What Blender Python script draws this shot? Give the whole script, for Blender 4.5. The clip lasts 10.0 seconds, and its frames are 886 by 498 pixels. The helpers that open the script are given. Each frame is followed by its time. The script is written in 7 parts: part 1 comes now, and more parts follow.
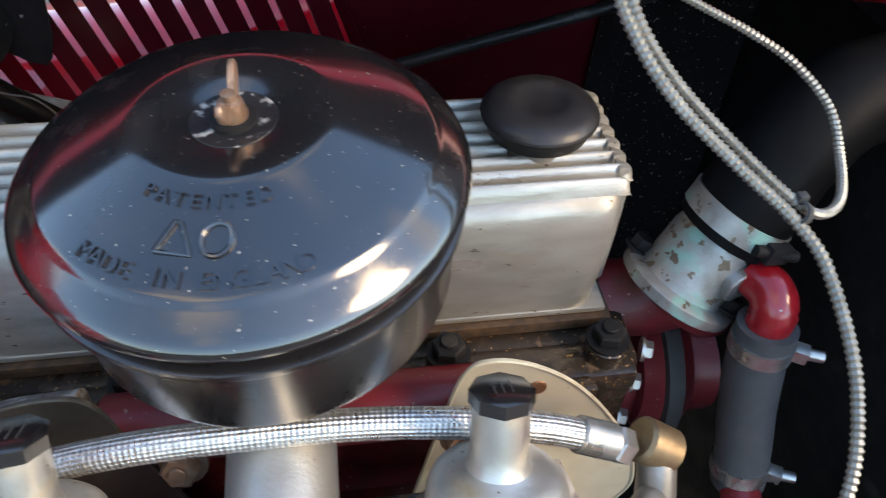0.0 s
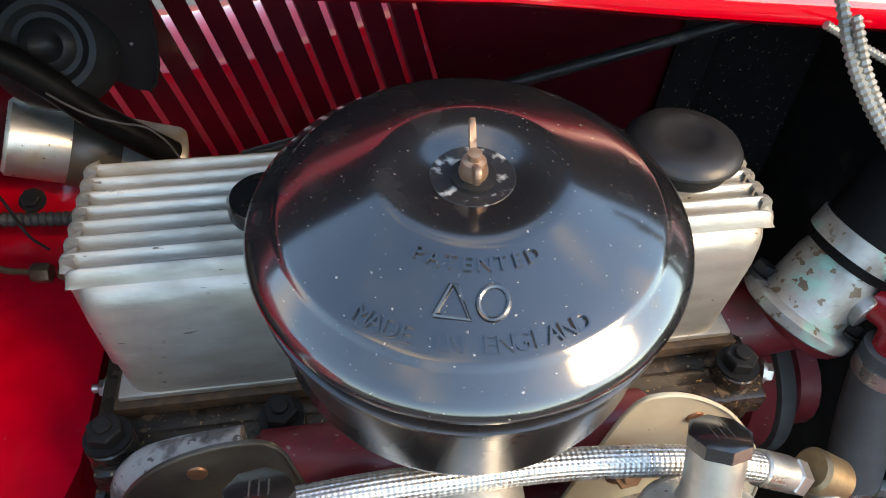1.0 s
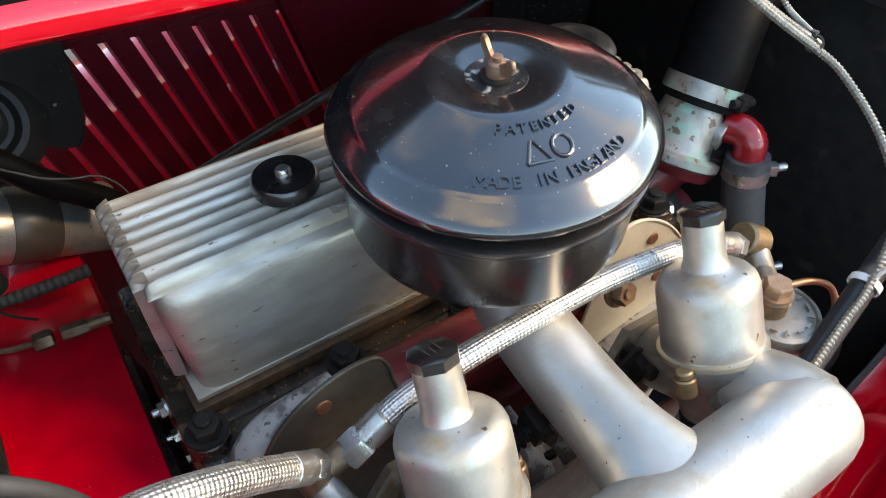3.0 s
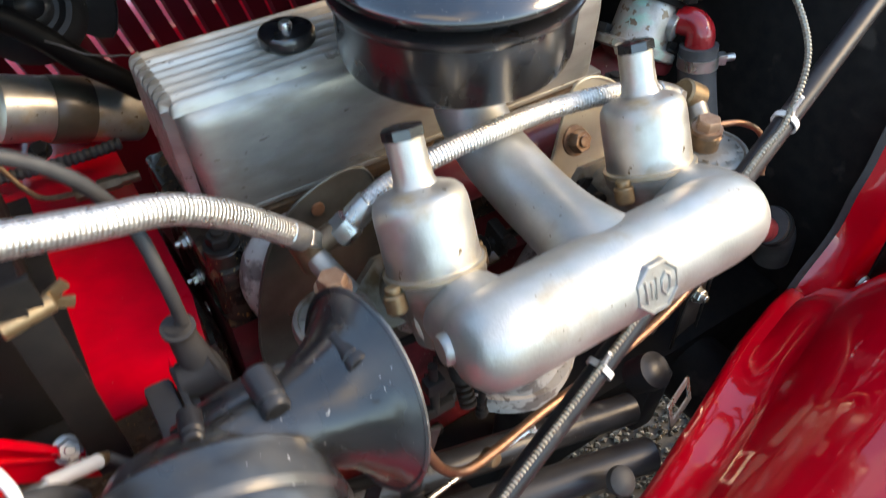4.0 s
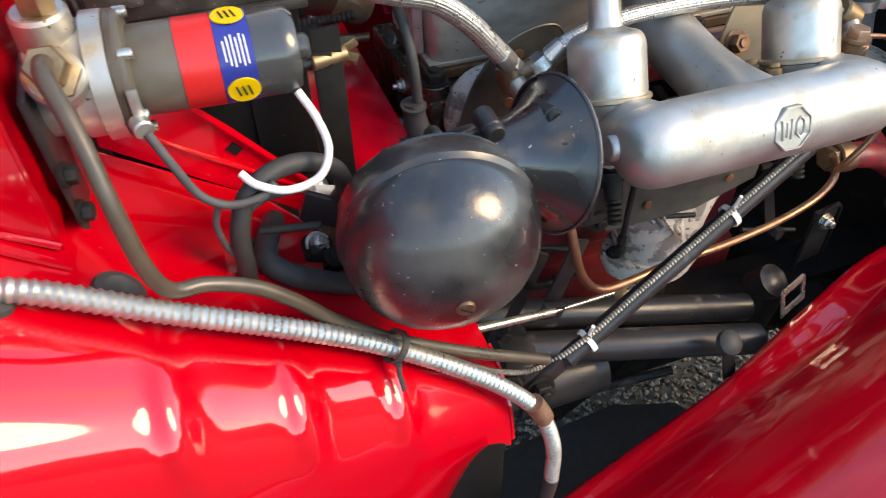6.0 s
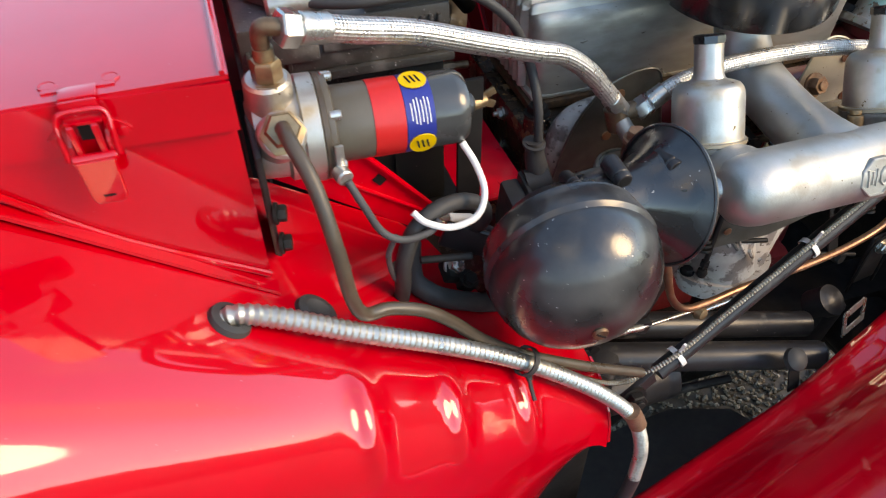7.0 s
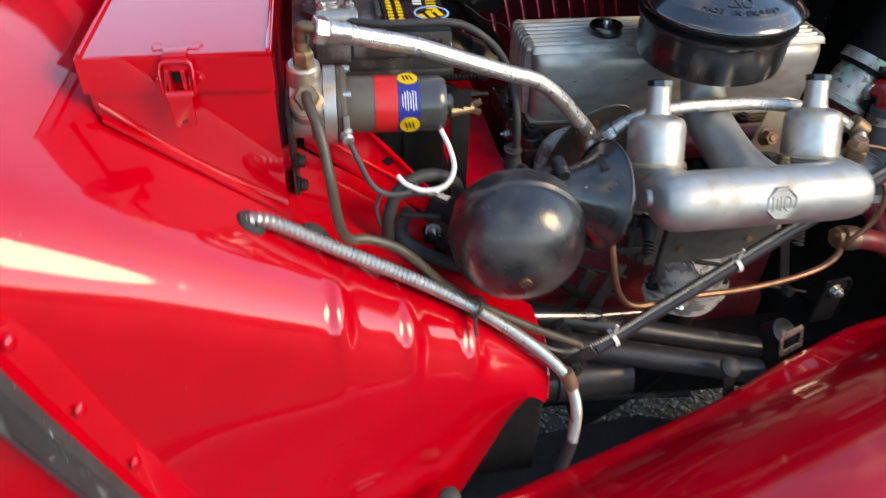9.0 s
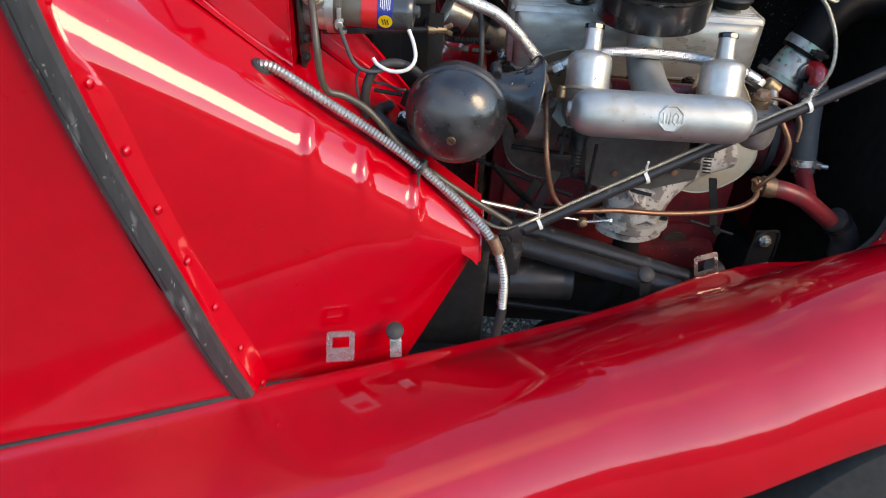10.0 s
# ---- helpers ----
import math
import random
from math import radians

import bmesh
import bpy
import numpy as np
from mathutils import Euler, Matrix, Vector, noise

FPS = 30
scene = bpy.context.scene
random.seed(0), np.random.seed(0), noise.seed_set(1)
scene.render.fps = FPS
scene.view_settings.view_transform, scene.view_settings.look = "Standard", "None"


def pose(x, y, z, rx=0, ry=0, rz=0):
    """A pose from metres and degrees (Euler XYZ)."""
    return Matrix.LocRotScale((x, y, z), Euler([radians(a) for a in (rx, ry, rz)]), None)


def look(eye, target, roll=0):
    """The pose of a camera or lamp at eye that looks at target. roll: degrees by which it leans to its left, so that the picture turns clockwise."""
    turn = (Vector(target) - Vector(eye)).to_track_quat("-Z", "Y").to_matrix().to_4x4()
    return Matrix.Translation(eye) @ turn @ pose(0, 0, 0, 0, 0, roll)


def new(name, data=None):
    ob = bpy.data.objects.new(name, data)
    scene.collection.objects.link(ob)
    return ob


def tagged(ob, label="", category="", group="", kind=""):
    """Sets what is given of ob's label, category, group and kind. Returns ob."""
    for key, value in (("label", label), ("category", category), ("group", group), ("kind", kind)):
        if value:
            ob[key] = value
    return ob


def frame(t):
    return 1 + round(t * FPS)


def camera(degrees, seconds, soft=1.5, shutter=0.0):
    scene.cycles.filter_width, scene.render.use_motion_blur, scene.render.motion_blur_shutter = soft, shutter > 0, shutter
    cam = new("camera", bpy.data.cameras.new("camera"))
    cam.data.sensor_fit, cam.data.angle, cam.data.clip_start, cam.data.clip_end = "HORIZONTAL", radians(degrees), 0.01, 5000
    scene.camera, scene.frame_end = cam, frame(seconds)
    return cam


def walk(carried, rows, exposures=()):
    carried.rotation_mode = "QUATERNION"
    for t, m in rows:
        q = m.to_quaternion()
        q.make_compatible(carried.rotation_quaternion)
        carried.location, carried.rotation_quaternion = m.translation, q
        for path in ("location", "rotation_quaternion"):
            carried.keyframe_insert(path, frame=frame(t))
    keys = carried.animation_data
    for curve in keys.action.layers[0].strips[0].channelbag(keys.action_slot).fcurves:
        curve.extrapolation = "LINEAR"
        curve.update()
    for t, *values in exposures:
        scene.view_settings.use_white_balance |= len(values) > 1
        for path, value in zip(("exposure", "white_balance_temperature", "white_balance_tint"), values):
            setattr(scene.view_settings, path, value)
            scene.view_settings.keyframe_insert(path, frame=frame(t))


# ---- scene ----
# camera and its path; x runs along the car to its nose, y across it, z up
cam = camera(62.6, 10.0, soft=1.0, shutter=0.3)
METRES = 1.82
START = pose(0.046, -0.308, 1.14, -46.0, -1.3, -7.3)
ROWS = [
    (0.0, 0.0, 0.0, 0.0, 0.0, 0.0, -0.0),
    (0.5, -0.0337, 0.0012, 0.0084, -0.65, -0.53, -0.28),
    (1.0, -0.0576, -0.0028, 0.0138, -1.66, -0.51, 0.56),
    (1.5, -0.0707, -0.0149, 0.0069, -4.06, -0.46, 3.69),
    (2.0, -0.1054, -0.0257, 0.0001, -9.58, -0.76, 9.32),
    (3.5, -0.1523, -0.0586, -0.0251, -18.66, -2.01, 21.53),
    (4.0, -0.1654, -0.084, -0.0846, -16.25, -0.04, 20.07),
    (4.5, -0.1697, -0.0942, -0.1349, -13.15, 1.96, 17.33),
    (5.0, -0.1807, -0.1055, -0.1545, -10.61, 3.07, 14.72),
    (5.5, -0.2022, -0.1323, -0.1695, -8.5, 3.29, 12.49),
    (7.0, -0.2811, -0.1807, -0.1378, -6.3, 2.1, 8.77),
    (7.5, -0.3122, -0.1715, -0.0851, -7.27, 1.78, 8.33),
    (8.0, -0.3229, -0.1615, -0.0561, -6.92, 2.81, 7.25),
    (8.5, -0.3106, -0.1896, -0.0888, -4.54, 4.68, 4.75),
    (9.0, -0.2445, -0.2786, -0.1986, -1.48, 7.01, 0.99),
    (9.5, -0.1951, -0.3276, -0.2755, 2.04, 9.02, -3.57),
    (10.0, -0.1253, -0.3904, -0.3489, 5.37, 11.35, -7.77),
]
walk(cam, [(t, START @ pose(METRES * x, METRES * y, METRES * z, 90 + pitch, roll, yaw)) for t, x, y, z, yaw, pitch, roll in ROWS],
     exposures=[(t, stops, kelvin, 13) for t, stops, kelvin in ((0.0, 1.16, 9900), (0.5, 1.42, 10900), (1.0, 1.46, 11500), (2.0, 1.46, 12000), (4.0, 1.36, 11300), (5.5, 1.22, 11000), (7.0, 0.83, 11100), (8.0, 0.83, 10700), (9.0, 0.70, 10300), (10.0, 0.60, 9600))])

# ---- light ----
world = bpy.data.worlds.new("sky")
scene.world = world
world.use_nodes = True
wn, wl = world.node_tree.nodes, world.node_tree.links
wn.clear()
SUN = Vector((0.69, -0.47, 0.53)).normalized()
sky = wn.new("ShaderNodeTexSky")
sky.sky_type, sky.sun_disc = "NISHITA", False
sky.sun_elevation, sky.sun_rotation = math.asin(SUN.z), math.atan2(SUN.x, SUN.y)
sky.air_density, sky.dust_density, sky.ozone_density = 1.0, 0.2, 4.0
background = wn.new("ShaderNodeBackground")
background.inputs["Strength"].default_value = 0.15
# scattered bright cloud over the whole sky
puffs = wn.new("ShaderNodeTexNoise")
shift, heading = wn.new("ShaderNodeMapping"), wn.new("ShaderNodeTexCoord")
shift.inputs["Location"].default_value = (3.1, 1.7, 0.4)
wl.new(heading.outputs["Generated"], shift.inputs["Vector"])
wl.new(shift.outputs["Vector"], puffs.inputs["Vector"])
puffs.inputs["Scale"].default_value, puffs.inputs["Detail"].default_value, puffs.inputs["Roughness"].default_value = 2.0, 6.0, 0.52
cover = wn.new("ShaderNodeMapRange")
cover.inputs["From Min"].default_value, cover.inputs["From Max"].default_value = 0.56, 0.84
wl.new(puffs.outputs["Fac"], cover.inputs["Value"])
clouded = wn.new("ShaderNodeMix")
clouded.data_type = "RGBA"
clouded.inputs[7].default_value = (10.0, 9.7, 9.5, 1)
wl.new(cover.outputs["Result"], clouded.inputs["Factor"])
clear = wn.new("ShaderNodeHueSaturation")
clear.inputs["Saturation"].default_value, clear.inputs["Value"].default_value = 1.12, 2.75
wl.new(sky.outputs["Color"], clear.inputs["Color"])
wl.new(clear.outputs["Color"], clouded.inputs[6])
wl.new(clouded.outputs[2], background.inputs["Color"])
wl.new(background.outputs["Background"], wn.new("ShaderNodeOutputWorld").inputs["Surface"])
sun = new("sun", bpy.data.lights.new("sun", "SUN"))
sun.data.energy, sun.data.angle, sun.data.color = 1.9, radians(27), (1.0, 0.86, 0.68)
sun.matrix_world = look(SUN * 20, (0, 0, 0))
scene.view_settings.exposure = 0.8

# ---- materials ----
MATS = {}


def link(tree, a, b):
    tree.links.new(a, b)


def material(name, base, rough=0.5, metal=0.0, other=None, scale=60.0, spread=0.5, coat=0.0, bump=0.15, fine=900.0,
             specks=None, speck_scale=220.0, speck_cut=0.72, blotch=None, blotch_scale=18.0, blotch_cut=0.55, rough_spread=0.12, stretch=None, coat_rough=0.05, coat_ior=1.5, spec=0.5, blotch_soft=0.07):
    """A surface with two scales of noise in colour and gloss, fine relief, and, where asked for, specks of dirt and blotches of wear."""
    m = bpy.data.materials.new(name)
    m.use_nodes = True
    t = m.node_tree
    p = t.nodes["Principled BSDF"]
    co = t.nodes.new("ShaderNodeTexCoord")
    where = co.outputs["Object"]
    if stretch:
        mp = t.nodes.new("ShaderNodeMapping")
        mp.inputs["Scale"].default_value = stretch
        link(t, where, mp.inputs["Vector"])
        where = mp.outputs["Vector"]

    def noise_at(s, detail=4.0):
        n = t.nodes.new("ShaderNodeTexNoise")
        n.inputs["Scale"].default_value, n.inputs["Detail"].default_value = s, detail
        link(t, where, n.inputs["Vector"])
        return n.outputs["Fac"]

    def ramp(value, low, high, a=0.0, b=1.0):
        r = t.nodes.new("ShaderNodeMapRange")
        for key, v in (("From Min", low), ("From Max", high), ("To Min", a), ("To Max", b)):
            r.inputs[key].default_value = v
        link(t, value, r.inputs["Value"])
        return r.outputs["Result"]

    def mix(fac, a, b):
        x = t.nodes.new("ShaderNodeMix")
        x.data_type = "RGBA"
        link(t, fac, x.inputs["Factor"])
        for socket, v in ((x.inputs[6], a), (x.inputs[7], b)):
            if isinstance(v, tuple):
                socket.default_value = (*v, 1)
            else:
                link(t, v, socket)
        return x.outputs[2]

    other = other or tuple(c * (1 - spread * 0.5) for c in base)
    broad, grain = noise_at(scale * 0.15, 3), noise_at(scale, 6)
    colour = mix(ramp(grain, 0.3, 0.7), base, other)
    colour = mix(ramp(broad, 0.35, 0.75, 0, spread), colour, tuple(c * 0.75 for c in other))
    gloss = ramp(noise_at(scale * 0.4, 5), 0.3, 0.7, max(0.02, rough - rough_spread), min(1, rough + rough_spread))
    if blotch:
        patch = ramp(noise_at(blotch_scale, 7), blotch_cut, blotch_cut + blotch_soft)
        colour = mix(patch, colour, blotch)
        gloss_mix = t.nodes.new("ShaderNodeMix")
        link(t, patch, gloss_mix.inputs[0])
        link(t, gloss, gloss_mix.inputs[2])
        gloss_mix.inputs[3].default_value = 0.8
        gloss = gloss_mix.outputs[0]
    if specks:
        dots = ramp(noise_at(speck_scale, 2), speck_cut, speck_cut + 0.03)
        colour = mix(dots, colour, specks)
    link(t, colour, p.inputs["Base Color"])
    link(t, gloss, p.inputs["Roughness"])
    p.inputs["Metallic"].default_value, p.inputs["Specular IOR Level"].default_value = metal, spec
    p.inputs["Coat Weight"].default_value, p.inputs["Coat Roughness"].default_value, p.inputs["Coat IOR"].default_value = coat, coat_rough, coat_ior
    if bump:
        b = t.nodes.new("ShaderNodeBump")
        b.inputs["Strength"].default_value, b.inputs["Distance"].default_value = bump, 0.001
        link(t, noise_at(fine, 3), b.inputs["Height"])
        link(t, b.outputs["Normal"], p.inputs["Normal"])
    MATS[name] = m
    return m


def braid(name, base, dark, across=15.0, along=1450.0):
    """Woven wire: two sets of strands crossing, laid on the hose's own length and girth."""
    m = material(name, base, 0.34, 0.85, dark, 300, 0.3, bump=0)
    t = m.node_tree
    p = t.nodes["Principled BSDF"]
    uv = t.nodes.new("ShaderNodeUVMap")
    sep = t.nodes.new("ShaderNodeSeparateXYZ")
    link(t, uv.outputs["UV"], sep.inputs["Vector"])

    def calc(op, a, b=None):
        n = t.nodes.new("ShaderNodeMath")
        n.operation = op
        for socket, v in zip(n.inputs, (a, b)):
            if isinstance(v, (int, float)):
                socket.default_value = v
            elif v is not None:
                link(t, v, socket)
        return n.outputs[0]

    u, v = calc("MULTIPLY", sep.outputs["X"], across * 2 * math.pi), calc("MULTIPLY", sep.outputs["Y"], along)
    strands = calc("MULTIPLY", calc("SINE", calc("ADD", u, v)), calc("SINE", calc("SUBTRACT", u, v)))
    bump = t.nodes.new("ShaderNodeBump")
    bump.inputs["Strength"].default_value, bump.inputs["Distance"].default_value = 0.45, 0.0008
    link(t, strands, bump.inputs["Height"])
    link(t, bump.outputs["Normal"], p.inputs["Normal"])
    old = p.inputs["Base Color"].links[0].from_socket
    x = t.nodes.new("ShaderNodeMix")
    x.data_type = "RGBA"
    r = t.nodes.new("ShaderNodeMapRange")
    r.inputs["From Min"].default_value, r.inputs["From Max"].default_value = -0.75, -0.2
    link(t, strands, r.inputs["Value"])
    link(t, r.outputs["Result"], x.inputs["Factor"])
    x.inputs[6].default_value = (*dark, 1)
    link(t, old, x.inputs[7])
    link(t, x.outputs[2], p.inputs["Base Color"])
    return m


RED = material("red_body_paint", (0.52, 0.0006, 0.010), 0.32, 0, (0.47, 0.0006, 0.008), 25, 0.12, coat=1.0, bump=0.05, fine=28, rough_spread=0.05, coat_rough=0.05, coat_ior=1.62, spec=0.1, specks=(0.44, 0.10, 0.10), speck_scale=330, speck_cut=0.755)
RED_DULL = material("red_inner_paint", (0.76, 0.0016, 0.0180), 0.38, 0, (0.58, 0.0014, 0.012), 40, 0.2, coat=0.7, bump=0.02, fine=120, specks=(0.55, 0.10, 0.09), speck_scale=260, speck_cut=0.74, coat_rough=0.10, spec=0.15)
# inner red with the shade under the bonnet put into its base colour
INNER = material("shade_darkened_inner_paint", (0.12, 0.0015, 0.008), 0.45, 0, (0.09, 0.001, 0.006), 40, 0.4, coat=0.4, bump=0.05, fine=120, specks=(0.32, 0.20, 0.20), speck_scale=240, speck_cut=0.73, coat_rough=0.15, spec=0.25)
MAROON = material("maroon_engine_enamel", (0.230, 0.022, 0.028), 0.42, 0, (0.150, 0.016, 0.020), 45, 0.6, coat=0.2, coat_rough=0.2, bump=0.2, fine=300, blotch=(0.060, 0.030, 0.025), blotch_scale=24, blotch_cut=0.56, blotch_soft=0.2, specks=(0.24, 0.17, 0.14), speck_scale=210, speck_cut=0.70, spec=0.3)
BLACK = material("black_enamel", (0.007, 0.007, 0.009), 0.22, 0, (0.011, 0.010, 0.010), 50, 0.3, coat=1.0, bump=0.05, fine=160, specks=(0.22, 0.20, 0.17), speck_scale=520, speck_cut=0.715, coat_rough=0.12, coat_ior=1.78, spec=0.2, blotch=(0.017, 0.016, 0.015), blotch_scale=40, blotch_cut=0.58, blotch_soft=0.25)
BLACK_SATIN = material("satin_black_enamel", (0.007, 0.007, 0.008), 0.30, 0, (0.013, 0.012, 0.012), 50, 0.4, coat=0.7, bump=0.06, fine=200, specks=(0.2, 0.18, 0.16), speck_scale=380, speck_cut=0.74, coat_rough=0.16, coat_ior=1.6)
BLACK_DULL = material("worn_black_paint", (0.014, 0.014, 0.016), 0.42, 0, (0.024, 0.023, 0.024), 60, 0.4, coat=0.15, bump=0.12, fine=260, blotch=(0.09, 0.082, 0.075), blotch_scale=26, blotch_cut=0.63, specks=(0.3, 0.29, 0.27), speck_scale=300, speck_cut=0.76, coat_rough=0.2, spec=0.3)
HORN = material("horn_black_paint", (0.010, 0.0105, 0.012), 0.30, 0, (0.018, 0.018, 0.019), 40, 0.6, coat=0.45, bump=0.45, fine=90, specks=(0.32, 0.31, 0.29), speck_scale=300, speck_cut=0.728, coat_rough=0.19, coat_ior=1.6, blotch=(0.062, 0.060, 0.057), blotch_scale=19, blotch_cut=0.47, blotch_soft=0.26, rough_spread=0.18, spec=0.5)
RUBBER = material("grey_black_rubber", (0.030, 0.030, 0.031), 0.55, 0, (0.045, 0.044, 0.043), 90, 0.4, bump=0.1, fine=500, spec=0.3)
HOSE_BLACK = material("black_rubber_hose", (0.0035, 0.0035, 0.004), 0.45, 0, (0.006, 0.006, 0.006), 60, 0.4, bump=0.06, fine=300, spec=0.06)
RUBBER_GREY = material("perished_grey_rubber", (0.075, 0.075, 0.077), 0.6, 0, (0.055, 0.055, 0.056), 90, 0.4, bump=0.1, fine=500, spec=0.3)
PLASTIC = material("black_battery_plastic", (0.030, 0.030, 0.029), 0.40, 0, (0.055, 0.053, 0.050), 60, 0.6, bump=0.3, fine=420, blotch=(0.15, 0.145, 0.137), blotch_scale=22, blotch_cut=0.56, blotch_soft=0.16, specks=(0.34, 0.33, 0.31), speck_scale=420, speck_cut=0.70, spec=0.4)
CASE = material("black_case_plastic", (0.008, 0.008, 0.008), 0.5, 0, (0.012, 0.012, 0.012), 60, 0.5, bump=0.15, fine=420, specks=(0.10, 0.095, 0.09), speck_scale=320, speck_cut=0.74, spec=0.2)
LEAD = material("bright_lead_alloy", (0.52, 0.51, 0.47), 0.38, 0.8, (0.36, 0.35, 0.31), 140, 0.6, bump=0.3, fine=380, blotch=(0.30, 0.29, 0.26), blotch_scale=70, blotch_cut=0.58, blotch_soft=0.2)
ALLOY = material("polished_cast_alloy", (0.48, 0.47, 0.45), 0.48, 0.8, (0.39, 0.395, 0.365), 50, 0.4, bump=0.22, fine=420, blotch=(0.36, 0.315, 0.25), blotch_scale=26, blotch_cut=0.58, blotch_soft=0.2, specks=(0.12, 0.09, 0.07), speck_scale=190, speck_cut=0.735)
ALLOY_ROCKER = material("brushed_ribbed_alloy", (0.46, 0.44, 0.395), 0.38, 0.6, (0.32, 0.30, 0.26), 70, 0.5, bump=0.25, fine=420, stretch=(0.35, 1, 1), blotch=(0.26, 0.235, 0.20), blotch_scale=34, blotch_cut=0.54, blotch_soft=0.2, specks=(0.10, 0.08, 0.06), speck_scale=240, speck_cut=0.71, rough_spread=0.16)
ALLOY_SU = material("stained_alloy", (0.57, 0.55, 0.51), 0.42, 0.84, (0.44, 0.415, 0.37), 55, 0.5, bump=0.18, fine=360, blotch=(0.40, 0.31, 0.19), blotch_scale=34, blotch_cut=0.56, blotch_soft=0.2, specks=(0.14, 0.10, 0.06), speck_scale=170, speck_cut=0.70)
AMBER = material("amber_stained_alloy", (0.40, 0.32, 0.20), 0.45, 0.7, (0.45, 0.39, 0.30), 90, 0.5, bump=0.1, fine=400)
ALLOY_OLD = material("corroded_alloy", (0.40, 0.40, 0.39), 0.46, 0.7, (0.22, 0.21, 0.19), 55, 0.8, bump=0.6, fine=200, blotch=(0.25, 0.46, 0.41), blotch_scale=44, blotch_cut=0.55, blotch_soft=0.14, specks=(0.16, 0.12, 0.09), speck_scale=120, speck_cut=0.61)
ALLOY_DULL = material("dull_grey_alloy", (0.34, 0.33, 0.305), 0.48, 0.65, (0.21, 0.195, 0.17), 70, 0.6, bump=0.2, fine=300, blotch=(0.15, 0.105, 0.06), blotch_scale=40, blotch_cut=0.58, blotch_soft=0.15)
STEEL = material("zinc_plated_steel", (0.62, 0.60, 0.56), 0.30, 0.88, (0.44, 0.42, 0.385), 120, 0.5, bump=0.08, fine=500, blotch=(0.30, 0.27, 0.22), blotch_scale=90, blotch_cut=0.60, blotch_soft=0.2)
STEEL_DARK = material("sooty_black_steel", (0.010, 0.010, 0.011), 0.5, 0, (0.02, 0.019, 0.018), 60, 0.5, bump=0.2, fine=200, blotch=(0.04, 0.036, 0.032), blotch_scale=20, blotch_cut=0.62, spec=0.12)
# bonnet undersides: shade put into the colour, so the cleaner lid reflects dark
UNDER_SHADE = material("shade_black_underside", (0.004, 0.004, 0.0045), 0.8, 0, (0.007, 0.0065, 0.0065), 40, 0.5, bump=0.2, fine=160, spec=0.03)
PLATE = material("cadmium_plate", (0.62, 0.57, 0.44), 0.45, 0.35, (0.55, 0.50, 0.37), 60, 0.4, bump=0.05, fine=300, specks=(0.25, 0.18, 0.10), speck_scale=200, speck_cut=0.72)
PLATE_GREY = material("dark_oiled_steel_plate", (0.15, 0.145, 0.125), 0.36, 0.7, (0.085, 0.082, 0.072), 50, 0.6, bump=0.12, fine=300)
# grey sheet steel, darkened in its colour for the shade under the trunk
BAFFLE = material("shade_darkened_sheet_steel", (0.105, 0.103, 0.092), 0.5, 0.4, (0.065, 0.063, 0.055), 60, 0.5, bump=0.15, fine=300)
BRASS = material("tarnished_brass", (0.36, 0.26, 0.15), 0.44, 0.75, (0.22, 0.15, 0.09), 130, 0.6, bump=0.1, fine=500)
BRONZE = material("brown_tarnished_brass", (0.24, 0.15, 0.09), 0.46, 0.7, (0.13, 0.08, 0.05), 120, 0.6, bump=0.12, fine=500)
COPPER = material("copper_pipe", (0.36, 0.19, 0.12), 0.42, 0.8, (0.24, 0.12, 0.07), 90, 0.5, bump=0.06, fine=400)
RUSTY = material("rust_tinted_steel", (0.36, 0.24, 0.17), 0.5, 0.6, (0.24, 0.13, 0.08), 160, 0.6, bump=0.2, fine=500)
OILY = material("oily_dirty_iron", (0.020, 0.016, 0.014), 0.26, 0.1, (0.050, 0.034, 0.024), 80, 0.6, bump=0.4, fine=240, blotch=(0.15, 0.085, 0.045), blotch_scale=60, blotch_cut=0.62, coat=0.3, spec=0.3, specks=(0.36, 0.20, 0.08), speck_scale=300, speck_cut=0.665)
GASKET = material("weeping_cork", (0.10, 0.055, 0.028), 0.5, 0, (0.035, 0.024, 0.018), 160, 0.6, bump=0.4, fine=300, spec=0.3)
FLAKED = material("flaked_white_manifold", (0.44, 0.41, 0.37), 0.65, 0.0, (0.34, 0.31, 0.285), 60, 0.5, bump=0.4, fine=260, blotch=(0.15, 0.125, 0.115), blotch_scale=46, blotch_cut=0.50, specks=(0.10, 0.08, 0.07), speck_scale=150, speck_cut=0.64)
DARK = material("sooty_black_steel", (0.010, 0.010, 0.011), 0.5, 0, (0.02, 0.019, 0.018), 60, 0.5, bump=0.2, fine=200, blotch=(0.04, 0.036, 0.032), blotch_scale=20, blotch_cut=0.62, spec=0.12)
BRAID = braid("braided_steel_hose", (0.82, 0.81, 0.78), (0.42, 0.41, 0.39), 11.0, 1150.0)
SPIRAL = material("galvanised_spiral_wire", (0.56, 0.55, 0.51), 0.36, 0.8, (0.42, 0.41, 0.37), 140, 0.4, bump=0.08, fine=500)
ARMOUR = material("dull_spiral_armour", (0.36, 0.345, 0.30), 0.42, 0.7, (0.24, 0.225, 0.19), 140, 0.5, bump=0.08, fine=500)
WHITE = material("white_plastic", (0.74, 0.73, 0.70), 0.4, 0, (0.66, 0.65, 0.61), 90, 0.3, bump=0.03, fine=300)
BROWN_HOSE = material("brown_rubber_hose", (0.085, 0.062, 0.042), 0.38, 0, (0.055, 0.042, 0.03), 70, 0.5, bump=0.08, fine=300)
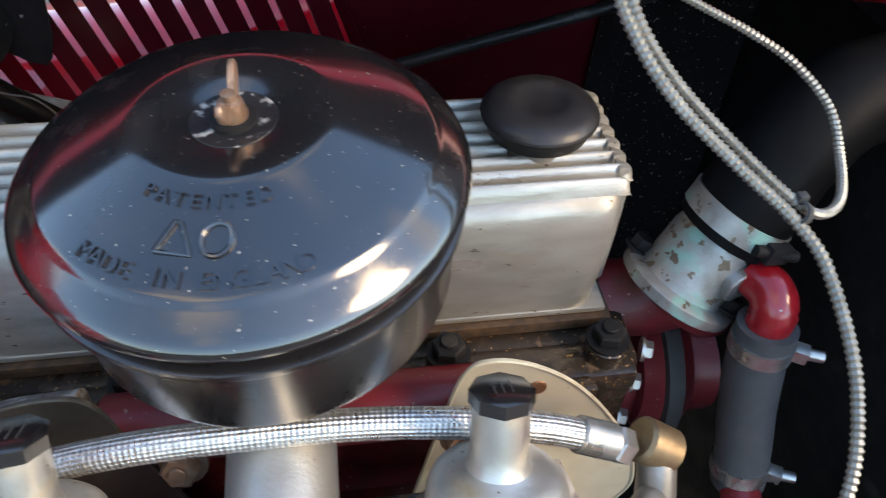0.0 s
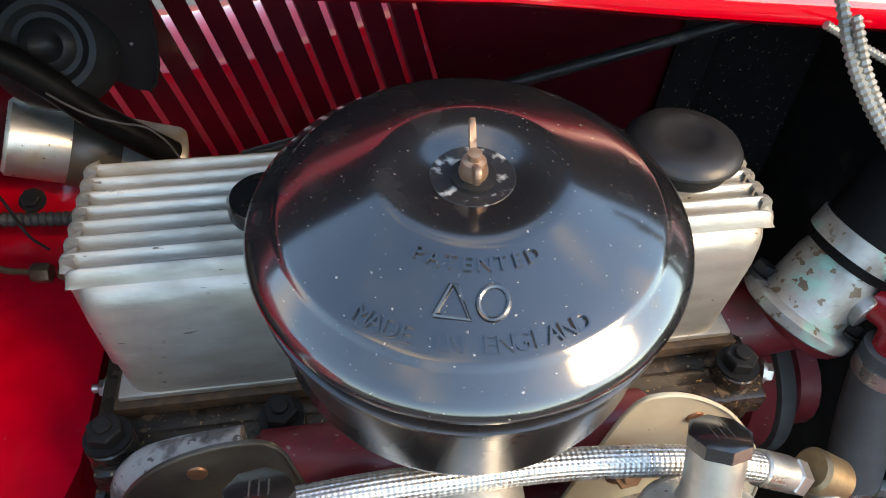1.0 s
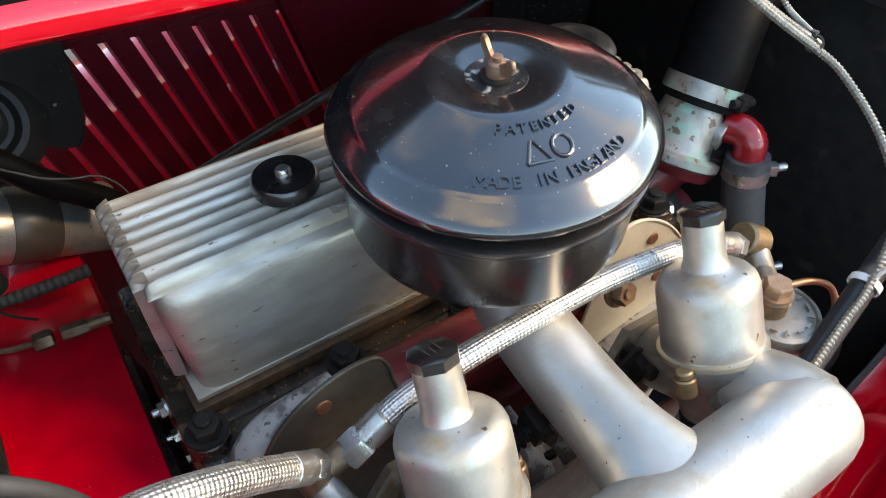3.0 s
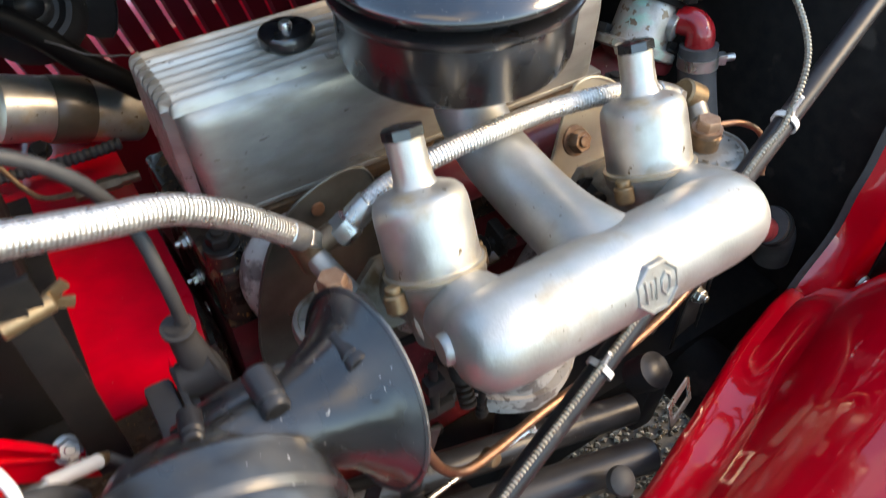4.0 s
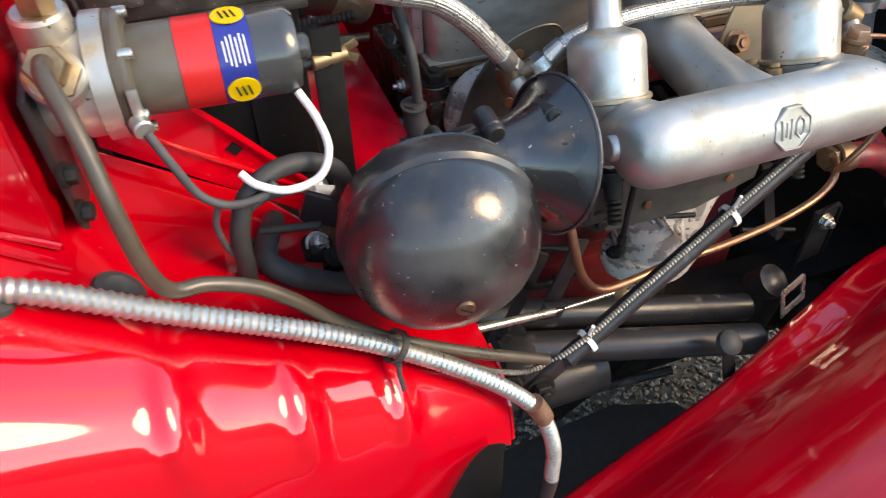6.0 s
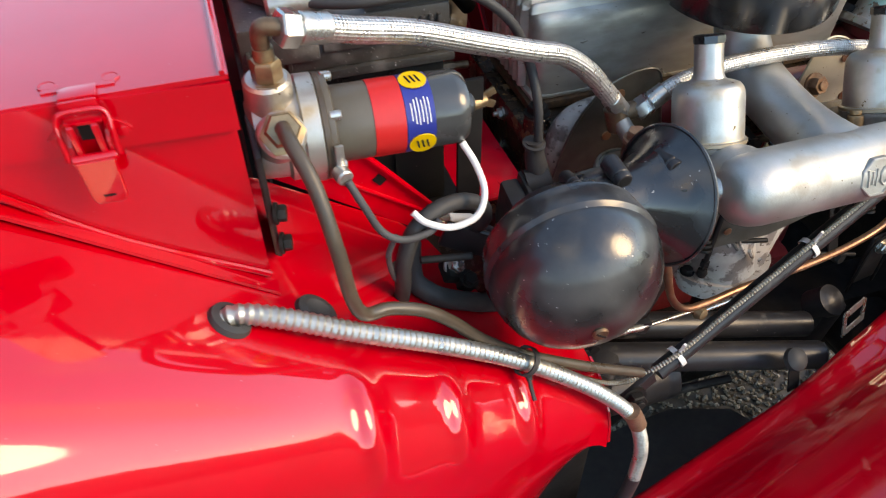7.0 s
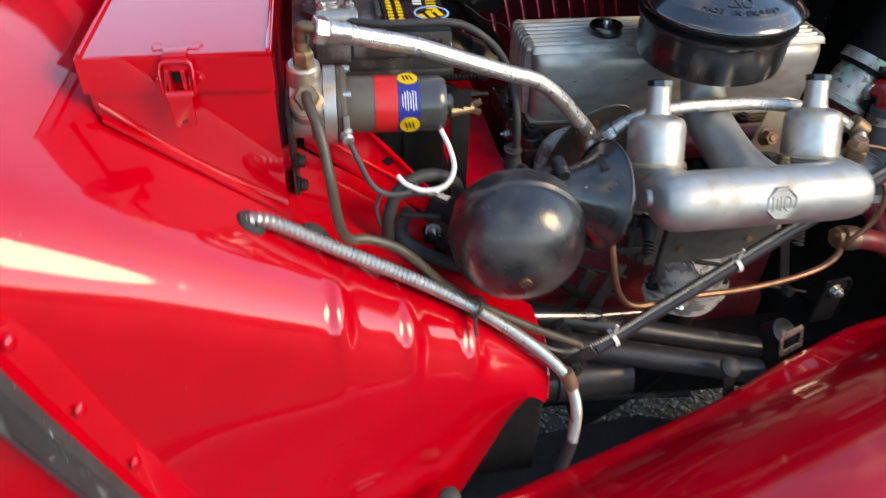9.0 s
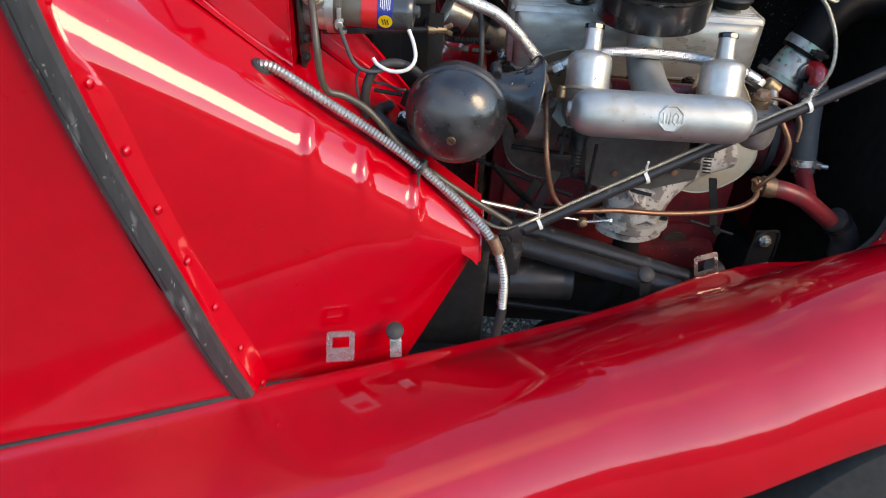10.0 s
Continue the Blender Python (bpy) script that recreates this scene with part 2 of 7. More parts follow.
BAKELITE = material("brown_grey_drab_paint", (0.115, 0.100, 0.078), 0.42, 0, (0.095, 0.082, 0.063), 90, 0.3, bump=0.06, fine=400)
TAPE_RED = material("red_tape", (0.60, 0.02, 0.02), 0.4, 0, (0.54, 0.015, 0.015), 70, 0.2, bump=0.02)
TAPE_BLUE = material("blue_tape", (0.012, 0.028, 0.24), 0.4, 0, (0.01, 0.024, 0.2), 70, 0.2, bump=0.02)
YELLOW = material("yellow_print", (0.80, 0.50, 0.01), 0.45, 0, (0.74, 0.45, 0.01), 90, 0.2, bump=0)
PALE = material("white_print", (0.78, 0.77, 0.74), 0.45, 0, (0.7, 0.69, 0.66), 90, 0.2, bump=0)
LABEL = material("black_gloss_label", (0.010, 0.010, 0.011), 0.28, 0, (0.02, 0.019, 0.018), 60, 0.4, bump=0.02)
GRAVEL = material("grey_gravel", (0.19, 0.165, 0.135), 0.85, 0, (0.09, 0.08, 0.066), 120, 0.5, bump=0.3, fine=500)
EARTH = material("gravelly_asphalt", (0.115, 0.106, 0.094), 0.9, 0, (0.075, 0.069, 0.062), 70, 0.6, bump=0.5, fine=160)
t = GRAVEL.node_tree
p, geo = t.nodes["Principled BSDF"], t.nodes.new("ShaderNodeNewGeometry")
each = t.nodes.new("ShaderNodeMix")
each.data_type = "RGBA"
each.inputs[6].default_value, each.inputs[7].default_value = (0.04, 0.035, 0.028, 1), (0.26, 0.225, 0.18, 1)
link(t, geo.outputs["Random Per Island"], each.inputs["Factor"])
link(t, each.outputs[2], p.inputs["Base Color"])

# ---- building helpers ----
def thing(name, at, label, category, group="", kind=""):
    ob = new(name)
    ob.location = at
    ob.empty_display_size = 0.02
    return tagged(ob, label, category, group, kind)


def root_of(ob):
    while ob.parent:
        ob = ob.parent
    return ob


def part(name, bm, mat, parent=None, label="", smooth=38):
    """Links a bmesh, given in world places, as one mesh under a thing or a part."""
    bmesh.ops.remove_doubles(bm, verts=bm.verts, dist=1e-6)
    bmesh.ops.recalc_face_normals(bm, faces=bm.faces)
    if parent:
        bmesh.ops.translate(bm, verts=bm.verts, vec=-root_of(parent).location)
    me = bpy.data.meshes.new(name)
    bm.to_mesh(me)
    bm.free()
    me.materials.append(mat)
    me.shade_smooth()
    me.set_sharp_from_angle(angle=radians(smooth))
    ob = new(name, me)
    ob.parent = parent
    return tagged(ob, label)


def solid(name, bm, mat, label, category, group="", kind="", smooth=38):
    """A thing that is one mesh, with its origin at its foot."""
    bm.verts.ensure_lookup_table()
    lo = Vector([min(v.co[k] for v in bm.verts) for k in range(3)])
    hi = Vector([max(v.co[k] for v in bm.verts) for k in range(3)])
    at = Vector(((lo.x + hi.x) / 2, (lo.y + hi.y) / 2, lo.z))
    bmesh.ops.translate(bm, verts=bm.verts, vec=-at)
    ob = part(name, bm, mat, None, "", smooth)
    ob.location = at
    return tagged(ob, label, category, group, kind)


def frame_of(axis):
    w = Vector(axis).normalized()
    u = w.orthogonal().normalized() if abs(w.z) > 0.99 else w.cross(Vector((0, 0, 1))).normalized()
    return u, w.cross(u).normalized(), w


def spin(bm, profile, at, axis, seg=40, wobble=0.0, ring=False):
    """A body of revolution: profile rows of (radius, way along the axis)."""
    u, v, w = frame_of(axis)
    at, rings = Vector(at), []
    for r, s in profile:
        if r < 1e-6:
            rings.append([bm.verts.new(at + w * s)])
        else:
            rings.append([bm.verts.new(at + w * s + (u * math.cos(a) + v * math.sin(a)) * (r * (1 + wobble * noise.noise((at.x * 90 + math.cos(a), math.sin(a), s * 40)))))
                          for a in (2 * math.pi * k / seg for k in range(seg))])
    for a, b in zip(rings, rings[1:]):
        n = max(len(a), len(b))
        for k in range(n):
            quad = [a[k % len(a)], a[(k + 1) % len(a)], b[(k + 1) % len(b)], b[k % len(b)]]
            quad = list(dict.fromkeys(quad))
            if len(quad) > 2:
                bm.faces.new(quad)
    if ring:
        for k in range(seg):
            bm.faces.new((rings[-1][k], rings[-1][(k + 1) % seg], rings[0][(k + 1) % seg], rings[0][k]))
        return bm
    for end in (rings[0], rings[-1]):
        if len(end) > 2:
            bm.faces.new(end)
    return bm


def cyl(bm, a, b, r, r2=None, seg=24, edge=0.0):
    a, b = Vector(a), Vector(b)
    n, r2 = (b - a).length, r if r2 is None else r2
    if edge:
        return spin(bm, [(r - edge, 0), (r, edge), (r2, n - edge), (r2 - edge, n)], a, b - a, seg)
    return spin(bm, [(r, 0), (r2, n)], a, b - a, seg)


def prism(bm, at, axis, r, h, sides=6, chamfer=0.12):
    """A nut or bolt head."""
    return spin(bm, [(r * (1 - chamfer), 0), (r, h * 0.12), (r, h * 0.86), (r * (1 - chamfer), h)], at, axis, sides)


def box(bm, at, size, turn=(0, 0, 0), edge=0.0):
    m = pose(*at, *turn) @ Matrix.Diagonal((*size, 1))
    made = bmesh.ops.create_cube(bm, size=1, matrix=m)
    if edge:
        edges = list({e for v in made["verts"] for e in v.link_edges})
        bmesh.ops.bevel(bm, geom=edges, offset=edge, segments=2, affect="EDGES", profile=0.6)
    return bm


def span(pts, n=8):
    """A smooth line through the points (Catmull-Rom)."""
    pts = [Vector(p) for p in pts]
    full = [pts[0] * 2 - pts[1], *pts, pts[-1] * 2 - pts[-2]]
    out = []
    for i in range(1, len(full) - 2):
        a, b, c, d = full[i - 1:i + 3]
        for k in range(n):
            t = k / n
            out.append(0.5 * (2 * b + (c - a) * t + (2 * a - 5 * b + 4 * c - d) * t * t + (3 * b - a - 3 * c + d) * t ** 3))
    return [*out, pts[-1]]


def evenly(line, step):
    """The same line, cut into even steps."""
    out, rest = [line[0]], 0.0
    for a, b in zip(line, line[1:]):
        n = (b - a).length
        at = step - rest
        while at <= n:
            out.append(a.lerp(b, at / n))
            at += step
        rest = n - (at - step)
    return out


def tube(bm, line, r, seg=14, radius=None, caps=True):
    """A hose along a line; radius(way, share) may vary it. UV: girth and length in metres."""
    uv = bm.loops.layers.uv.verify()
    up, rings, way = None, [], 0.0
    total = sum((b - a).length for a, b in zip(line, line[1:]))
    ways = []
    for i, p in enumerate(line):
        d = (line[min(i + 1, len(line) - 1)] - line[max(i - 1, 0)]).normalized()
        up = (up - d * up.dot(d)).normalized() if up else frame_of(d)[0]
        side = d.cross(up)
        if i:
            way += (p - line[i - 1]).length
        rr = radius(way, way / total) if radius else r
        rings.append([bm.verts.new(p + (up * math.cos(a) + side * math.sin(a)) * rr) for a in (2 * math.pi * k / seg for k in range(seg))])
        ways.append(way)
    for i, (a, b) in enumerate(zip(rings, rings[1:])):
        for k in range(seg):
            f = bm.faces.new((a[k], a[(k + 1) % seg], b[(k + 1) % seg], b[k]))
            for loop, (x, y) in zip(f.loops, ((k, ways[i]), (k + 1, ways[i]), (k + 1, ways[i + 1]), (k, ways[i + 1]))):
                loop[uv].uv = (x / seg, y)
    if caps:
        bm.faces.new(rings[0])
        bm.faces.new(rings[-1])
    return bm


def hose(pts, r, seg=14, n=8):
    return tube(bmesh.new(), span(pts, n), r, seg)


def ribbed(pts, r, pitch, depth, seg=10):
    """A spiral-wound sheath: a close row of rounded turns."""
    line = evenly(span(pts, 12), pitch / 4)
    return tube(bmesh.new(), line, r, seg, lambda way, share: r - depth * (0.5 + 0.5 * math.cos(2 * math.pi * way / pitch)))


def slab(bm, outline, thick):
    """A flat plate: its outline in world places, and the way it is thick."""
    thick = Vector(thick)
    a = [bm.verts.new(Vector(p)) for p in outline]
    b = [bm.verts.new(Vector(p) + thick) for p in outline]
    bm.faces.new(a)
    bm.faces.new(b)
    for i in range(len(a)):
        j = (i + 1) % len(a)
        bm.faces.new((a[i], a[j], b[j], b[i]))
    return bm


def skin(bm, rows, thick=0.0):
    """A sheet through rows of points, with a thickness along its normals' mean."""
    grid = [[bm.verts.new(Vector(p)) for p in row] for row in rows]
    for a, b in zip(grid, grid[1:]):
        for k in range(len(a) - 1):
            bm.faces.new((a[k], a[k + 1], b[k + 1], b[k]))
    if thick:
        bmesh.ops.recalc_face_normals(bm, faces=bm.faces)
        bmesh.ops.solidify(bm, geom=bm.faces[:], thickness=thick)
    return bm


def lerp_rows(rows, x):
    """Values between rows of (x, values...), smoothly."""
    for a, b in zip(rows, rows[1:]):
        if x <= b[0] or b is rows[-1]:
            t = min(1, max(0, (x - a[0]) / (b[0] - a[0])))
            return [p + (q - p) * t for p, q in zip(a[1:], b[1:])]


def smooth_rows(rows, n=10):
    return [tuple(p) for p in span(rows, n)]


def words(text, size, depth, at, right, up, spacing=1.0):
    """Raised lettering, centred at a place, with its own right and up."""
    cu = bpy.data.curves.new("words", "FONT")
    cu.body, cu.size, cu.extrude, cu.align_x, cu.align_y, cu.space_character = text, size, depth / 2, "CENTER", "CENTER", spacing
    cu.bevel_depth, cu.bevel_resolution, cu.resolution_u = 0.0, 0, 3
    tmp = bpy.data.objects.new("words", cu)
    scene.collection.objects.link(tmp)
    bpy.context.view_layer.update()
    me = tmp.to_mesh()
    bm = bmesh.new()
    bm.from_mesh(me)
    tmp.to_mesh_clear()
    bpy.data.objects.remove(tmp)
    r, u = Vector(right).normalized(), Vector(up).normalized()
    m = Matrix((r, u, r.cross(u))).transposed().to_4x4()
    m.translation = at
    bmesh.ops.transform(bm, matrix=m, verts=bm.verts)
    return bm


def merge(*meshes):
    """Several bmeshes of one part as one."""
    out = bmesh.new()
    for bm in meshes:
        me = bpy.data.meshes.new("tmp")
        bm.to_mesh(me)
        bm.free()
        out.from_mesh(me)
        bpy.data.meshes.remove(me)
    return out


def bolt(name, at, axis, r, h, mat, parent, washer=True, stud=0.0, label=""):
    bm = bmesh.new()
    axis = Vector(axis).normalized()
    if washer:
        cyl(bm, Vector(at) - axis * 0.0015, Vector(at) + axis * 0.001, r * 1.3, seg=16)
    prism(bm, Vector(at) + axis * 0.0008, axis, r, h)
    if stud:
        cyl(bm, Vector(at) + axis * h * 0.9, Vector(at) + axis * (h + stud), r * 0.5, seg=10, edge=0.0006)
    return part(name, bm, mat, parent, label)

# ---- ground and body ----
bm = bmesh.new()
skin(bm, [[(x, y, -0.10) for x in (-400, -30, -3, 3, 30, 400)] for y in (-400, -30, -3, 3, 30, 400)])
tagged(part("ground", bm, EARTH), "dark gravelly asphalt ground under the car", "ground", kind="structure")

car = thing("sports_car", (-0.3, 0.05, 0), "open red vintage sports car with its bonnet raised", "car")

# the tapering footwell box: height of its top along x, and how far out its side stands
TOP = lambda x: 0.834 - 0.74 * (x + 0.524) + 6.0 * max(0, -0.70 - x) ** 2
SIDE = [(-0.80, -0.500), (-0.70, -0.472), (-0.60, -0.438), (-0.48, -0.402), (-0.345, -0.358), (-0.25, -0.328)]
INNER_EDGE = [(-0.80, -0.235), (-0.60, -0.235), (-0.52, -0.160), (-0.40, -0.150), (-0.375, -0.165), (-0.34, -0.235), (-0.25, -0.235)]
PRESSED = (-0.479, -0.413, -0.345)


def footwell_section(x):
    side = lerp_rows(SIDE, x)[0]
    top = TOP(x)
    r = 0.055 + max(0, -0.48 - x) * 0.07
    foot = 0.36 if x < -0.36 else 0.36 + (x + 0.36) * 2.0
    pts = [(x, lerp_rows(INNER_EDGE, x)[0], top), (x, side + r + 0.02, top), (x, side + r, top)]
    for k in range(1, 9):
        a = radians(90) * k / 9
        out = 0.0
        for q in PRESSED:
            d = (x - q) / 0.0085
            out += 0.0068 * math.exp(-d * d) * math.sin(math.pi * min(1, k / 9 + 0.06)) ** 0.7
        pts.append((x, side + r - (r + out) * math.sin(a), top - r + (r + out) * math.cos(a)))
    pts += [(x, side - 0.002, top - r - 0.004)]
    for k in range(1, 5):
        pts.append((x, side - 0.002 + 0.034 * (k / 4) ** 1.3, (top - r) + (foot - top + r) * k / 4))
    return pts


xs = [-0.80 + (-0.25 + 0.80) * k / 179 for k in range(180)]
bm = skin(bmesh.new(), [footwell_section(x) for x in xs], 0.002)
part("footwell_panel", bm, RED, car, "glossy red tapering footwell with three pressed ribs")
part("footwell_seam", tube(bmesh.new(), [Vector((x, lerp_rows(INNER_EDGE, x)[0], TOP(x) + 0.001)) for x in (-0.52, -0.48, -0.44, -0.40, -0.385, -0.375)], 0.0018, 8), RED, car)

# front flange of the footwell
bm = bmesh.new()
front = footwell_section(-0.252)
lip = [(p[0] + 0.004, p[1], p[2]) for p in front[2:]]
tube(bm, [Vector(p) for p in lip], 0.0022, 6)
part("footwell_lip", bm, RED, car)
bm = slab(bmesh.new(), [(-0.256, -0.24, 0.634), *[(-0.256, y + 0.004, z) for _, y, z in front[2:]], (-0.256, -0.24, 0.5)], (0.002, 0, 0))
part("footwell_end", bm, RED_DULL, car)

# bulkhead: the footwell top sweeps up into it
rows = []
for y in (-0.31, -0.28, -0.25, -0.2, -0.1, 0, 0.15, 0.3, 0.42):
    row = []
    drop = 0.0 if y > -0.33 else (-0.33 - y) * 1.3
    for x, z in ((-0.66, TOP(-0.66)), (-0.69, TOP(-0.69) + 0.001), (-0.72, TOP(-0.72) + 0.006), (-0.745, 1.02), (-0.762, 1.06), (-0.775, 1.10), (-0.80, 1.16), (-0.86, 1.20), (-1.3, 1.23)):
        row.append((x - 0.002, y, z - drop * (1 if x > -0.75 else 0.3) - 0.004))
    rows.append(row)
part("bulkhead", skin(bmesh.new(), rows, 0.002), RED, car, "glossy red bulkhead")

# flange with its screws, the black welt and the scuttle side behind it
WELT = [(-0.735, -0.522, 1.06), (-0.722, -0.512, 0.95), (-0.712, -0.504, 0.886), (-0.701, -0.493, 0.817), (-0.680, -0.481, 0.72), (-0.655, -0.472, 0.626), (-0.614, -0.454, 0.463), (-0.588, -0.440, 0.375)]
welt = span(WELT, 6)


def beside(p, dx, dy):
    return (p.x + dx, p.y + dy, p.z)


CREASE = [(0.20, -0.54, -0.365), (0.363, -0.561, -0.386), (0.451, -0.581, -0.398), (0.546, -0.609, -0.411), (0.638, -0.633, -0.422), (0.764, -0.661, -0.434), (0.867, -0.682, -0.434), (0.903, -0.699, -0.427), (0.923, -0.713, -0.421), (0.95, -0.722, -0.403), (1.0, -0.737, -0.37), (1.1, -0.76, -0.35)]


def on_footwell(z):
    """The place along the crease at a height, on the footwell's skin."""
    x, y = lerp_rows(CREASE, z)
    side, r = lerp_rows(SIDE, x)[0], 0.055 + max(0, -0.48 - x) * 0.07
    shoulder = TOP(x) - r
    if z > TOP(x) - 0.004:
        return x, y
    if z > shoulder:
        return x, side + r - math.sqrt(r * r - (z - shoulder) ** 2)
    return x, side - 0.002 + 0.034 * ((shoulder - z) / (shoulder - 0.36)) ** 1.3 if z > 0.36 else side + 0.032


rows = []
for p in welt:
    x, y = on_footwell(p.z)
    q = Vector((x - 0.001, y - 0.004, p.z))
    a, b = Vector(beside(p, 0.013, 0.004)), Vector(beside(p, 0.0155, 0.010))
    rows.append([beside(p, 0.006, 0.000), a, b, b.lerp(q, 0.16) + Vector((-0.004, 0, 0)), b.lerp(q, 0.55), q, (x + 0.0015, y - 0.002, p.z), (x + 0.004, y + 0.012, p.z)])
part("scuttle_flange", skin(bmesh.new(), rows, 0.002), RED, car)
bm = bmesh.new()
rows = [[beside(p, -0.022, -0.002), beside(p, -0.019, -0.009), beside(p, -0.013, -0.011), beside(p, -0.0115, -0.008), beside(p, -0.010, -0.011), beside(p, 0.000, -0.010), beside(p, 0.009, -0.007), beside(p, 0.013, 0.001)] for p in welt]
WELTING = material("scuffed_rubber_welt", (0.055, 0.056, 0.058), 0.36, 0, (0.035, 0.035, 0.036), 45, 0.5, bump=0.25, fine=120, specks=(0.30, 0.30, 0.29), speck_scale=110, speck_cut=0.70, blotch=(0.12, 0.12, 0.12), blotch_scale=26, blotch_cut=0.60, stretch=(2.5, 1, 0.5))
strip = part("welt", skin(bm, rows, 0.003), WELTING, car, "worn black rubber welt with small nails")
for p in evenly(welt, 0.072):
    part("nail", spin(bmesh.new(), [(0.0026, 0), (0.0022, 0.0010), (0, 0.0014)], (p.x - 0.004, p.y - 0.0095, p.z), (0.1, -1, 0.15), 10), STEEL, strip)
for p in evenly(welt, 0.088):
    x, y = on_footwell(p.z)
    part("screw_head", spin(bmesh.new(), [(0.0062, 0), (0.0056, 0.002), (0.003, 0.0036), (0, 0.004)], (p.x * 0.45 + x * 0.55 + 0.006, p.y * 0.45 + y * 0.55, p.z), (0.93, -0.35, 0.1), 14), RED, car)
SILL = [(-1.70, -0.58, 0.13), (-1.30, -0.552, 0.222), (-0.954, -0.506, 0.302), (-0.80, -0.484, 0.337), (-0.68, -0.460, 0.364), (-0.585, -0.437, 0.376)]
rows = []
for i in range(13):
    v, p = i / 12, welt[round(i / 12 * (len(welt) - 1))]
    row = []
    for u in (0.0, 0.012, 0.03, 0.08, 0.2, 0.4, 0.7, 1.0):
        x = (p.x - 0.012) * (1 - u) + -1.7 * u
        sy, sz = lerp_rows(SILL, x)
        row.append((x, (p.y - 0.004 - 0.03 * u) * (1 - v) + (sy - 0.003) * v, 1.06 * (1 - v) + sz * v))
    rows.append(row)
part("scuttle_side", skin(bmesh.new(), rows, 0.002), RED, car, "glossy red scuttle side")
part("sill_welt", hose([(-0.585, -0.437, 0.374), (-0.68, -0.462, 0.362), (-0.80, -0.486, 0.335), (-0.954, -0.51, 0.300), (-1.3, -0.55, 0.22), (-1.7, -0.58, 0.13)], 0.0065), RUBBER, car)

# front wing: inner edge, and a section swept outwards from it
EDGE = smooth_rows([(-1.70, -0.60, 0.12), (-1.10, -0.525, 0.265), (-0.80, -0.475, 0.335), (-0.575, -0.424, 0.376), (-0.34, -0.362, 0.408), (-0.10, -0.317, 0.460), (0.10, -0.290, 0.530), (0.28, -0.250, 0.563), (0.45, -0.225, 0.555), (0.70, -0.20, 0.48), (0.95, -0.18, 0.33)], 8)
SECTION = ((0.025, 0.0045, -0.003), (0.034, 0.0095, -0.008), (0.043, 0.016, -0.011), (0.047, 0.019, -0.0125), (0.055, 0.025, -0.015), (0.09, 0.043, -0.024), (0.14, 0.056, -0.040), (0.18, 0.061, -0.056), (0.22, 0.055, -0.076), (0.25, 0.040, -0.098), (0.275, 0.014, -0.130), (0.295, -0.020, -0.160), (0.31, -0.060, -0.190), (0.320, -0.096, -0.215), (0.318, -0.108, -0.22))


# beside the radiator the inner edge widens into a flat flange
FLANGE = [(0.0, 0.0), (0.025, 0.0045), (0.034, 0.0105), (0.043, 0.0165), (0.047, 0.0150), (0.055, 0.0080), (0.09, 0.0)]


# and comes in towards the valance joint: way inwards and down
INSET = [(0.0, 0.0, 0.0), (0.06, 0.007, 0.0015), (0.10, 0.013, 0.001), (0.16, 0.020, -0.006), (0.22, 0.027, -0.017), (0.28, 0.031, -0.031), (0.33, 0.035, -0.033), (0.37, 0.039, -0.023), (0.40, 0.040, -0.070), (0.45, 0.040, -0.100), (0.70, 0.020, -0.100), (0.95, 0.0, 0.0)]


def wing_rows(rise, least):
    rows = []
    for x, y, z in EDGE:
        iny, inz = lerp_rows(INSET, min(0.95, max(0.0, x)))[:2] if rise == 0 else (0.0, 0.0)
        y0, z0, y, z = y, z, y + iny, z + inz
        s = min(1, max(least, (x + 0.62) / 0.52))
        fall = max(0, x - 0.31) * 0.55
        g = min(1, max(0, (x + 0.02) / 0.16))
        row = [(x, y + 0.004, z - 0.022 - fall), (x, y + 0.002, z - 0.008 - fall), (x, y, z - 0.002 - fall), (x, y - 0.004, z + 0.0015 - fall), (x, y - 0.011, z + 0.003 - fall), (x, y - 0.019, z + 0.0028 - fall)]
        for d, up, flat in SECTION:
            flat *= 0.55
            up += min(0.5, max(0, x - 0.10)) * 0.24 * min(1, d / 0.12)
            part_in = max(0.0, 1 - d / 0.10)
            row.append((x + d * 0.05, y0 + iny * part_in - d, z0 + inz * part_in + flat + (up - flat) * s - (g * lerp_rows(FLANGE, d)[0] if d < 0.09 else 0) - fall * max(0, 1 - d / 0.09) + rise * min(1, d / 0.1)))
        rows.append(row)
    return rows


part("front_wing", skin(bmesh.new(), wing_rows(0, 0), 0.0025), RED, car, "glossy red swept front wing")
part("front_wing", skin(bmesh.new(), [[(x, 0.11 - y, z) for x, y, z in row] for row in wing_rows(0.19, 0.9)], 0.0025), RED, car)

# far side of the engine bay: a louvred panel, sloping louvres with daylight behind them
panel = thing("bonnet_side_panel", (0, 0.345, 0.55), "louvred bonnet side, its red darkened for shade, with daylight in its slots", "bonnet")
PITCH, LEAN_BACK = 0.0282, 0.27


def slot_x(k, z):
    return -0.337 + PITCH * k - (z - 0.70) * LEAN_BACK


Z0, Z1 = 0.655, 0.852
for k in range(14):
    top = Z1 - 0.10 * (slot_x(k, Z1) + 0.17) * 1.0
    bm = bmesh.new()
    a, b = slot_x(k, Z0) + 0.0078, slot_x(k + 1, Z0)
    c, d = slot_x(k, top) + 0.0078, slot_x(k + 1, top)
    slab(bm, [(a, 0.345, Z0), (b, 0.345, Z0), (d, 0.345, top), (c, 0.345, top)], (0, 0.0015, 0))
    slab(bm, [(a, 0.3465, Z0), (a - 0.0030, 0.3535, Z0), (c - 0.0030, 0.3535, top), (c, 0.3465, top)], (0.0012, 0.0006, 0))
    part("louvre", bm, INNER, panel)
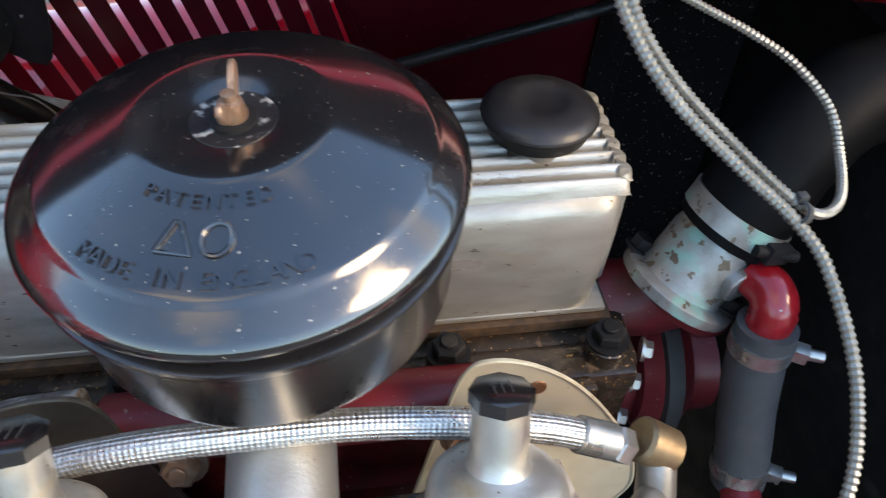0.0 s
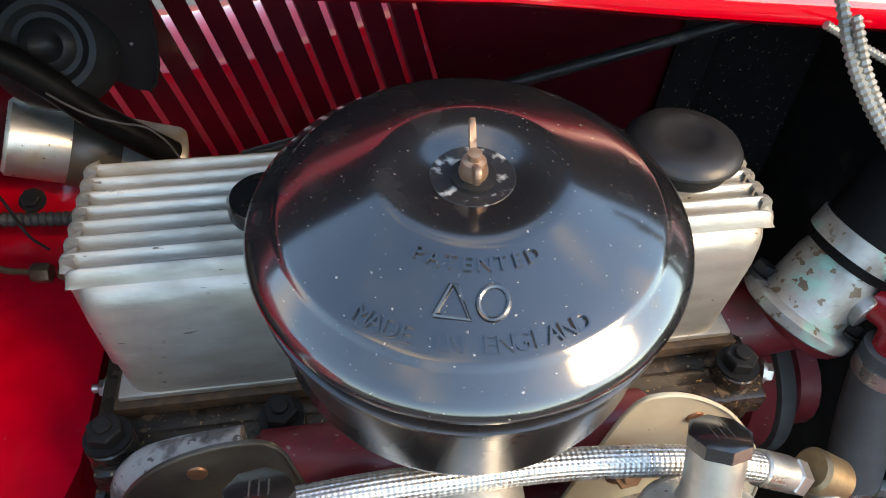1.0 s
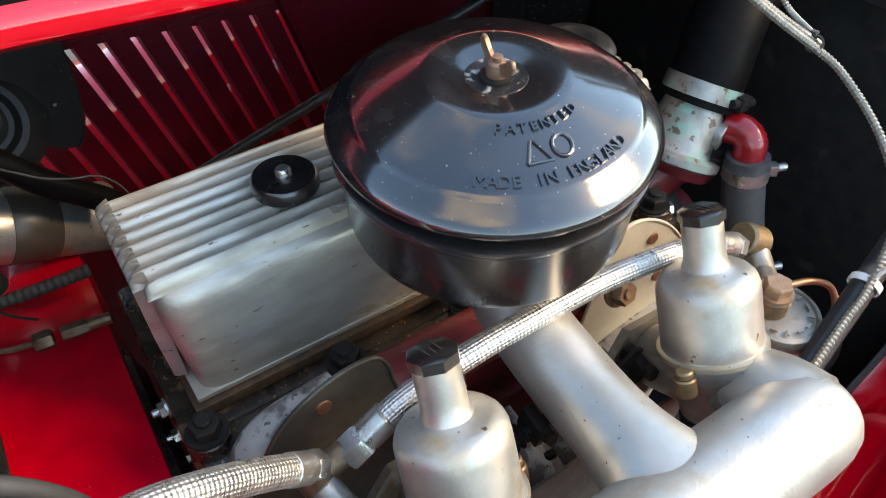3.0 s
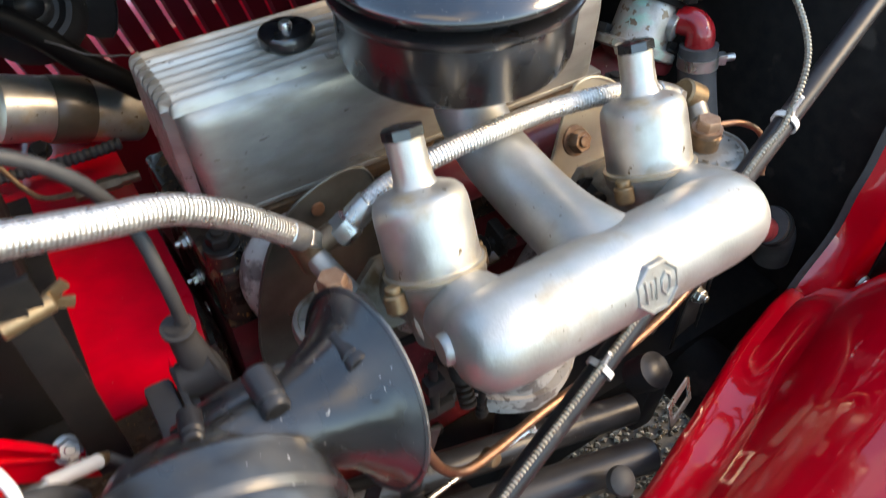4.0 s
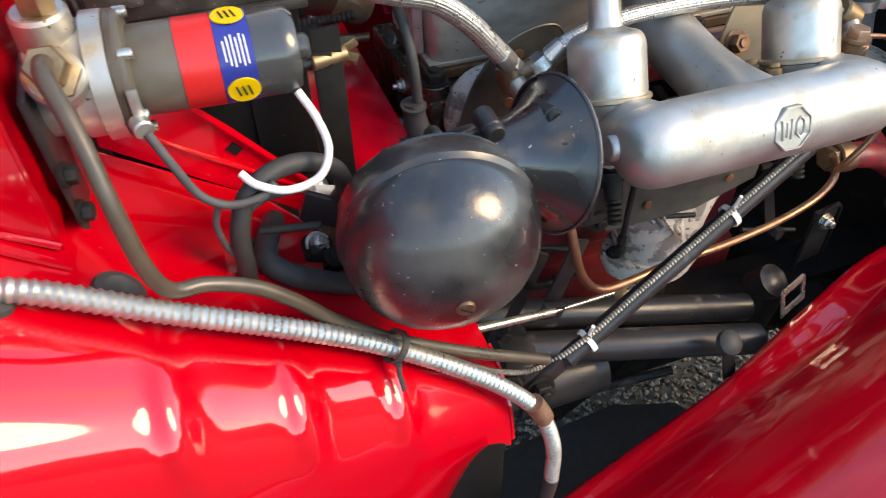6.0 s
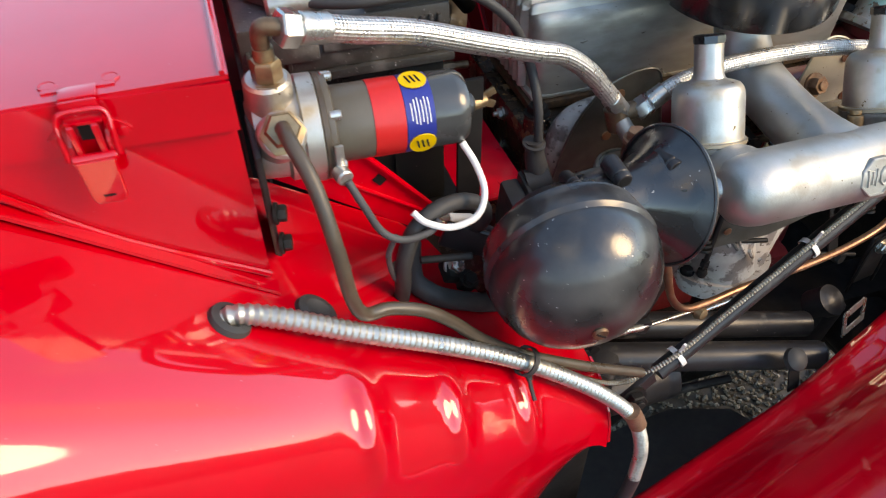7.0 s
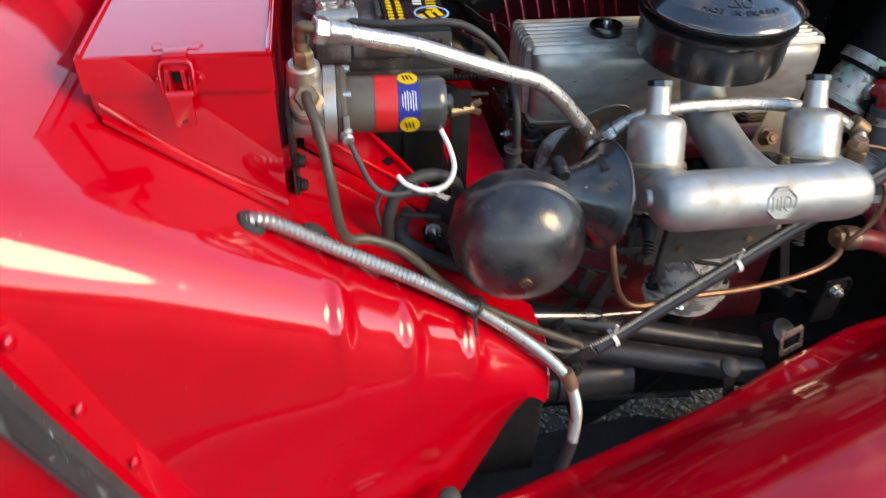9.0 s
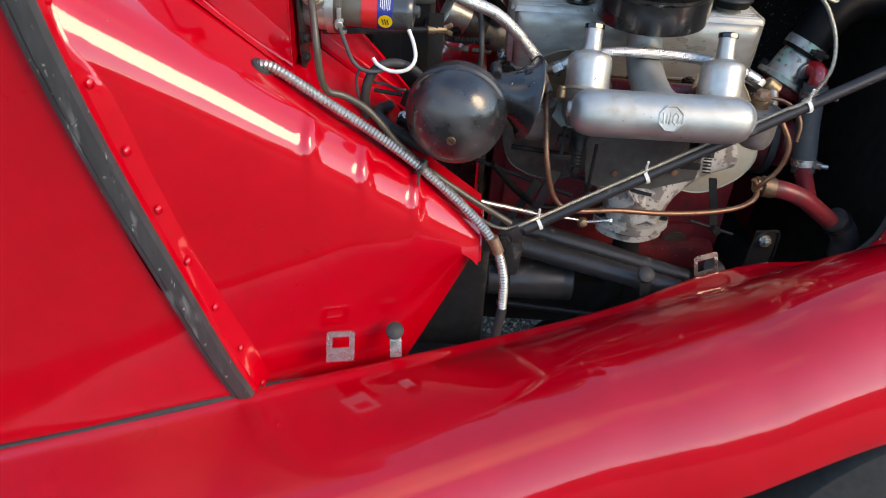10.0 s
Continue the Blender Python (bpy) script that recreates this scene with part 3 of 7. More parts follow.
bm = bmesh.new()
slab(bm, [(-0.75, 0.345, 0.12), (0.62, 0.345, 0.12), (0.62, 0.345, Z0), (-0.75, 0.345, Z0)], (0, 0.0015, 0))
e, f = slot_x(14, Z0) + 0.0065, slot_x(14, Z1) + 0.0065
slab(bm, [(e, 0.345, Z0), (0.62, 0.345, Z0), (0.62, 0.345, 0.80), (f, 0.345, 0.84)], (0, 0.0015, 0))
slab(bm, [(-0.75, 0.345, Z0), (slot_x(0, Z0) + 0.0065, 0.345, Z0), (slot_x(0, Z1) + 0.0065, 0.345, Z1), (-0.75, 0.345, 0.90)], (0, 0.0015, 0))
slab(bm, [(-0.40, 0.3468, 0.868), (0.10, 0.3468, 0.820), (0.10, 0.3468, 0.88), (-0.40, 0.3468, 0.91)], (0, 0.0015, 0))
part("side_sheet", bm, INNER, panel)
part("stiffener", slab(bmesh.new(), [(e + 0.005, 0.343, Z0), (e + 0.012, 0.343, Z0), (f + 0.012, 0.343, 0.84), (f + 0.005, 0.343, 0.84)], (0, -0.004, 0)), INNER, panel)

# the far half of the bonnet, closed, and the near half folded back on it
bonnet = thing("bonnet", (0, 0.06, 0.8), "glossy red bonnet, its near half folded back over the far half", "bonnet")
HINGE_LINE = [(-0.80, 1.012), (-0.70, 1.011), (-0.48, 1.007), (-0.20, 0.994), (0.035, 0.977), (0.13, 0.965), (0.256, 0.951), (0.40, 0.935), (0.80, 0.89)]
HINGE = lambda x: lerp_rows(HINGE_LINE, x)[0]
ALONG = (-0.80, -0.70, -0.59, -0.48, -0.34, -0.20, -0.08, 0.035, 0.13, 0.256, 0.40, 0.60, 0.80)
rows = [[(x, y, HINGE(x) + dz) for y, dz in ((0.062, 0.006), (0.10, -0.002), (0.18, -0.022), (0.25, -0.05), (0.31, -0.085), (0.345, -0.125), (0.352, -0.14))] for x in ALONG]
part("far_top", skin(bmesh.new(), rows, 0.0015), UNDER_SHADE, bonnet, "underside of the closed far half, shade put into its colour")
rows = [[(x, y, HINGE(x) + dz) for y, dz in ((0.060, 0.000), (0.050, 0.002), (0.044, 0.007), (0.043, 0.013), (0.045, 0.020), (0.049, 0.025))] for x in ALONG]
part("folded_edge", skin(bmesh.new(), rows, 0.0015), RED, bonnet, "glossy red folded bonnet edge")
# unseen height of the folded half, tapered to set what the lids reflect
CROWN = [(-0.80, 0.18), (-0.50, 0.25), (-0.20, 0.80), (0.0, 1.0), (0.80, 1.0)]
rows = [[(x, y, HINGE(x) + 0.025 + dz * lerp_rows(CROWN, x)[0]) for y, dz in ((0.049, 0.0), (0.056, 0.05), (0.062, 0.10), (0.072, 0.145), (0.092, 0.18), (0.13, 0.197), (0.21, 0.18), (0.345, 0.065))] for x in ALONG]
part("folded_underside", skin(bmesh.new(), rows, 0.0015), UNDER_SHADE, bonnet, "underside of the folded half, near-black to darken the lid's reflection")

# nose: radiator and the dark valances round it
radiator = thing("radiator", (0.45, 0.05, 0.35), "black radiator core and tank in deep shade", "radiator")
part("core", box(bmesh.new(), (0.485, 0.06, 0.50), (0.06, 0.60, 0.82), edge=0.006), DARK, radiator)
part("header_tank", box(bmesh.new(), (0.475, 0.06, 0.905), (0.080, 0.54, 0.07), edge=0.012), BLACK_DULL, radiator)
valance = thing("inner_valance", (0.33, 0.33, 0.5), "black chipped inner valance beside the radiator", "panel")
CHIPPED = material("chipped_black_paint", (0.012, 0.011, 0.012), 0.4, 0, (0.02, 0.018, 0.018), 60, 0.5, coat=0.08, spec=0.15, bump=0.3, fine=200, specks=(0.24, 0.22, 0.21), speck_scale=210, speck_cut=0.68)
part("plate", slab(bmesh.new(), [(0.275, 0.335, 0.40), (0.62, 0.335, 0.40), (0.62, 0.335, 0.88), (0.300, 0.335, 0.88)], (0, -0.002, 0)), CHIPPED, valance)
part("fold", slab(bmesh.new(), [(0.275, 0.333, 0.40), (0.300, 0.333, 0.88), (0.318, 0.300, 0.88), (0.293, 0.300, 0.40)], (0.002, 0.001, 0)), CHIPPED, valance)

cowl = thing("front_valance", (0.45, -0.236, 0.42), "glossy red front valance with a screw, behind the wing", "panel")
EDGING = span([(0.335, -0.205, 0.46), (0.362, -0.2, 0.515), (0.402, -0.2, 0.577), (0.41, -0.2, 0.63), (0.419, -0.2, 0.668), (0.435, -0.195, 0.75)], 5)
rows = [[(p.x + 0.004, p.y - 0.002, p.z), (p.x + 0.014, p.y - 0.030, p.z - 0.004), (p.x + 0.024, p.y - 0.037, p.z - 0.008), (0.60, -0.236, p.z * 0.7 + 0.12), (0.85, -0.22, p.z * 0.6 + 0.14)] for p in EDGING]
part("sheet", skin(bmesh.new(), rows, 0.002), RED, cowl)
part("screw", merge(cyl(bmesh.new(), (0.443, -0.238, 0.503), (0.443, -0.241, 0.503), 0.012, seg=20), spin(bmesh.new(), [(0.0075, 0), (0.006, 0.003), (0, 0.004)], (0.443, -0.240, 0.503), (0, -1, 0.1), 16)), STEEL, cowl, "bright screw and washer")
part("slot", box(bmesh.new(), (0.425, -0.239, 0.468), (0.06, 0.003, 0.012), (0, 20, 0), 0.002), DARK, cowl)
part("piping", hose([(0.390, -0.256, 0.506), (0.410, -0.256, 0.512), (0.440, -0.258, 0.524), (0.50, -0.262, 0.545)], 0.0058, 12), RUBBER_GREY, cowl, "grey rubber piping along the joint")
rows = [[(p.x + 0.006, p.y - 0.004, p.z), (p.x + 0.003, p.y - 0.005, p.z), (p.x - 0.001, p.y - 0.003, p.z), (p.x - 0.003, p.y + 0.001, p.z)] for p in EDGING]
part("edge_strip", skin(bmesh.new(), rows, 0.003), RUBBER, cowl, "dull dark edging strip")

wheel = part("wheel", spin(bmesh.new(), [(0, -0.03), (0.045, -0.03), (0.045, 0.03), (0, 0.03)], (0.52, -0.50, 0.23), (0, 1, 0), 24), STEEL_DARK, car, "front wheel under the wing")
part("tyre", spin(bmesh.new(), [(0.20, -0.05), (0.23, -0.066), (0.28, -0.070), (0.318, -0.058), (0.328, -0.04), (0.330, 0.0), (0.328, 0.04), (0.318, 0.058), (0.28, 0.070), (0.23, 0.066), (0.20, 0.05)], (0.52, -0.50, 0.23), (0, 1, 0), 72, ring=True), RUBBER, wheel)
part("rim", spin(bmesh.new(), [(0.0, -0.02), (0.06, -0.025), (0.17, -0.015), (0.205, -0.05), (0.205, 0.05)], (0.52, -0.50, 0.23), (0, 1, 0), 48), STEEL_DARK, wheel)

# ---- engine ----
engine = thing("engine", (0, 0.05, 0.35), "maroon four-cylinder engine with an oily iron head", "engine")
bm = bmesh.new()
box(bm, (0, 0.055, 0.700), (0.450, 0.19, 0.072), edge=0.006)
box(bm, (0, -0.036, 0.728), (0.44, 0.03, 0.020), edge=0.004)
head = part("cylinder_head", bm, OILY, engine, "brown oily iron cylinder head")
for x in (-0.209, -0.105, 0.0, 0.094, 0.201):
    part("nut_boss", cyl(bmesh.new(), (x, -0.032, 0.68), (x, -0.032, 0.752), 0.017, 0.0145, 20, 0.002), OILY, head)
for x, w in ((-0.157, 0.07), (-0.052, 0.075), (0.047, 0.07), (0.148, 0.075)):
    part("ledge_pad", box(bmesh.new(), (x, -0.044, 0.7385), (w, 0.016, 0.006), edge=0.002), OILY, head)
    part("ledge_rib", box(bmesh.new(), (x + 0.01, -0.0535, 0.727), (w * 0.9, 0.006, 0.008), edge=0.002), OILY, head)
bm = bmesh.new()
for x in (0.125, 0.134, 0.143, 0.152, 0.161):
    box(bm, (x, -0.0445, 0.7418), (0.0055, 0.008, 0.0016), edge=0.0005)
part("cast_mark", bm, OILY, head, "worn unreadable cast marks")
bm = bmesh.new()
box(bm, (0.0, 0.06, 0.55), (0.45, 0.19, 0.24), edge=0.012)
box(bm, (0.0, 0.04, 0.41), (0.43, 0.22, 0.08), edge=0.02)
part("block", bm, MAROON, engine)
part("core_plate", box(bmesh.new(), (0.139, -0.042, 0.446), (0.056, 0.010, 0.072), edge=0.002), MAROON, engine)
part("core_plug", spin(bmesh.new(), [(0.022, 0), (0.022, 0.002), (0.018, 0.003), (0.006, 0.0025), (0, 0.004)], (0.139, -0.047, 0.446), (0, -1, 0), 20), BROWN_HOSE, engine, "brown core plug")
part("side_cover", box(bmesh.new(), (-0.05, -0.042, 0.55), (0.30, 0.02, 0.13), edge=0.008), MAROON, engine)
for x, z in ((-0.209, 0.752), (-0.105, 0.752), (0.0, 0.752), (0.094, 0.752), (0.201, 0.752)):
    bolt("head_nut", (x, -0.031, z), (0, 0, 1), 0.0112, 0.010, STEEL_DARK, engine, stud=0.004)
for z in (0.60, 0.66, 0.72):
    bolt("end_stud", (-0.226, 0.045 - (z - 0.66) * 0.3, z), (-1, 0, 0), 0.0062, 0.005, STEEL, engine, stud=0.006)
part("gasket", box(bmesh.new(), (0, 0.05, 0.745), (0.420, 0.124, 0.010), edge=0.002), GASKET, engine, "rust-brown weeping cork gasket")
# inlet ports and the red manifold casting below the head
part("inlet_casting", cyl(bmesh.new(), (-0.122, -0.060, 0.745), (0.13, -0.060, 0.742), 0.022, seg=20, edge=0.006), MAROON, engine)
part("water_outlet", tube(bmesh.new(), span([(0.215, 0.03, 0.72), (0.25, 0.025, 0.725), (0.283, 0.018, 0.745)]), 0.030, 20), MAROON, engine, "deep red water outlet casting")
part("outlet_flange", spin(bmesh.new(), [(0.038, 0), (0.04, 0.004), (0.04, 0.012), (0.036, 0.016)], (0.272, 0.012, 0.738), (0.42, -0.02, 0.9), 24), MAROON, engine)
part("water_pump", tube(bmesh.new(), span([(0.22, 0.03, 0.63), (0.28, 0.03, 0.63), (0.32, 0.03, 0.63)]), 0.045, 20), MAROON, engine)
for z in (0.63, 0.68, 0.72):
    bolt("front_bolt", (0.236, -0.02, z), (1, -0.3, 0), 0.007, 0.006, STEEL, engine)
part("fan_belt", spin(bmesh.new(), [(0.064, 0), (0.070, 0.002), (0.070, 0.014), (0.064, 0.016)], (0.262, 0.03, 0.642), (1, 0, 0), 40), RUBBER, engine, "black fan belt on its pulley")
part("pulley", spin(bmesh.new(), [(0.055, -0.012), (0.066, 0), (0.05, 0.008), (0.066, 0.016), (0.055, 0.028)], (0.262, 0.03, 0.642), (1, 0, 0), 36), MAROON, engine)

part("bell_housing", box(bmesh.new(), (-0.33, 0.06, 0.52), (0.20, 0.22, 0.30), edge=0.03), OILY, engine)

# rocker cover: ribbed alloy casting
rocker = thing("rocker_cover", (0, 0.05, 0.75), "brushed alloy rocker cover with ribs along its top", "rocker cover")
sections = []
for y, z in ((0.112, 0.750), (0.106, 0.830), (0.100, 0.848), (0.090, 0.853), (0.012, 0.853), (0.005, 0.851), (-0.001, 0.847), (-0.0045, 0.841), (-0.006, 0.833), (-0.0065, 0.82), (-0.006, 0.752)):
    row = []
    k = 0.0 if z > 0.80 else 0.006
    for x, dy in ((-0.206 + k, 0.020), (-0.2056 + k, 0.013), (-0.2035 + k, 0.007), (-0.1995 + k, 0.003), (-0.194 + k, 0.0008), (-0.187 + k, 0.0), (-0.1, 0), (0.0, 0), (0.1, 0), (0.185 - k, 0), (0.192 - k, 0.0008), (0.1975 - k, 0.003), (0.2015 - k, 0.007), (0.2036 - k, 0.013), (0.204 - k, 0.020)):
        row.append((x, y + (dy if y < 0.05 else -dy), z))
    sections.append(row)
bm = skin(bmesh.new(), sections)
for end in (0, -1):
    bm.faces.new([bm.verts.new(Vector(r[end])) for r in sections])
part("body", bm, ALLOY_ROCKER, rocker)
RIB_Y = [0.0085 + k * 0.0126 for k in range(8)]
for k, y in enumerate(RIB_Y):
    bm, rows = bmesh.new(), []
    for x, dz in ((-0.2145, -0.0075), (-0.2130, -0.0030), (-0.2095, -0.0006), (-0.2040, 0.0), (-0.1, 0.0004), (0.0, 0.0), (0.1, 0.0004), (0.2020, 0.0), (0.2075, -0.0006), (0.2110, -0.0030), (0.2125, -0.0075)):
        x = x * (0.975 if k == 0 else 1)
        rows.append([(x, y + u, max(0.8490, z + dz)) for u, z in ((-0.0056, 0.8495), (-0.0044, 0.8525), (-0.0026, 0.8568), (-0.0012, 0.8585), (0.0, 0.8590), (0.0012, 0.8585), (0.0026, 0.8568), (0.0044, 0.8525), (0.0056, 0.8495))])
    skin(bm, rows)
    for row in (rows[0], rows[-1]):
        bm.faces.new([bm.verts.new(Vector(p)) for p in row])
    part("rib", bm, ALLOY_ROCKER, rocker)
for side, x in ((-1, -0.206), (1, 0.204)):
    for y in RIB_Y[1:]:
        rows = [[(x - side * 0.002, y - 0.0052, z), (x + side * q * 0.55, y - 0.0036, z), (x + side * q, y - 0.0018, z), (x + side * q, y + 0.0018, z), (x + side * q * 0.55, y + 0.0036, z), (x - side * 0.002, y + 0.0052, z)] for z, q in ((0.8585, 0.001), (0.8575, 0.0050), (0.855, 0.0075), (0.850, 0.0085), (0.80, 0.0080), (0.758, 0.0060))]
        bm = skin(bmesh.new(), rows)
        for row in (rows[0], rows[-1]):
            bm.faces.new([bm.verts.new(Vector(p)) for p in row])
        part("end_rib", bm, ALLOY_ROCKER, rocker)
part("foot_flange", box(bmesh.new(), (0, 0.052, 0.7535), (0.412, 0.119, 0.005), edge=0.002), ALLOY_ROCKER, rocker)
knob = thing("hand_knob", (-0.099, 0.042, 0.86), "black knurled hand knob on the rocker cover", "knob")
bm = bmesh.new()
prof = [(0.0, 0.0), (0.021, 0.0), (0.0235, 0.003), (0.0235, 0.010), (0.0215, 0.0125), (0.008, 0.0125)]
spin(bm, prof, (-0.099, 0.042, 0.8595), (0, 0, 1), 28)
for v in bm.verts:
    r = Vector((v.co.x + 0.099, v.co.y - 0.042))
    if r.length > 0.020:
        f = 1 - 0.045 * (0.5 + 0.5 * math.cos(14 * math.atan2(r.y, r.x)))
        v.co.x, v.co.y = -0.099 + r.x * f, 0.042 + r.y * f
part("grip", bm, BLACK_SATIN, knob)
part("stud", spin(bmesh.new(), [(0.0055, 0), (0.0055, 0.004), (0.004, 0.006), (0, 0.0065)], (-0.099, 0.042, 0.8715), (0, 0, 1), 14), STEEL, knob, "bare steel stud")
cap = thing("oil_filler_cap", (0.154, 0.045, 0.86), "round oil filler cap, dark domed top and bright rim", "filler cap")
part("rim", spin(bmesh.new(), [(0.029, 0), (0.0315, 0.001), (0.0335, 0.008), (0.0365, 0.0115), (0.0368, 0.0130), (0.0360, 0.0142)], (0.158, 0.052, 0.866), (0, 0, 1), 40), STEEL_DARK, cap, "tarnished plated rim")
part("dome", spin(bmesh.new(), [(0.0361, 0.0140), (0.0345, 0.0165), (0.030, 0.0195), (0.022, 0.0215), (0.0165, 0.0218), (0.0150, 0.0208), (0, 0.0206)], (0.158, 0.052, 0.866), (0, 0, 1), 40), BLACK_DULL, cap)
part("neck", cyl(bmesh.new(), (0.158, 0.052, 0.850), (0.158, 0.052, 0.868), 0.022, seg=24), ALLOY_ROCKER, cap)

# air cleaner, tipped a little towards the carburettors
AC = Vector((-0.0022, -0.0583, 0.9452))
AX = Vector((-0.020, -0.060, 1)).normalized()
AR = (Vector((1, 0, 0)) - AX * AX.x).normalized()
AF = AX.cross(AR)
cleaner = thing("air_cleaner", (AC.x, AC.y, 0.865), "round black enamelled air cleaner with a domed lid", "air cleaner")
part("canister", spin(bmesh.new(), [(0.060, -0.0775), (0.083, -0.077), (0.0875, -0.0745), (0.089, -0.0695), (0.0902, -0.030), (0.0932, -0.0275), (0.0948, -0.0245), (0.0944, -0.0218), (0.0915, -0.0206), (0.07, -0.0204)], AC, AX, 72), BLACK_SATIN, cleaner)
part("seal", spin(bmesh.new(), [(0.07, -0.0208), (0.0800, -0.0208), (0.0800, -0.002), (0.07, -0.002)], AC, AX, 64), DARK, cleaner)
LID = [(0.0, 0.0175), (0.008, 0.0175), (0.014, 0.0185), (0.026, 0.0212), (0.034, 0.0222), (0.040, 0.0222), (0.044, 0.0210), (0.060, 0.0152), (0.0800, 0.0078), (0.0818, 0.0068), (0.0832, 0.0052), (0.0846, 0.0042), (0.0930, -0.0022), (0.0956, -0.0048), (0.0967, -0.0072)]


def lid_height(r):
    return lerp_rows(LID, r)[0]


prof = [(r, lid_height(r)) for r in (0.0, 0.004, 0.008, 0.014, 0.020, 0.026, 0.030, 0.034, 0.037, 0.040, 0.042, 0.044, 0.052, 0.06, 0.07, 0.0800, 0.0809, 0.0818, 0.0832, 0.0846, 0.090, 0.0930, 0.0956, 0.0967)] + [(0.0963, -0.0092), (0.0940, -0.0100), (0.09, -0.0096)]
lid = part("lid", spin(bmesh.new(), prof, AC, AX, 96), BLACK, cleaner)


def around(text, radius, size, centre_deg, each):
    """Letters pressed into the lid along a circle."""
    out = []
    for i, ch in enumerate(text):
        if ch == " ":
            continue
        a = radians(centre_deg + (i - (len(text) - 1) / 2) * each)
        way = AR * math.cos(a) + AF * math.sin(a)
        up = (-way + AX * 0.37).normalized()
        right = AX.cross(way)
        at = AC + way * radius + AX * (lid_height(radius) + 0.0007)
        out.append(words(ch, size, 0.0018, at, right, up))
    return merge(*out)




def on_lid(across_way, r):
    """A place on the lid: metres to the side of its front line, and the distance from its middle."""
    turn = radians(259.5) + across_way / r
    way = AR * math.cos(turn) + AF * math.sin(turn)
    return AC + way * r + AX * (lid_height(r) + 0.0004)


bm = tube(bmesh.new(), [on_lid(s, r) for s, r in ((-0.0135, 0.0668), (-0.0075, 0.0550), (-0.0060, 0.0550), (-0.0005, 0.0668), (-0.0135, 0.0668))], 0.0011, 8)
part("pressed_mark", bm, BLACK, lid)
part("pressed_mark", tube(bmesh.new(), [on_lid(0.0080 + 0.0056 * math.cos(radians(t)), 0.0609 + 0.0059 * math.sin(radians(t))) for t in range(0, 361, 15)], 0.0011, 8), BLACK, lid)
part("pressed_word", around("MADE IN ENGLAND", 0.0757, 0.0098, 260.0, 4.55), BLACK, lid)
part("pressed_word", around("PATENTED", 0.0475, 0.0080, 261.0, 7.6), BLACK, lid)
# worn patch and the wing nut
WORN = material("chipped_enamel", (0.008, 0.008, 0.009), 0.5, 0, (0.012, 0.011, 0.011), 90, 0.4, coat=0.15, coat_rough=0.2, bump=0.4, fine=300, blotch=(0.30, 0.29, 0.27), blotch_scale=170, blotch_cut=0.56, blotch_soft=0.12, spec=0.3)
part("worn_patch", spin(bmesh.new(), [(0.0, 0.0180), (0.010, 0.0184), (0.0175, 0.0196), (0.0185, 0.0185)], AC, AX, 28), WORN, cleaner, "chipped enamel under the wing nut")
part("washer", spin(bmesh.new(), [(0.003, 0.0186), (0.0095, 0.0186), (0.0095, 0.0204), (0.003, 0.0204)], AC, AX, 24), STEEL_DARK, cleaner)
NUT = AC + AX * 0.0200
nut = part("wing_nut", spin(bmesh.new(), [(0.0058, 0), (0.0062, 0.002), (0.0050, 0.008), (0.003, 0.009), (0.003, 0.012), (0, 0.0125)], NUT, AX, 16), RUSTY, cleaner, "tarnished copper-brown wing nut")
for s in (-1, 1):
    bm = bmesh.new()
    base = NUT + AX * 0.004
    d = (AF * s + AR * (0.10 * s)).normalized()
    outline = [base + d * a + AX * b for a, b in ((0.003, -0.002), (0.010, 0.0), (0.0155, 0.005), (0.0175, 0.010), (0.0155, 0.0132), (0.0120, 0.0125), (0.0080, 0.007), (0.003, 0.005))]
    slab(bm, [p + AR * 0.0013 for p in outline], -AR * 0.0026)
    bmesh.ops.bevel(bm, geom=bm.edges[:], offset=0.0006, segments=1, affect="EDGES")
    part("wing", bm, RUSTY, nut)

# alloy trunk from the cleaner to the two carburettors
trunk = thing("air_manifold", (0, -0.2, 0.75), "satin cast alloy air trunk with an octagonal badge", "air manifold")
bm = bmesh.new()
END = 0.135
prof = [(0.0, -END), (0.010, -END + 0.001), (0.020, -END + 0.004), (0.028, -END + 0.011), (0.032, -END + 0.021), (0.0335, -END + 0.034), (0.0335, -0.06), (0.0335, 0.0), (0.0335, 0.06), (0.0334, END - 0.052), (0.0322, END - 0.036), (0.0296, END - 0.026), (0.0262, END - 0.0205), (0.0240, END - 0.0190), (0.0228, END - 0.0184), (0.0222, END - 0.0190), (0, END - 0.0190)]
spin(bm, prof, (0, -0.2535, 0.788), (1, 0, 0), 48)
part("log", bm, ALLOY, trunk)
line = span([(-0.004, -0.064, 0.868), (-0.004, -0.067, 0.848), (-0.004, -0.080, 0.822), (-0.004, -0.108, 0.803), (-0.004, -0.150, 0.794), (-0.004, -0.19, 0.790), (-0.004, -0.225, 0.789), (-0.004, -0.252, 0.788)], 8)
rows = []
for i, p in enumerate(line):
    share = i / (len(line) - 1)
    d = (line[min(i + 1, len(line) - 1)] - line[max(i - 1, 0)]).normalized()
    up = Vector((1, 0, 0)).cross(d)
    flare = max(0, (share - 0.66) / 0.34)
    wide, high = 0.0275 + 0.030 * flare ** 2.6, 0.0275 + 0.004 * flare
    rows.append([p + Vector((1, 0, 0)) * (wide * math.cos(a)) + up * (high * math.sin(a)) for a in (2 * math.pi * k / 40 for k in range(41))])
part("trumpet", skin(bmesh.new(), rows), ALLOY, trunk)
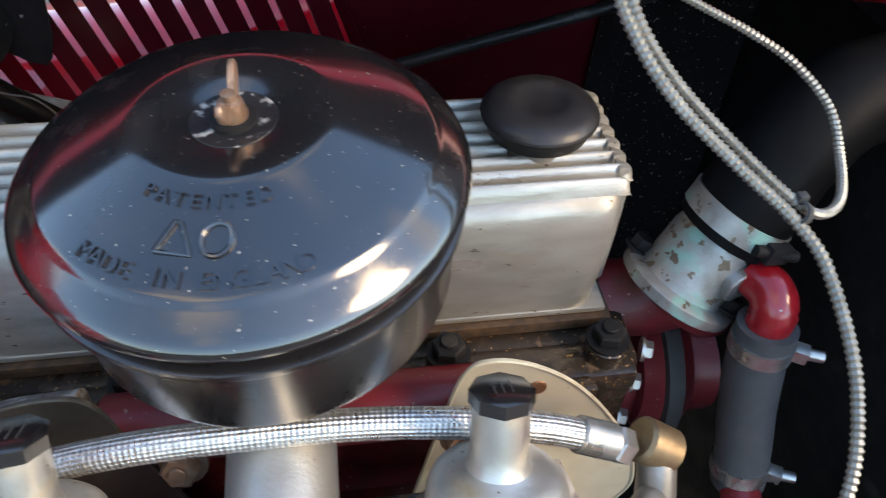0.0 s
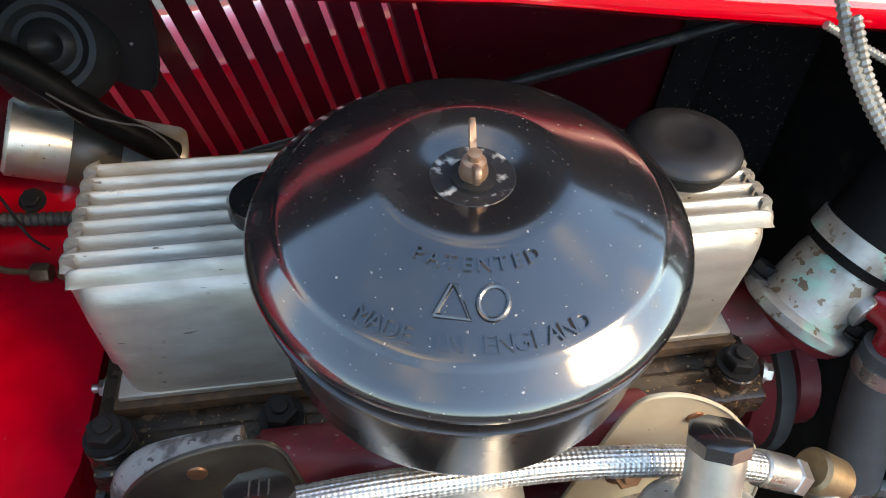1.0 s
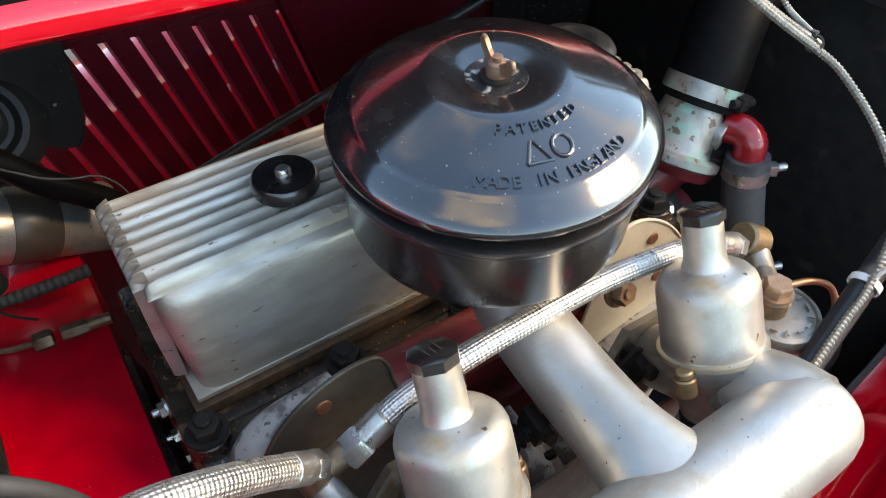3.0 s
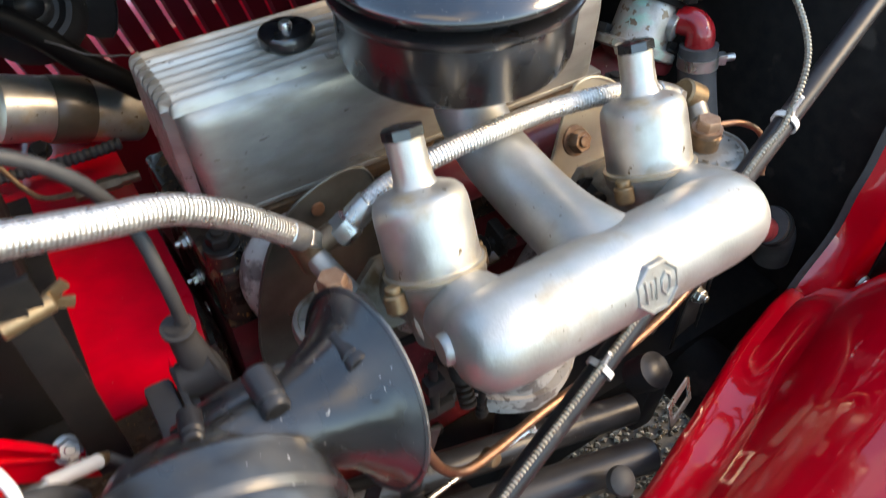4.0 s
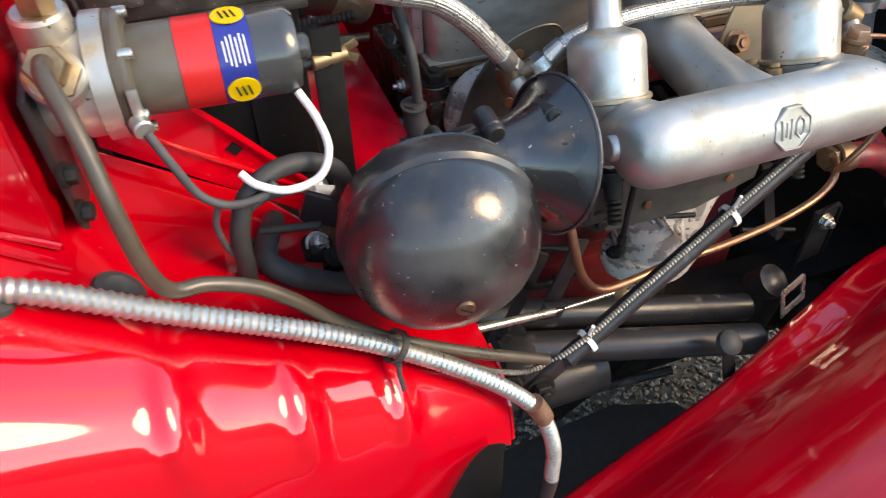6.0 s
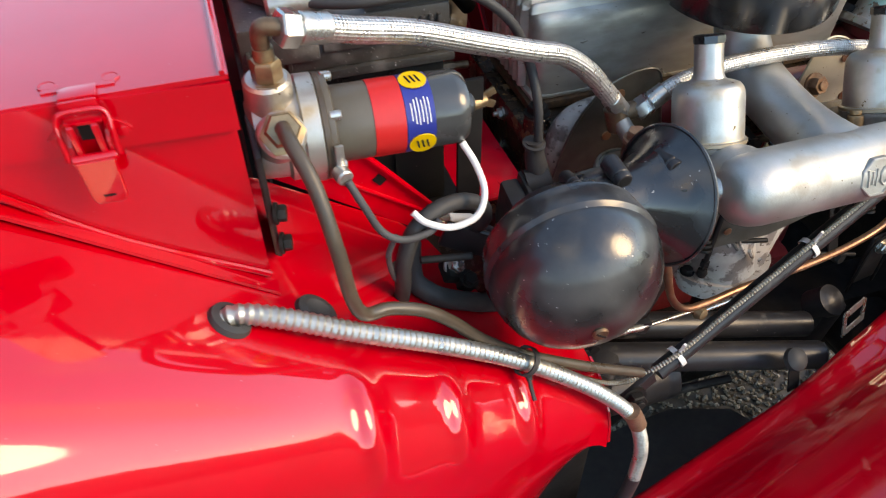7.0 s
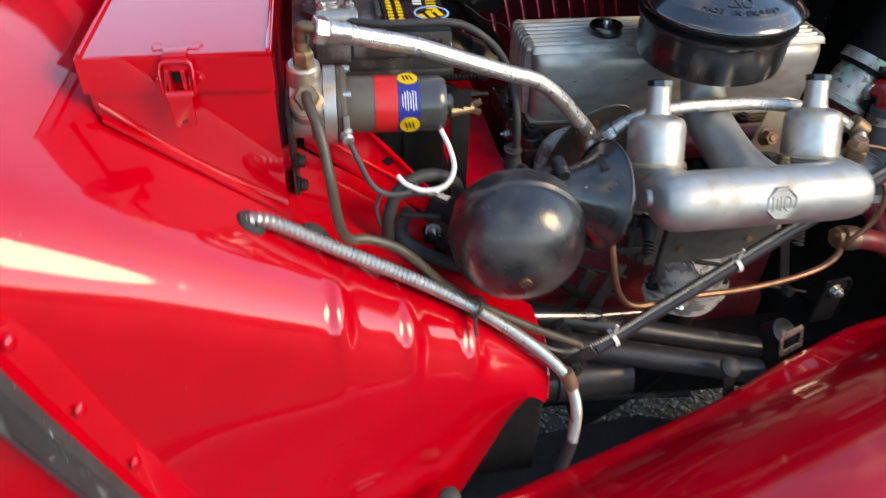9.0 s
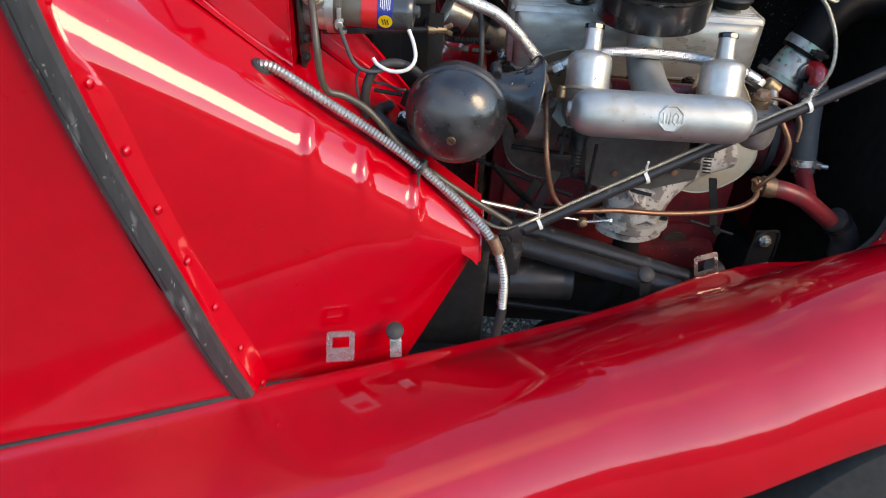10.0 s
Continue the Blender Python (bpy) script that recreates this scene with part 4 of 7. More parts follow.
part("collar", spin(bmesh.new(), [(0.040, 0), (0.042, 0.002), (0.042, 0.008), (0.034, 0.012)], (-0.003, -0.066, 0.853), (0, 0, 1), 32), ALLOY, trunk)
for x in (-0.102, 0.098):
    part("elbow", tube(bmesh.new(), span([(x, -0.252, 0.787), (x, -0.232, 0.784), (x, -0.212, 0.774), (x, -0.192, 0.762)], 6), 0.03, 32, lambda w, s: 0.0325 - 0.007 * s), ALLOY, trunk)
    part("flange", spin(bmesh.new(), [(0.029, 0), (0.031, 0.0015), (0.031, 0.007), (0.029, 0.008)], (x, -0.204, 0.769), (0, 1, -0.45), 28), ALLOY_SU, trunk)
part("boss", spin(bmesh.new(), [(0.014, 0), (0.013, 0.006), (0.0105, 0.012), (0.0105, 0.019), (0.009, 0.021), (0, 0.021)], (-0.118, -0.246, 0.788), (-1, 0.12, 0.02), 24), ALLOY, trunk)
face = Vector((0, -0.94, 0.34)).normalized()
across, upward = Vector((1, 0, 0)), Vector((1, 0, 0)).cross(face) * -1
badge_at = Vector((-0.001, -0.2535, 0.788)) + face * 0.0325
bm = bmesh.new()
spin(bm, [(0.0190, -0.004), (0.0190, 0.0010), (0.0182, 0.0018), (0.0170, 0.0018), (0.0163, 0.0004), (0, 0.0004)], badge_at, face, 8)
u, v, w = frame_of(face)
bmesh.ops.rotate(bm, verts=bm.verts, cent=badge_at, matrix=Matrix.Rotation(radians(22.5), 3, face))
badge = part("badge", bm, ALLOY, trunk, "cast octagonal badge", 30)
bm = bmesh.new()
for pts in (((-0.0105, -0.008), (-0.0095, 0.008)), ((-0.0055, -0.006), (-0.0055, 0.006)), ((-0.0015, 0.008), (-0.001, -0.008)), ((0.010, 0.005), (0.0065, 0.008), (0.0030, 0.004), (0.0030, -0.004), (0.0065, -0.008), (0.010, -0.005), (0.010, 0.005))):
    part("raised_bar", tube(bmesh.new(), [badge_at + across * a + upward * -b + face * 0.0008 for a, b in pts], 0.0012, 6), ALLOY, badge)

# carburettors
LEANING = Vector((0.05, 0.43, 0.90)).normalized()


def carburettor(at, label):
    at = Vector(at)
    ob = thing("carburettor", at - LEANING * 0.05, label, "carburettor", "pair of carburettors")
    w = LEANING
    fore = Vector((0, -1, 0)) - w * Vector((0, -1, 0)).dot(w)
    fore.normalize()
    side = w.cross(fore).normalized()
    bm = spin(bmesh.new(), [(0.034, 0), (0.0355, 0.001), (0.0355, 0.004), (0.0328, 0.005), (0.0325, 0.043), (0.0321, 0.0475), (0.0306, 0.0520), (0.0278, 0.0552), (0.0230, 0.0572), (0.0180, 0.0584), (0.0150, 0.0602), (0.0136, 0.0640), (0.0131, 0.070), (0.0129, 0.092), (0.012, 0.0925)], at, w, 48)
    part("dashpot", bm, ALLOY_SU, ob, "satin alloy dashpot stained amber at its foot")
    part("foot_ring", spin(bmesh.new(), [(0.0336, 0.0008), (0.0357, 0.0012), (0.0357, 0.0040), (0.0331, 0.0048), (0.0327, 0.0062)], at, w, 48), AMBER, ob, "amber-stained foot ring")
    top = part("damper_cap", prism(bmesh.new(), at + w * 0.0905, w, 0.0146, 0.0085, 8, 0.14), BLACK_SATIN, ob, "black faceted damper cap")
    bm = bmesh.new()
    for k in (-0.0055, 0.0, 0.0055):
        box_at = at + w * 0.0989 + side * k * 0.7
        tube(bm, [box_at + fore * -0.005, box_at + fore * 0.005], 0.00035, 5)
    part("cap_mark", bm, RUBBER_GREY, top, "faint unreadable moulded marks")
    bm = spin(bmesh.new(), [(0.020, -0.052), (0.0245, -0.048), (0.027, -0.03), (0.031, -0.012), (0.0345, -0.006), (0.0345, 0)], at, w, 36)
    cyl(bm, at - w * 0.026 + fore * 0.036, at - w * 0.026 - fore * 0.055, 0.024, seg=28, edge=0.002)
    part("body", bm, ALLOY_DULL, ob)
    part("engine_flange", slab(bmesh.new(), [at - w * 0.026 - fore * 0.055 + side * a + w * b for a, b in ((-0.042, -0.010), (-0.042, 0.010), (-0.02, 0.028), (0.02, 0.028), (0.042, 0.010), (0.042, -0.010), (0.02, -0.028), (-0.02, -0.028))], -fore * 0.008), ALLOY_DULL, ob)
    for s, f in ((-1, 0.25), (1, -0.2)):
        d = (side * s + fore * f).normalized()
        p = at + d * 0.0385
        lug = bmesh.new()
        cyl(lug, p - w * 0.014, p - w * 0.001, 0.0075, seg=14, edge=0.001)
        cyl(lug, p - w * 0.001, p + w * 0.004, 0.0058, seg=14, edge=0.001)
        part("screw", lug, BRASS, ob, "brass-coloured lid screw")
    bm = bmesh.new()
    cyl(bm, at - w * 0.05, at - w * 0.085, 0.010, 0.008, 16)
    cyl(bm, at - w * 0.06, at - w * 0.068, 0.014, seg=16)
    for k in range(5):
        cyl(bm, at - w * (0.086 + 0.005 * k), at - w * (0.0885 + 0.005 * k), 0.0065, seg=12)
    part("jet", bm, STEEL_DARK, ob)
    bm = bmesh.new()
    p = at - w * 0.055 + side * -0.028 + fore * 0.02
    cyl(bm, p - Vector((0, 0, 0.05)), p, 0.0035, seg=10)
    box(bm, p - Vector((0, 0, 0.02)), (0.014, 0.010, 0.012), edge=0.001)
    box(bm, p - Vector((0, 0, 0.05)), (0.03, 0.006, 0.01), edge=0.001)
    part("linkage", bm, STEEL_DARK, ob)
    return ob


carburettor((-0.104, -0.183, 0.790), "satin alloy carburettor with dashpot, beside the horn")
carburettor((0.094, -0.183, 0.788), "satin alloy carburettor with dashpot, at the radiator end")


def float_bowl(at, nut_at, label):
    at, nut_at = Vector(at), Vector(nut_at)
    ob = thing("float_bowl", at - Vector((0, 0, 0.085)), label, "float bowl", "pair of float bowls")
    part("bowl", spin(bmesh.new(), [(0.012, -0.064), (0.0215, -0.060), (0.0255, -0.052), (0.0262, -0.044), (0.0262, -0.018), (0.0285, -0.016), (0.0285, -0.011)], at, (0, -0.06, 1), 36), ALLOY_DULL, ob)
    part("lid", spin(bmesh.new(), [(0.0295, -0.011), (0.0300, -0.006), (0.0285, -0.002), (0.0255, -0.001), (0.0245, -0.003), (0.012, -0.001), (0.0, -0.001)], at, (0, -0.06, 1), 36), ALLOY_DULL, ob)
    for k in range(14):
        a = 2 * math.pi * k / 14
        part("lid_mark", box(bmesh.new(), at + Vector((0.0205 * math.cos(a), 0.0205 * math.sin(a), -0.0012)), (0.0016, 0.0050, 0.0010), (0, 0, math.degrees(a) + 90 * (k % 3 == 0))), ALLOY_DULL, ob)
    arm = at.lerp(nut_at, 0.1) + Vector((0, 0, 0.002))
    part("arm", merge(tube(bmesh.new(), [arm, nut_at - Vector((0, 0, 0.004))], 0.0085, 16), cyl(bmesh.new(), nut_at - Vector((0, 0, 0.016)), nut_at, 0.0125, 0.0118, 20, 0.002)), BRONZE, ob, "brown tarnished fuel inlet arm")
    part("cap_nut", merge(prism(bmesh.new(), nut_at + Vector((0, 0, 0.002)), (0, 0, 1), 0.0100, 0.010), cyl(bmesh.new(), nut_at, nut_at + Vector((0, 0, 0.0035)), 0.0125, seg=20)), RUSTY, ob, "copper-brown hexagon nut")
    return ob


float_bowl((-0.1715, -0.158, 0.763), (-0.172, -0.168, 0.797), "dull alloy float bowl with an embossed lid, behind the horn")
float_bowl((0.165, -0.185, 0.782), (0.160, -0.178, 0.795), "dull alloy float bowl with a copper-brown nut, near the radiator")

# throttle spindle between the carburettors
spindle = thing("throttle_spindle", (0, -0.148, 0.735), "dark oily throttle spindle with return springs", "linkage")
part("shaft", cyl(bmesh.new(), (-0.085, -0.148, 0.750), (0.075, -0.148, 0.750), 0.0042, seg=12), STEEL_DARK, spindle)
for a, b in ((-0.062, -0.034), (0.030, 0.056)):
    part("spring", ribbed([(a, -0.148, 0.750), ((a + b) / 2, -0.148, 0.750), (b, -0.148, 0.750)], 0.0092, 0.0052, 0.0040, 12), STEEL_DARK, spindle, "dark coiled return spring")
for x in (-0.070, -0.026, 0.022, 0.064):
    part("clamp", merge(box(bmesh.new(), (x, -0.148, 0.752), (0.009, 0.022, 0.024), (12, 0, 0), 0.002), prism(bmesh.new(), (x, -0.160, 0.758), (0, -1, 0.3), 0.0056, 0.007)), STEEL_DARK, spindle)
part("lever", slab(bmesh.new(), [(0.040, -0.150, 0.756), (0.058, -0.152, 0.775), (0.066, -0.152, 0.772), (0.052, -0.150, 0.744)], (0, 0.003, 0)), STEEL_DARK, spindle)
part("stop_bracket", box(bmesh.new(), (-0.048, -0.128, 0.722), (0.060, 0.030, 0.004), (10, 0, 0), 0.001), OILY, spindle)
part("stop_bracket", box(bmesh.new(), (0.050, -0.128, 0.724), (0.045, 0.032, 0.004), (10, 0, 0), 0.001), OILY, spindle)

# heat shield plates behind the carburettors
def shield(mat, outline, rivets, label):
    """A sheet behind a carburettor, its outline in x and z, with copper rivets."""
    ob = thing("heat_shield", (outline[0][0], -0.084, 0.62), label, "heat shield", "heat shields")
    pts = [(p.x, p.z) for p in span([(x, 0, z) for x, z in outline], 5)]
    part("plate", slab(bmesh.new(), [(x, -0.083, z) for x, z in pts], (0, -0.0018, 0)), mat, ob)
    part("rolled_edge", tube(bmesh.new(), [Vector((x, -0.085, z)) for x, z in pts], 0.0013, 6), mat, ob)
    for x, z in rivets:
        part("rivet", spin(bmesh.new(), [(0.0056, 0), (0.005, 0.0014), (0, 0.0022)], (x, -0.085, z), (0, -1, 0.1), 16), COPPER, ob, "copper rivet")
    return ob


shield(PLATE, [(0.060, 0.640), (0.083, 0.760), (0.094, 0.806), (0.108, 0.816), (0.130, 0.810), (0.156, 0.790), (0.181, 0.757), (0.204, 0.715), (0.218, 0.675), (0.220, 0.640), (0.198, 0.605), (0.150, 0.578), (0.100, 0.583), (0.062, 0.612)], [(0.137, 0.787), (0.155, 0.735)], "pale cadmium-plated heat shield with copper rivets")
shield(PLATE_GREY, [(-0.066, 0.640), (-0.092, 0.770), (-0.099, 0.806), (-0.112, 0.818), (-0.140, 0.815), (-0.168, 0.799), (-0.190, 0.768), (-0.205, 0.722), (-0.213, 0.675), (-0.208, 0.638), (-0.190, 0.608), (-0.145, 0.588), (-0.095, 0.592), (-0.068, 0.615)], [(-0.144, 0.794), (-0.152, 0.745)], "dark oily steel heat shield with copper rivets")
for x, s in ((0.092, 1), (-0.062, -1)):
    bolt("manifold_nut", (x, -0.099, 0.768), (0.1 * s, -1, 0.45), 0.0105, 0.010, RUSTY, engine, stud=0.003, label="rust-brown manifold nut")

# ---- bulkhead shelf: tool box, battery, fuel pump ----
toolbox = thing("tool_box", (-0.594, -0.1, 0.84), "glossy red steel tool box with a hinged lid and latch", "tool box")
X0, X1, Y0, Y1, ZT = -0.667, -0.520, -0.282, 0.086, 0.994
bm = bmesh.new()
z0, z1 = TOP(X0) + 0.004, TOP(X1) + 0.004
v = [(X0, Y0, z0), (X1, Y0, z1), (X1, Y0, ZT - 0.004), (X0, Y0, ZT - 0.004)]
slab(bm, v, (0, Y1 - Y0, 0))
bmesh.ops.bevel(bm, geom=bm.edges[:], offset=0.002, segments=2, affect="EDGES")
part("body", bm, RED, toolbox)
bm = bmesh.new()
slab(bm, [(X0 - 0.002, Y0 - 0.003, ZT - 0.003), (X1 + 0.002, Y0 - 0.003, ZT - 0.003), (X1 + 0.002, 0.004, ZT - 0.003), (X0 - 0.002, 0.004, ZT - 0.003)], (0, 0, 0.003))
slab(bm, [(X0 - 0.002, Y0 - 0.003, ZT - 0.014), (X0 + 0.0, Y0 - 0.003, ZT - 0.014), (X0 + 0.0, 0.004, ZT - 0.014), (X0 - 0.002, 0.004, ZT - 0.014)], (0, 0, 0.013))
slab(bm, [(X0 - 0.002, Y0 - 0.005, ZT - 0.030), (X1 + 0.002, Y0 - 0.005, ZT - 0.034), (X1 + 0.002, Y0 - 0.003, ZT - 0.034), (X0 - 0.002, Y0 - 0.003, ZT - 0.030)], (0, 0, 0.030))
tube(bm, [Vector((X0 + 0.001, Y0 - 0.003, ZT + 0.001)), Vector((X0 + 0.001, 0.004, ZT + 0.001))], 0.0022, 8)
tube(bm, [Vector((X1 - 0.001, Y0 - 0.003, ZT + 0.001)), Vector((X1 - 0.001, 0.004, ZT + 0.001))], 0.0016, 8)
lid = part("lid", bm, RED, toolbox)
bm = bmesh.new()
slab(bm, [(X0, 0.012, ZT - 0.004), (X1, 0.012, ZT - 0.004), (X1, Y1, ZT - 0.004), (X0, Y1, ZT - 0.004)], (0, 0, 0.005))
part("fixed_strip", bm, RED, toolbox)
n = 5
for k in range(n):
    a, b = X0 + (X1 - X0) * k / n + 0.001, X0 + (X1 - X0) * (k + 1) / n - 0.001
    part("hinge_knuckle", cyl(bmesh.new(), (a, 0.008, ZT + 0.002), (b, 0.008, ZT + 0.002), 0.0034, seg=12), RED, toolbox)
    part("rear_knuckle", cyl(bmesh.new(), (a, Y1 - 0.004, ZT + 0.002), (b, Y1 - 0.004, ZT + 0.002), 0.003, seg=12), RED, toolbox)
for x in (X0 + 0.008, X1 - 0.008):
    for y in (0.03, 0.070):
        part("rivet", spin(bmesh.new(), [(0.003, 0), (0.0026, 0.001), (0, 0.0016)], (x, y, ZT + 0.001), (0, 0, 1), 12), BRASS, toolbox)
# foot flange along the sloping bottom
part("foot_flange", slab(bmesh.new(), [(X0 + 0.008, Y0 - 0.011, z0 + 0.000), (X1 + 0.003, Y0 - 0.013, z1 + 0.000), (X1 + 0.003, Y0, z1 + 0.001), (X0 + 0.004, Y0, z0 + 0.003)], (0, 0, -0.003)), RED, toolbox)
part("foot_bead", hose([(X0 + 0.006, Y0 - 0.002, z0 + 0.010), (-0.60, Y0 - 0.002, (z0 + z1) / 2 + 0.008), (X1, Y0 - 0.002, z1 + 0.008)], 0.0022, 8), RED, toolbox)
# latch
lx, yb = -0.593, Y0 - 0.0052
ears = slab(bmesh.new(), [(lx + u, yb, z) for u, z in ((-0.021, 0.974), (-0.017, 0.978), (-0.009, 0.983), (0.009, 0.983), (0.017, 0.978), (0.021, 0.974), (0.018, 0.969), (0.010, 0.958), (-0.010, 0.958), (-0.018, 0.969))], (0, -0.0015, 0))
latch = part("latch", ears, RED, toolbox, "red-painted over-centre latch")
for s in (-1, 1):
    part("latch_cheek", slab(bmesh.new(), [(lx + s * 0.0085, yb - 0.001, 0.958), (lx + s * 0.0085, yb - 0.010, 0.962), (lx + s * 0.0085, yb - 0.011, 0.974), (lx + s * 0.0085, yb - 0.001, 0.983)], (s * 0.0015, 0, 0)), RED, latch)
    part("lever_arm", box(bmesh.new(), (lx + s * 0.0058, yb - 0.0115, 0.975), (0.0032, 0.003, 0.024), (10, 0, 0), 0.0008), RED, latch)
    part("lug", spin(bmesh.new(), [(0.0032, 0), (0.003, 0.0014), (0, 0.0022)], (lx + s * 0.0165, yb - 0.0014, 0.973), (0, -1, 0.1), 12), RED, latch)
    part("rivet_head", spin(bmesh.new(), [(0.0050, 0), (0.0048, 0.0010), (0.0040, 0.0010), (0.0036, 0.0006), (0, 0.0008)], (lx + s * 0.0155, Y0 + 0.013, ZT), (0, 0, 1), 18), RED, latch)
bm = slab(bmesh.new(), [(lx - 0.0098, yb - 0.0135, 0.966), (lx + 0.0098, yb - 0.0135, 0.966), (lx + 0.0090, yb - 0.0085, 0.938), (lx + 0.0070, yb - 0.0085, 0.935), (lx - 0.0070, yb - 0.0085, 0.935), (lx - 0.0090, yb - 0.0085, 0.938)], (0, -0.0024, 0.0004))
bmesh.ops.bevel(bm, geom=bm.edges[:], offset=0.0006, segments=1, affect="EDGES")
part("latch_lever", bm, RED, latch)
part("lever_slot", box(bmesh.new(), (lx, yb - 0.0116, 0.9415), (0.006, 0.0008, 0.0016), (10, 0, 0)), DARK, latch)
part("latch_pivot", cyl(bmesh.new(), (lx - 0.0112, yb - 0.0115, 0.966), (lx + 0.0112, yb - 0.0115, 0.966), 0.0030, seg=12, edge=0.0008), RED, latch)
bail = [(lx - 0.0125, yb - 0.0115, 0.966), (lx - 0.0127, yb - 0.0100, 0.977), (lx - 0.0125, yb - 0.0070, 0.986), (lx - 0.0095, yb - 0.0058, 0.9905), (lx, yb - 0.0055, 0.9912), (lx + 0.0095, yb - 0.0058, 0.9905), (lx + 0.0125, yb - 0.0070, 0.986), (lx + 0.0127, yb - 0.0100, 0.977), (lx + 0.0125, yb - 0.0115, 0.966)]
part("latch_bail", tube(bmesh.new(), span(bail, 5), 0.0015, 10), RED, latch)
part("latch_hook", merge(box(bmesh.new(), (lx, Y0 + 0.000, ZT + 0.0012), (0.0185, 0.012, 0.0022), edge=0.0006), box(bmesh.new(), (lx, Y0 + 0.0085, ZT + 0.0004), (0.036, 0.0075, 0.0010)), box(bmesh.new(), (lx, yb - 0.0030, ZT - 0.0040), (0.0185, 0.0022, 0.0110), edge=0.0006), box(bmesh.new(), (lx, yb - 0.0062, ZT - 0.0085), (0.0185, 0.0062, 0.0020), edge=0.0006)), RED, latch)
part("latch_gap", box(bmesh.new(), (lx, yb - 0.0022, 0.977), (0.009, 0.0012, 0.010)), DARK, latch)

# battery on its tray
battery = thing("car_battery", (-0.425, 0.0, 0.74), "black plastic car battery with a printed label, dusty top", "battery")
BX0, BX1, BY0, BY1, BZ = -0.508, -0.340, -0.125, 0.135, 0.940
part("case", box(bmesh.new(), ((BX0 + BX1) / 2, (BY0 + BY1) / 2, 0.825), (BX1 - BX0 - 0.008, BY1 - BY0 - 0.008, 0.17), edge=0.004), CASE, battery)
part("cover", box(bmesh.new(), ((BX0 + BX1) / 2, (BY0 + BY1) / 2, 0.918), (BX1 - BX0, BY1 - BY0, 0.042), edge=0.004), PLASTIC, battery)
part("cover_skirt", box(bmesh.new(), ((BX0 + BX1) / 2, (BY0 + BY1) / 2, 0.893), (BX1 - BX0 + 0.006, BY1 - BY0 + 0.006, 0.008), edge=0.002), PLASTIC, battery)
part("vent_panel", box(bmesh.new(), (-0.450, 0.03, BZ), (0.068, 0.110, 0.007), edge=0.002), PLASTIC, battery)
part("vent_tray", box(bmesh.new(), (-0.452, 0.032, BZ + 0.003), (0.054, 0.085, 0.006), edge=0.002), PLASTIC, battery)
part("label_bed", box(bmesh.new(), (-0.375, 0.0, BZ + 0.0005), (0.068, 0.245, 0.006), edge=0.002), PLASTIC, battery)
for y in (-0.062, 0.06, 0.115):
    part("top_rib", box(bmesh.new(), (-0.414, y, BZ + 0.001), (0.006, 0.05, 0.006), edge=0.0015), PLASTIC, battery)
for k in range(6):
    part("grip_rib", box(bmesh.new(), (-0.385 + k * 0.007, BY0 - 0.001, 0.921), (0.0035, 0.004, 0.020), edge=0.001), PLASTIC, battery)
    part("grip_rib", box(bmesh.new(), (-0.502 + k * 0.006, BY0 - 0.001, 0.912), (0.003, 0.004, 0.020), edge=0.001), PLASTIC, battery)
part("front_bar", box(bmesh.new(), (-0.415, BY0 - 0.002, 0.924), (0.060, 0.006, 0.020), edge=0.002), PLASTIC, battery)
part("front_bar", box(bmesh.new(), (-0.466, BY0 - 0.002, 0.920), (0.036, 0.006, 0.022), edge=0.002), PLASTIC, battery)
for x in (-0.47, -0.43, -0.39):
    part("case_rib", box(bmesh.new(), (x, BY0 + 0.003, 0.82), (0.004, 0.004, 0.13)), CASE, battery)
LZ = BZ + 0.0038
part("label", box(bmesh.new(), (-0.375, -0.004, LZ), (0.066, 0.232, 0.0008)), LABEL, battery, "black printed label with yellow and white lettering")
ink = LZ + 0.0006


def printed(text, size, x, y, mat, parent, spacing=1.0, slant=0.0):
    part("lettering", words(text, size, 0.0004, (x, y, ink), (slant, -1, 0), (1, slant, 0), spacing), mat, parent)


def bars(name, x0, y0, dx, dy, n, w, h, mat, parent, label=""):
    bm = bmesh.new()
    for k in range(n):
        box(bm, (x0 + dx * k, y0 + dy * k, ink), (w, h, 0.0003))
    return part(name, bm, mat, parent, label)


printed("XV24MF", 0.0315, -0.3555, 0.060, YELLOW, battery, 0.95)
bars("small_print", -0.371, 0.083, -0.006, 0, 2, 0.0035, 0.040, PALE, battery, "lines of small white print")
bars("small_print", -0.371, 0.035, 0.0, 0, 1, 0.003, 0.026, PALE, battery)
bm = bmesh.new()
box(bm, (-0.386, 0.016, ink), (0.030, 0.034, 0.0003))
sheet = part("barcode_panel", bm, PALE, battery, "white barcode panel")
bm = bmesh.new()
for k in range(9):
    box(bm, (-0.387, 0.029 - 0.0034 * k, ink + 0.0003), (0.022, 0.0012 + 0.0006 * (k % 3 == 0), 0.0003))
part("barcode_lines", bm, BLACK_DULL, sheet)
bm = bmesh.new()
box(bm, (-0.4005, 0.078, ink), (0.016, 0.068, 0.0003))
signs = part("warning_strip", bm, PALE, battery, "white strip of small warning signs")
for k in range(6):
    at = (-0.4005, 0.106 - 0.0112 * k, ink + 0.0003)
    m = (YELLOW, TAPE_RED, TAPE_RED, TAPE_BLUE, TAPE_BLUE, YELLOW)[k]
    part("warning_sign", spin(bmesh.new(), [(0.0042, 0), (0.0042, 0.0003)], at, (0, 0, 1), 3 if k in (0, 5) else 14), m, signs)
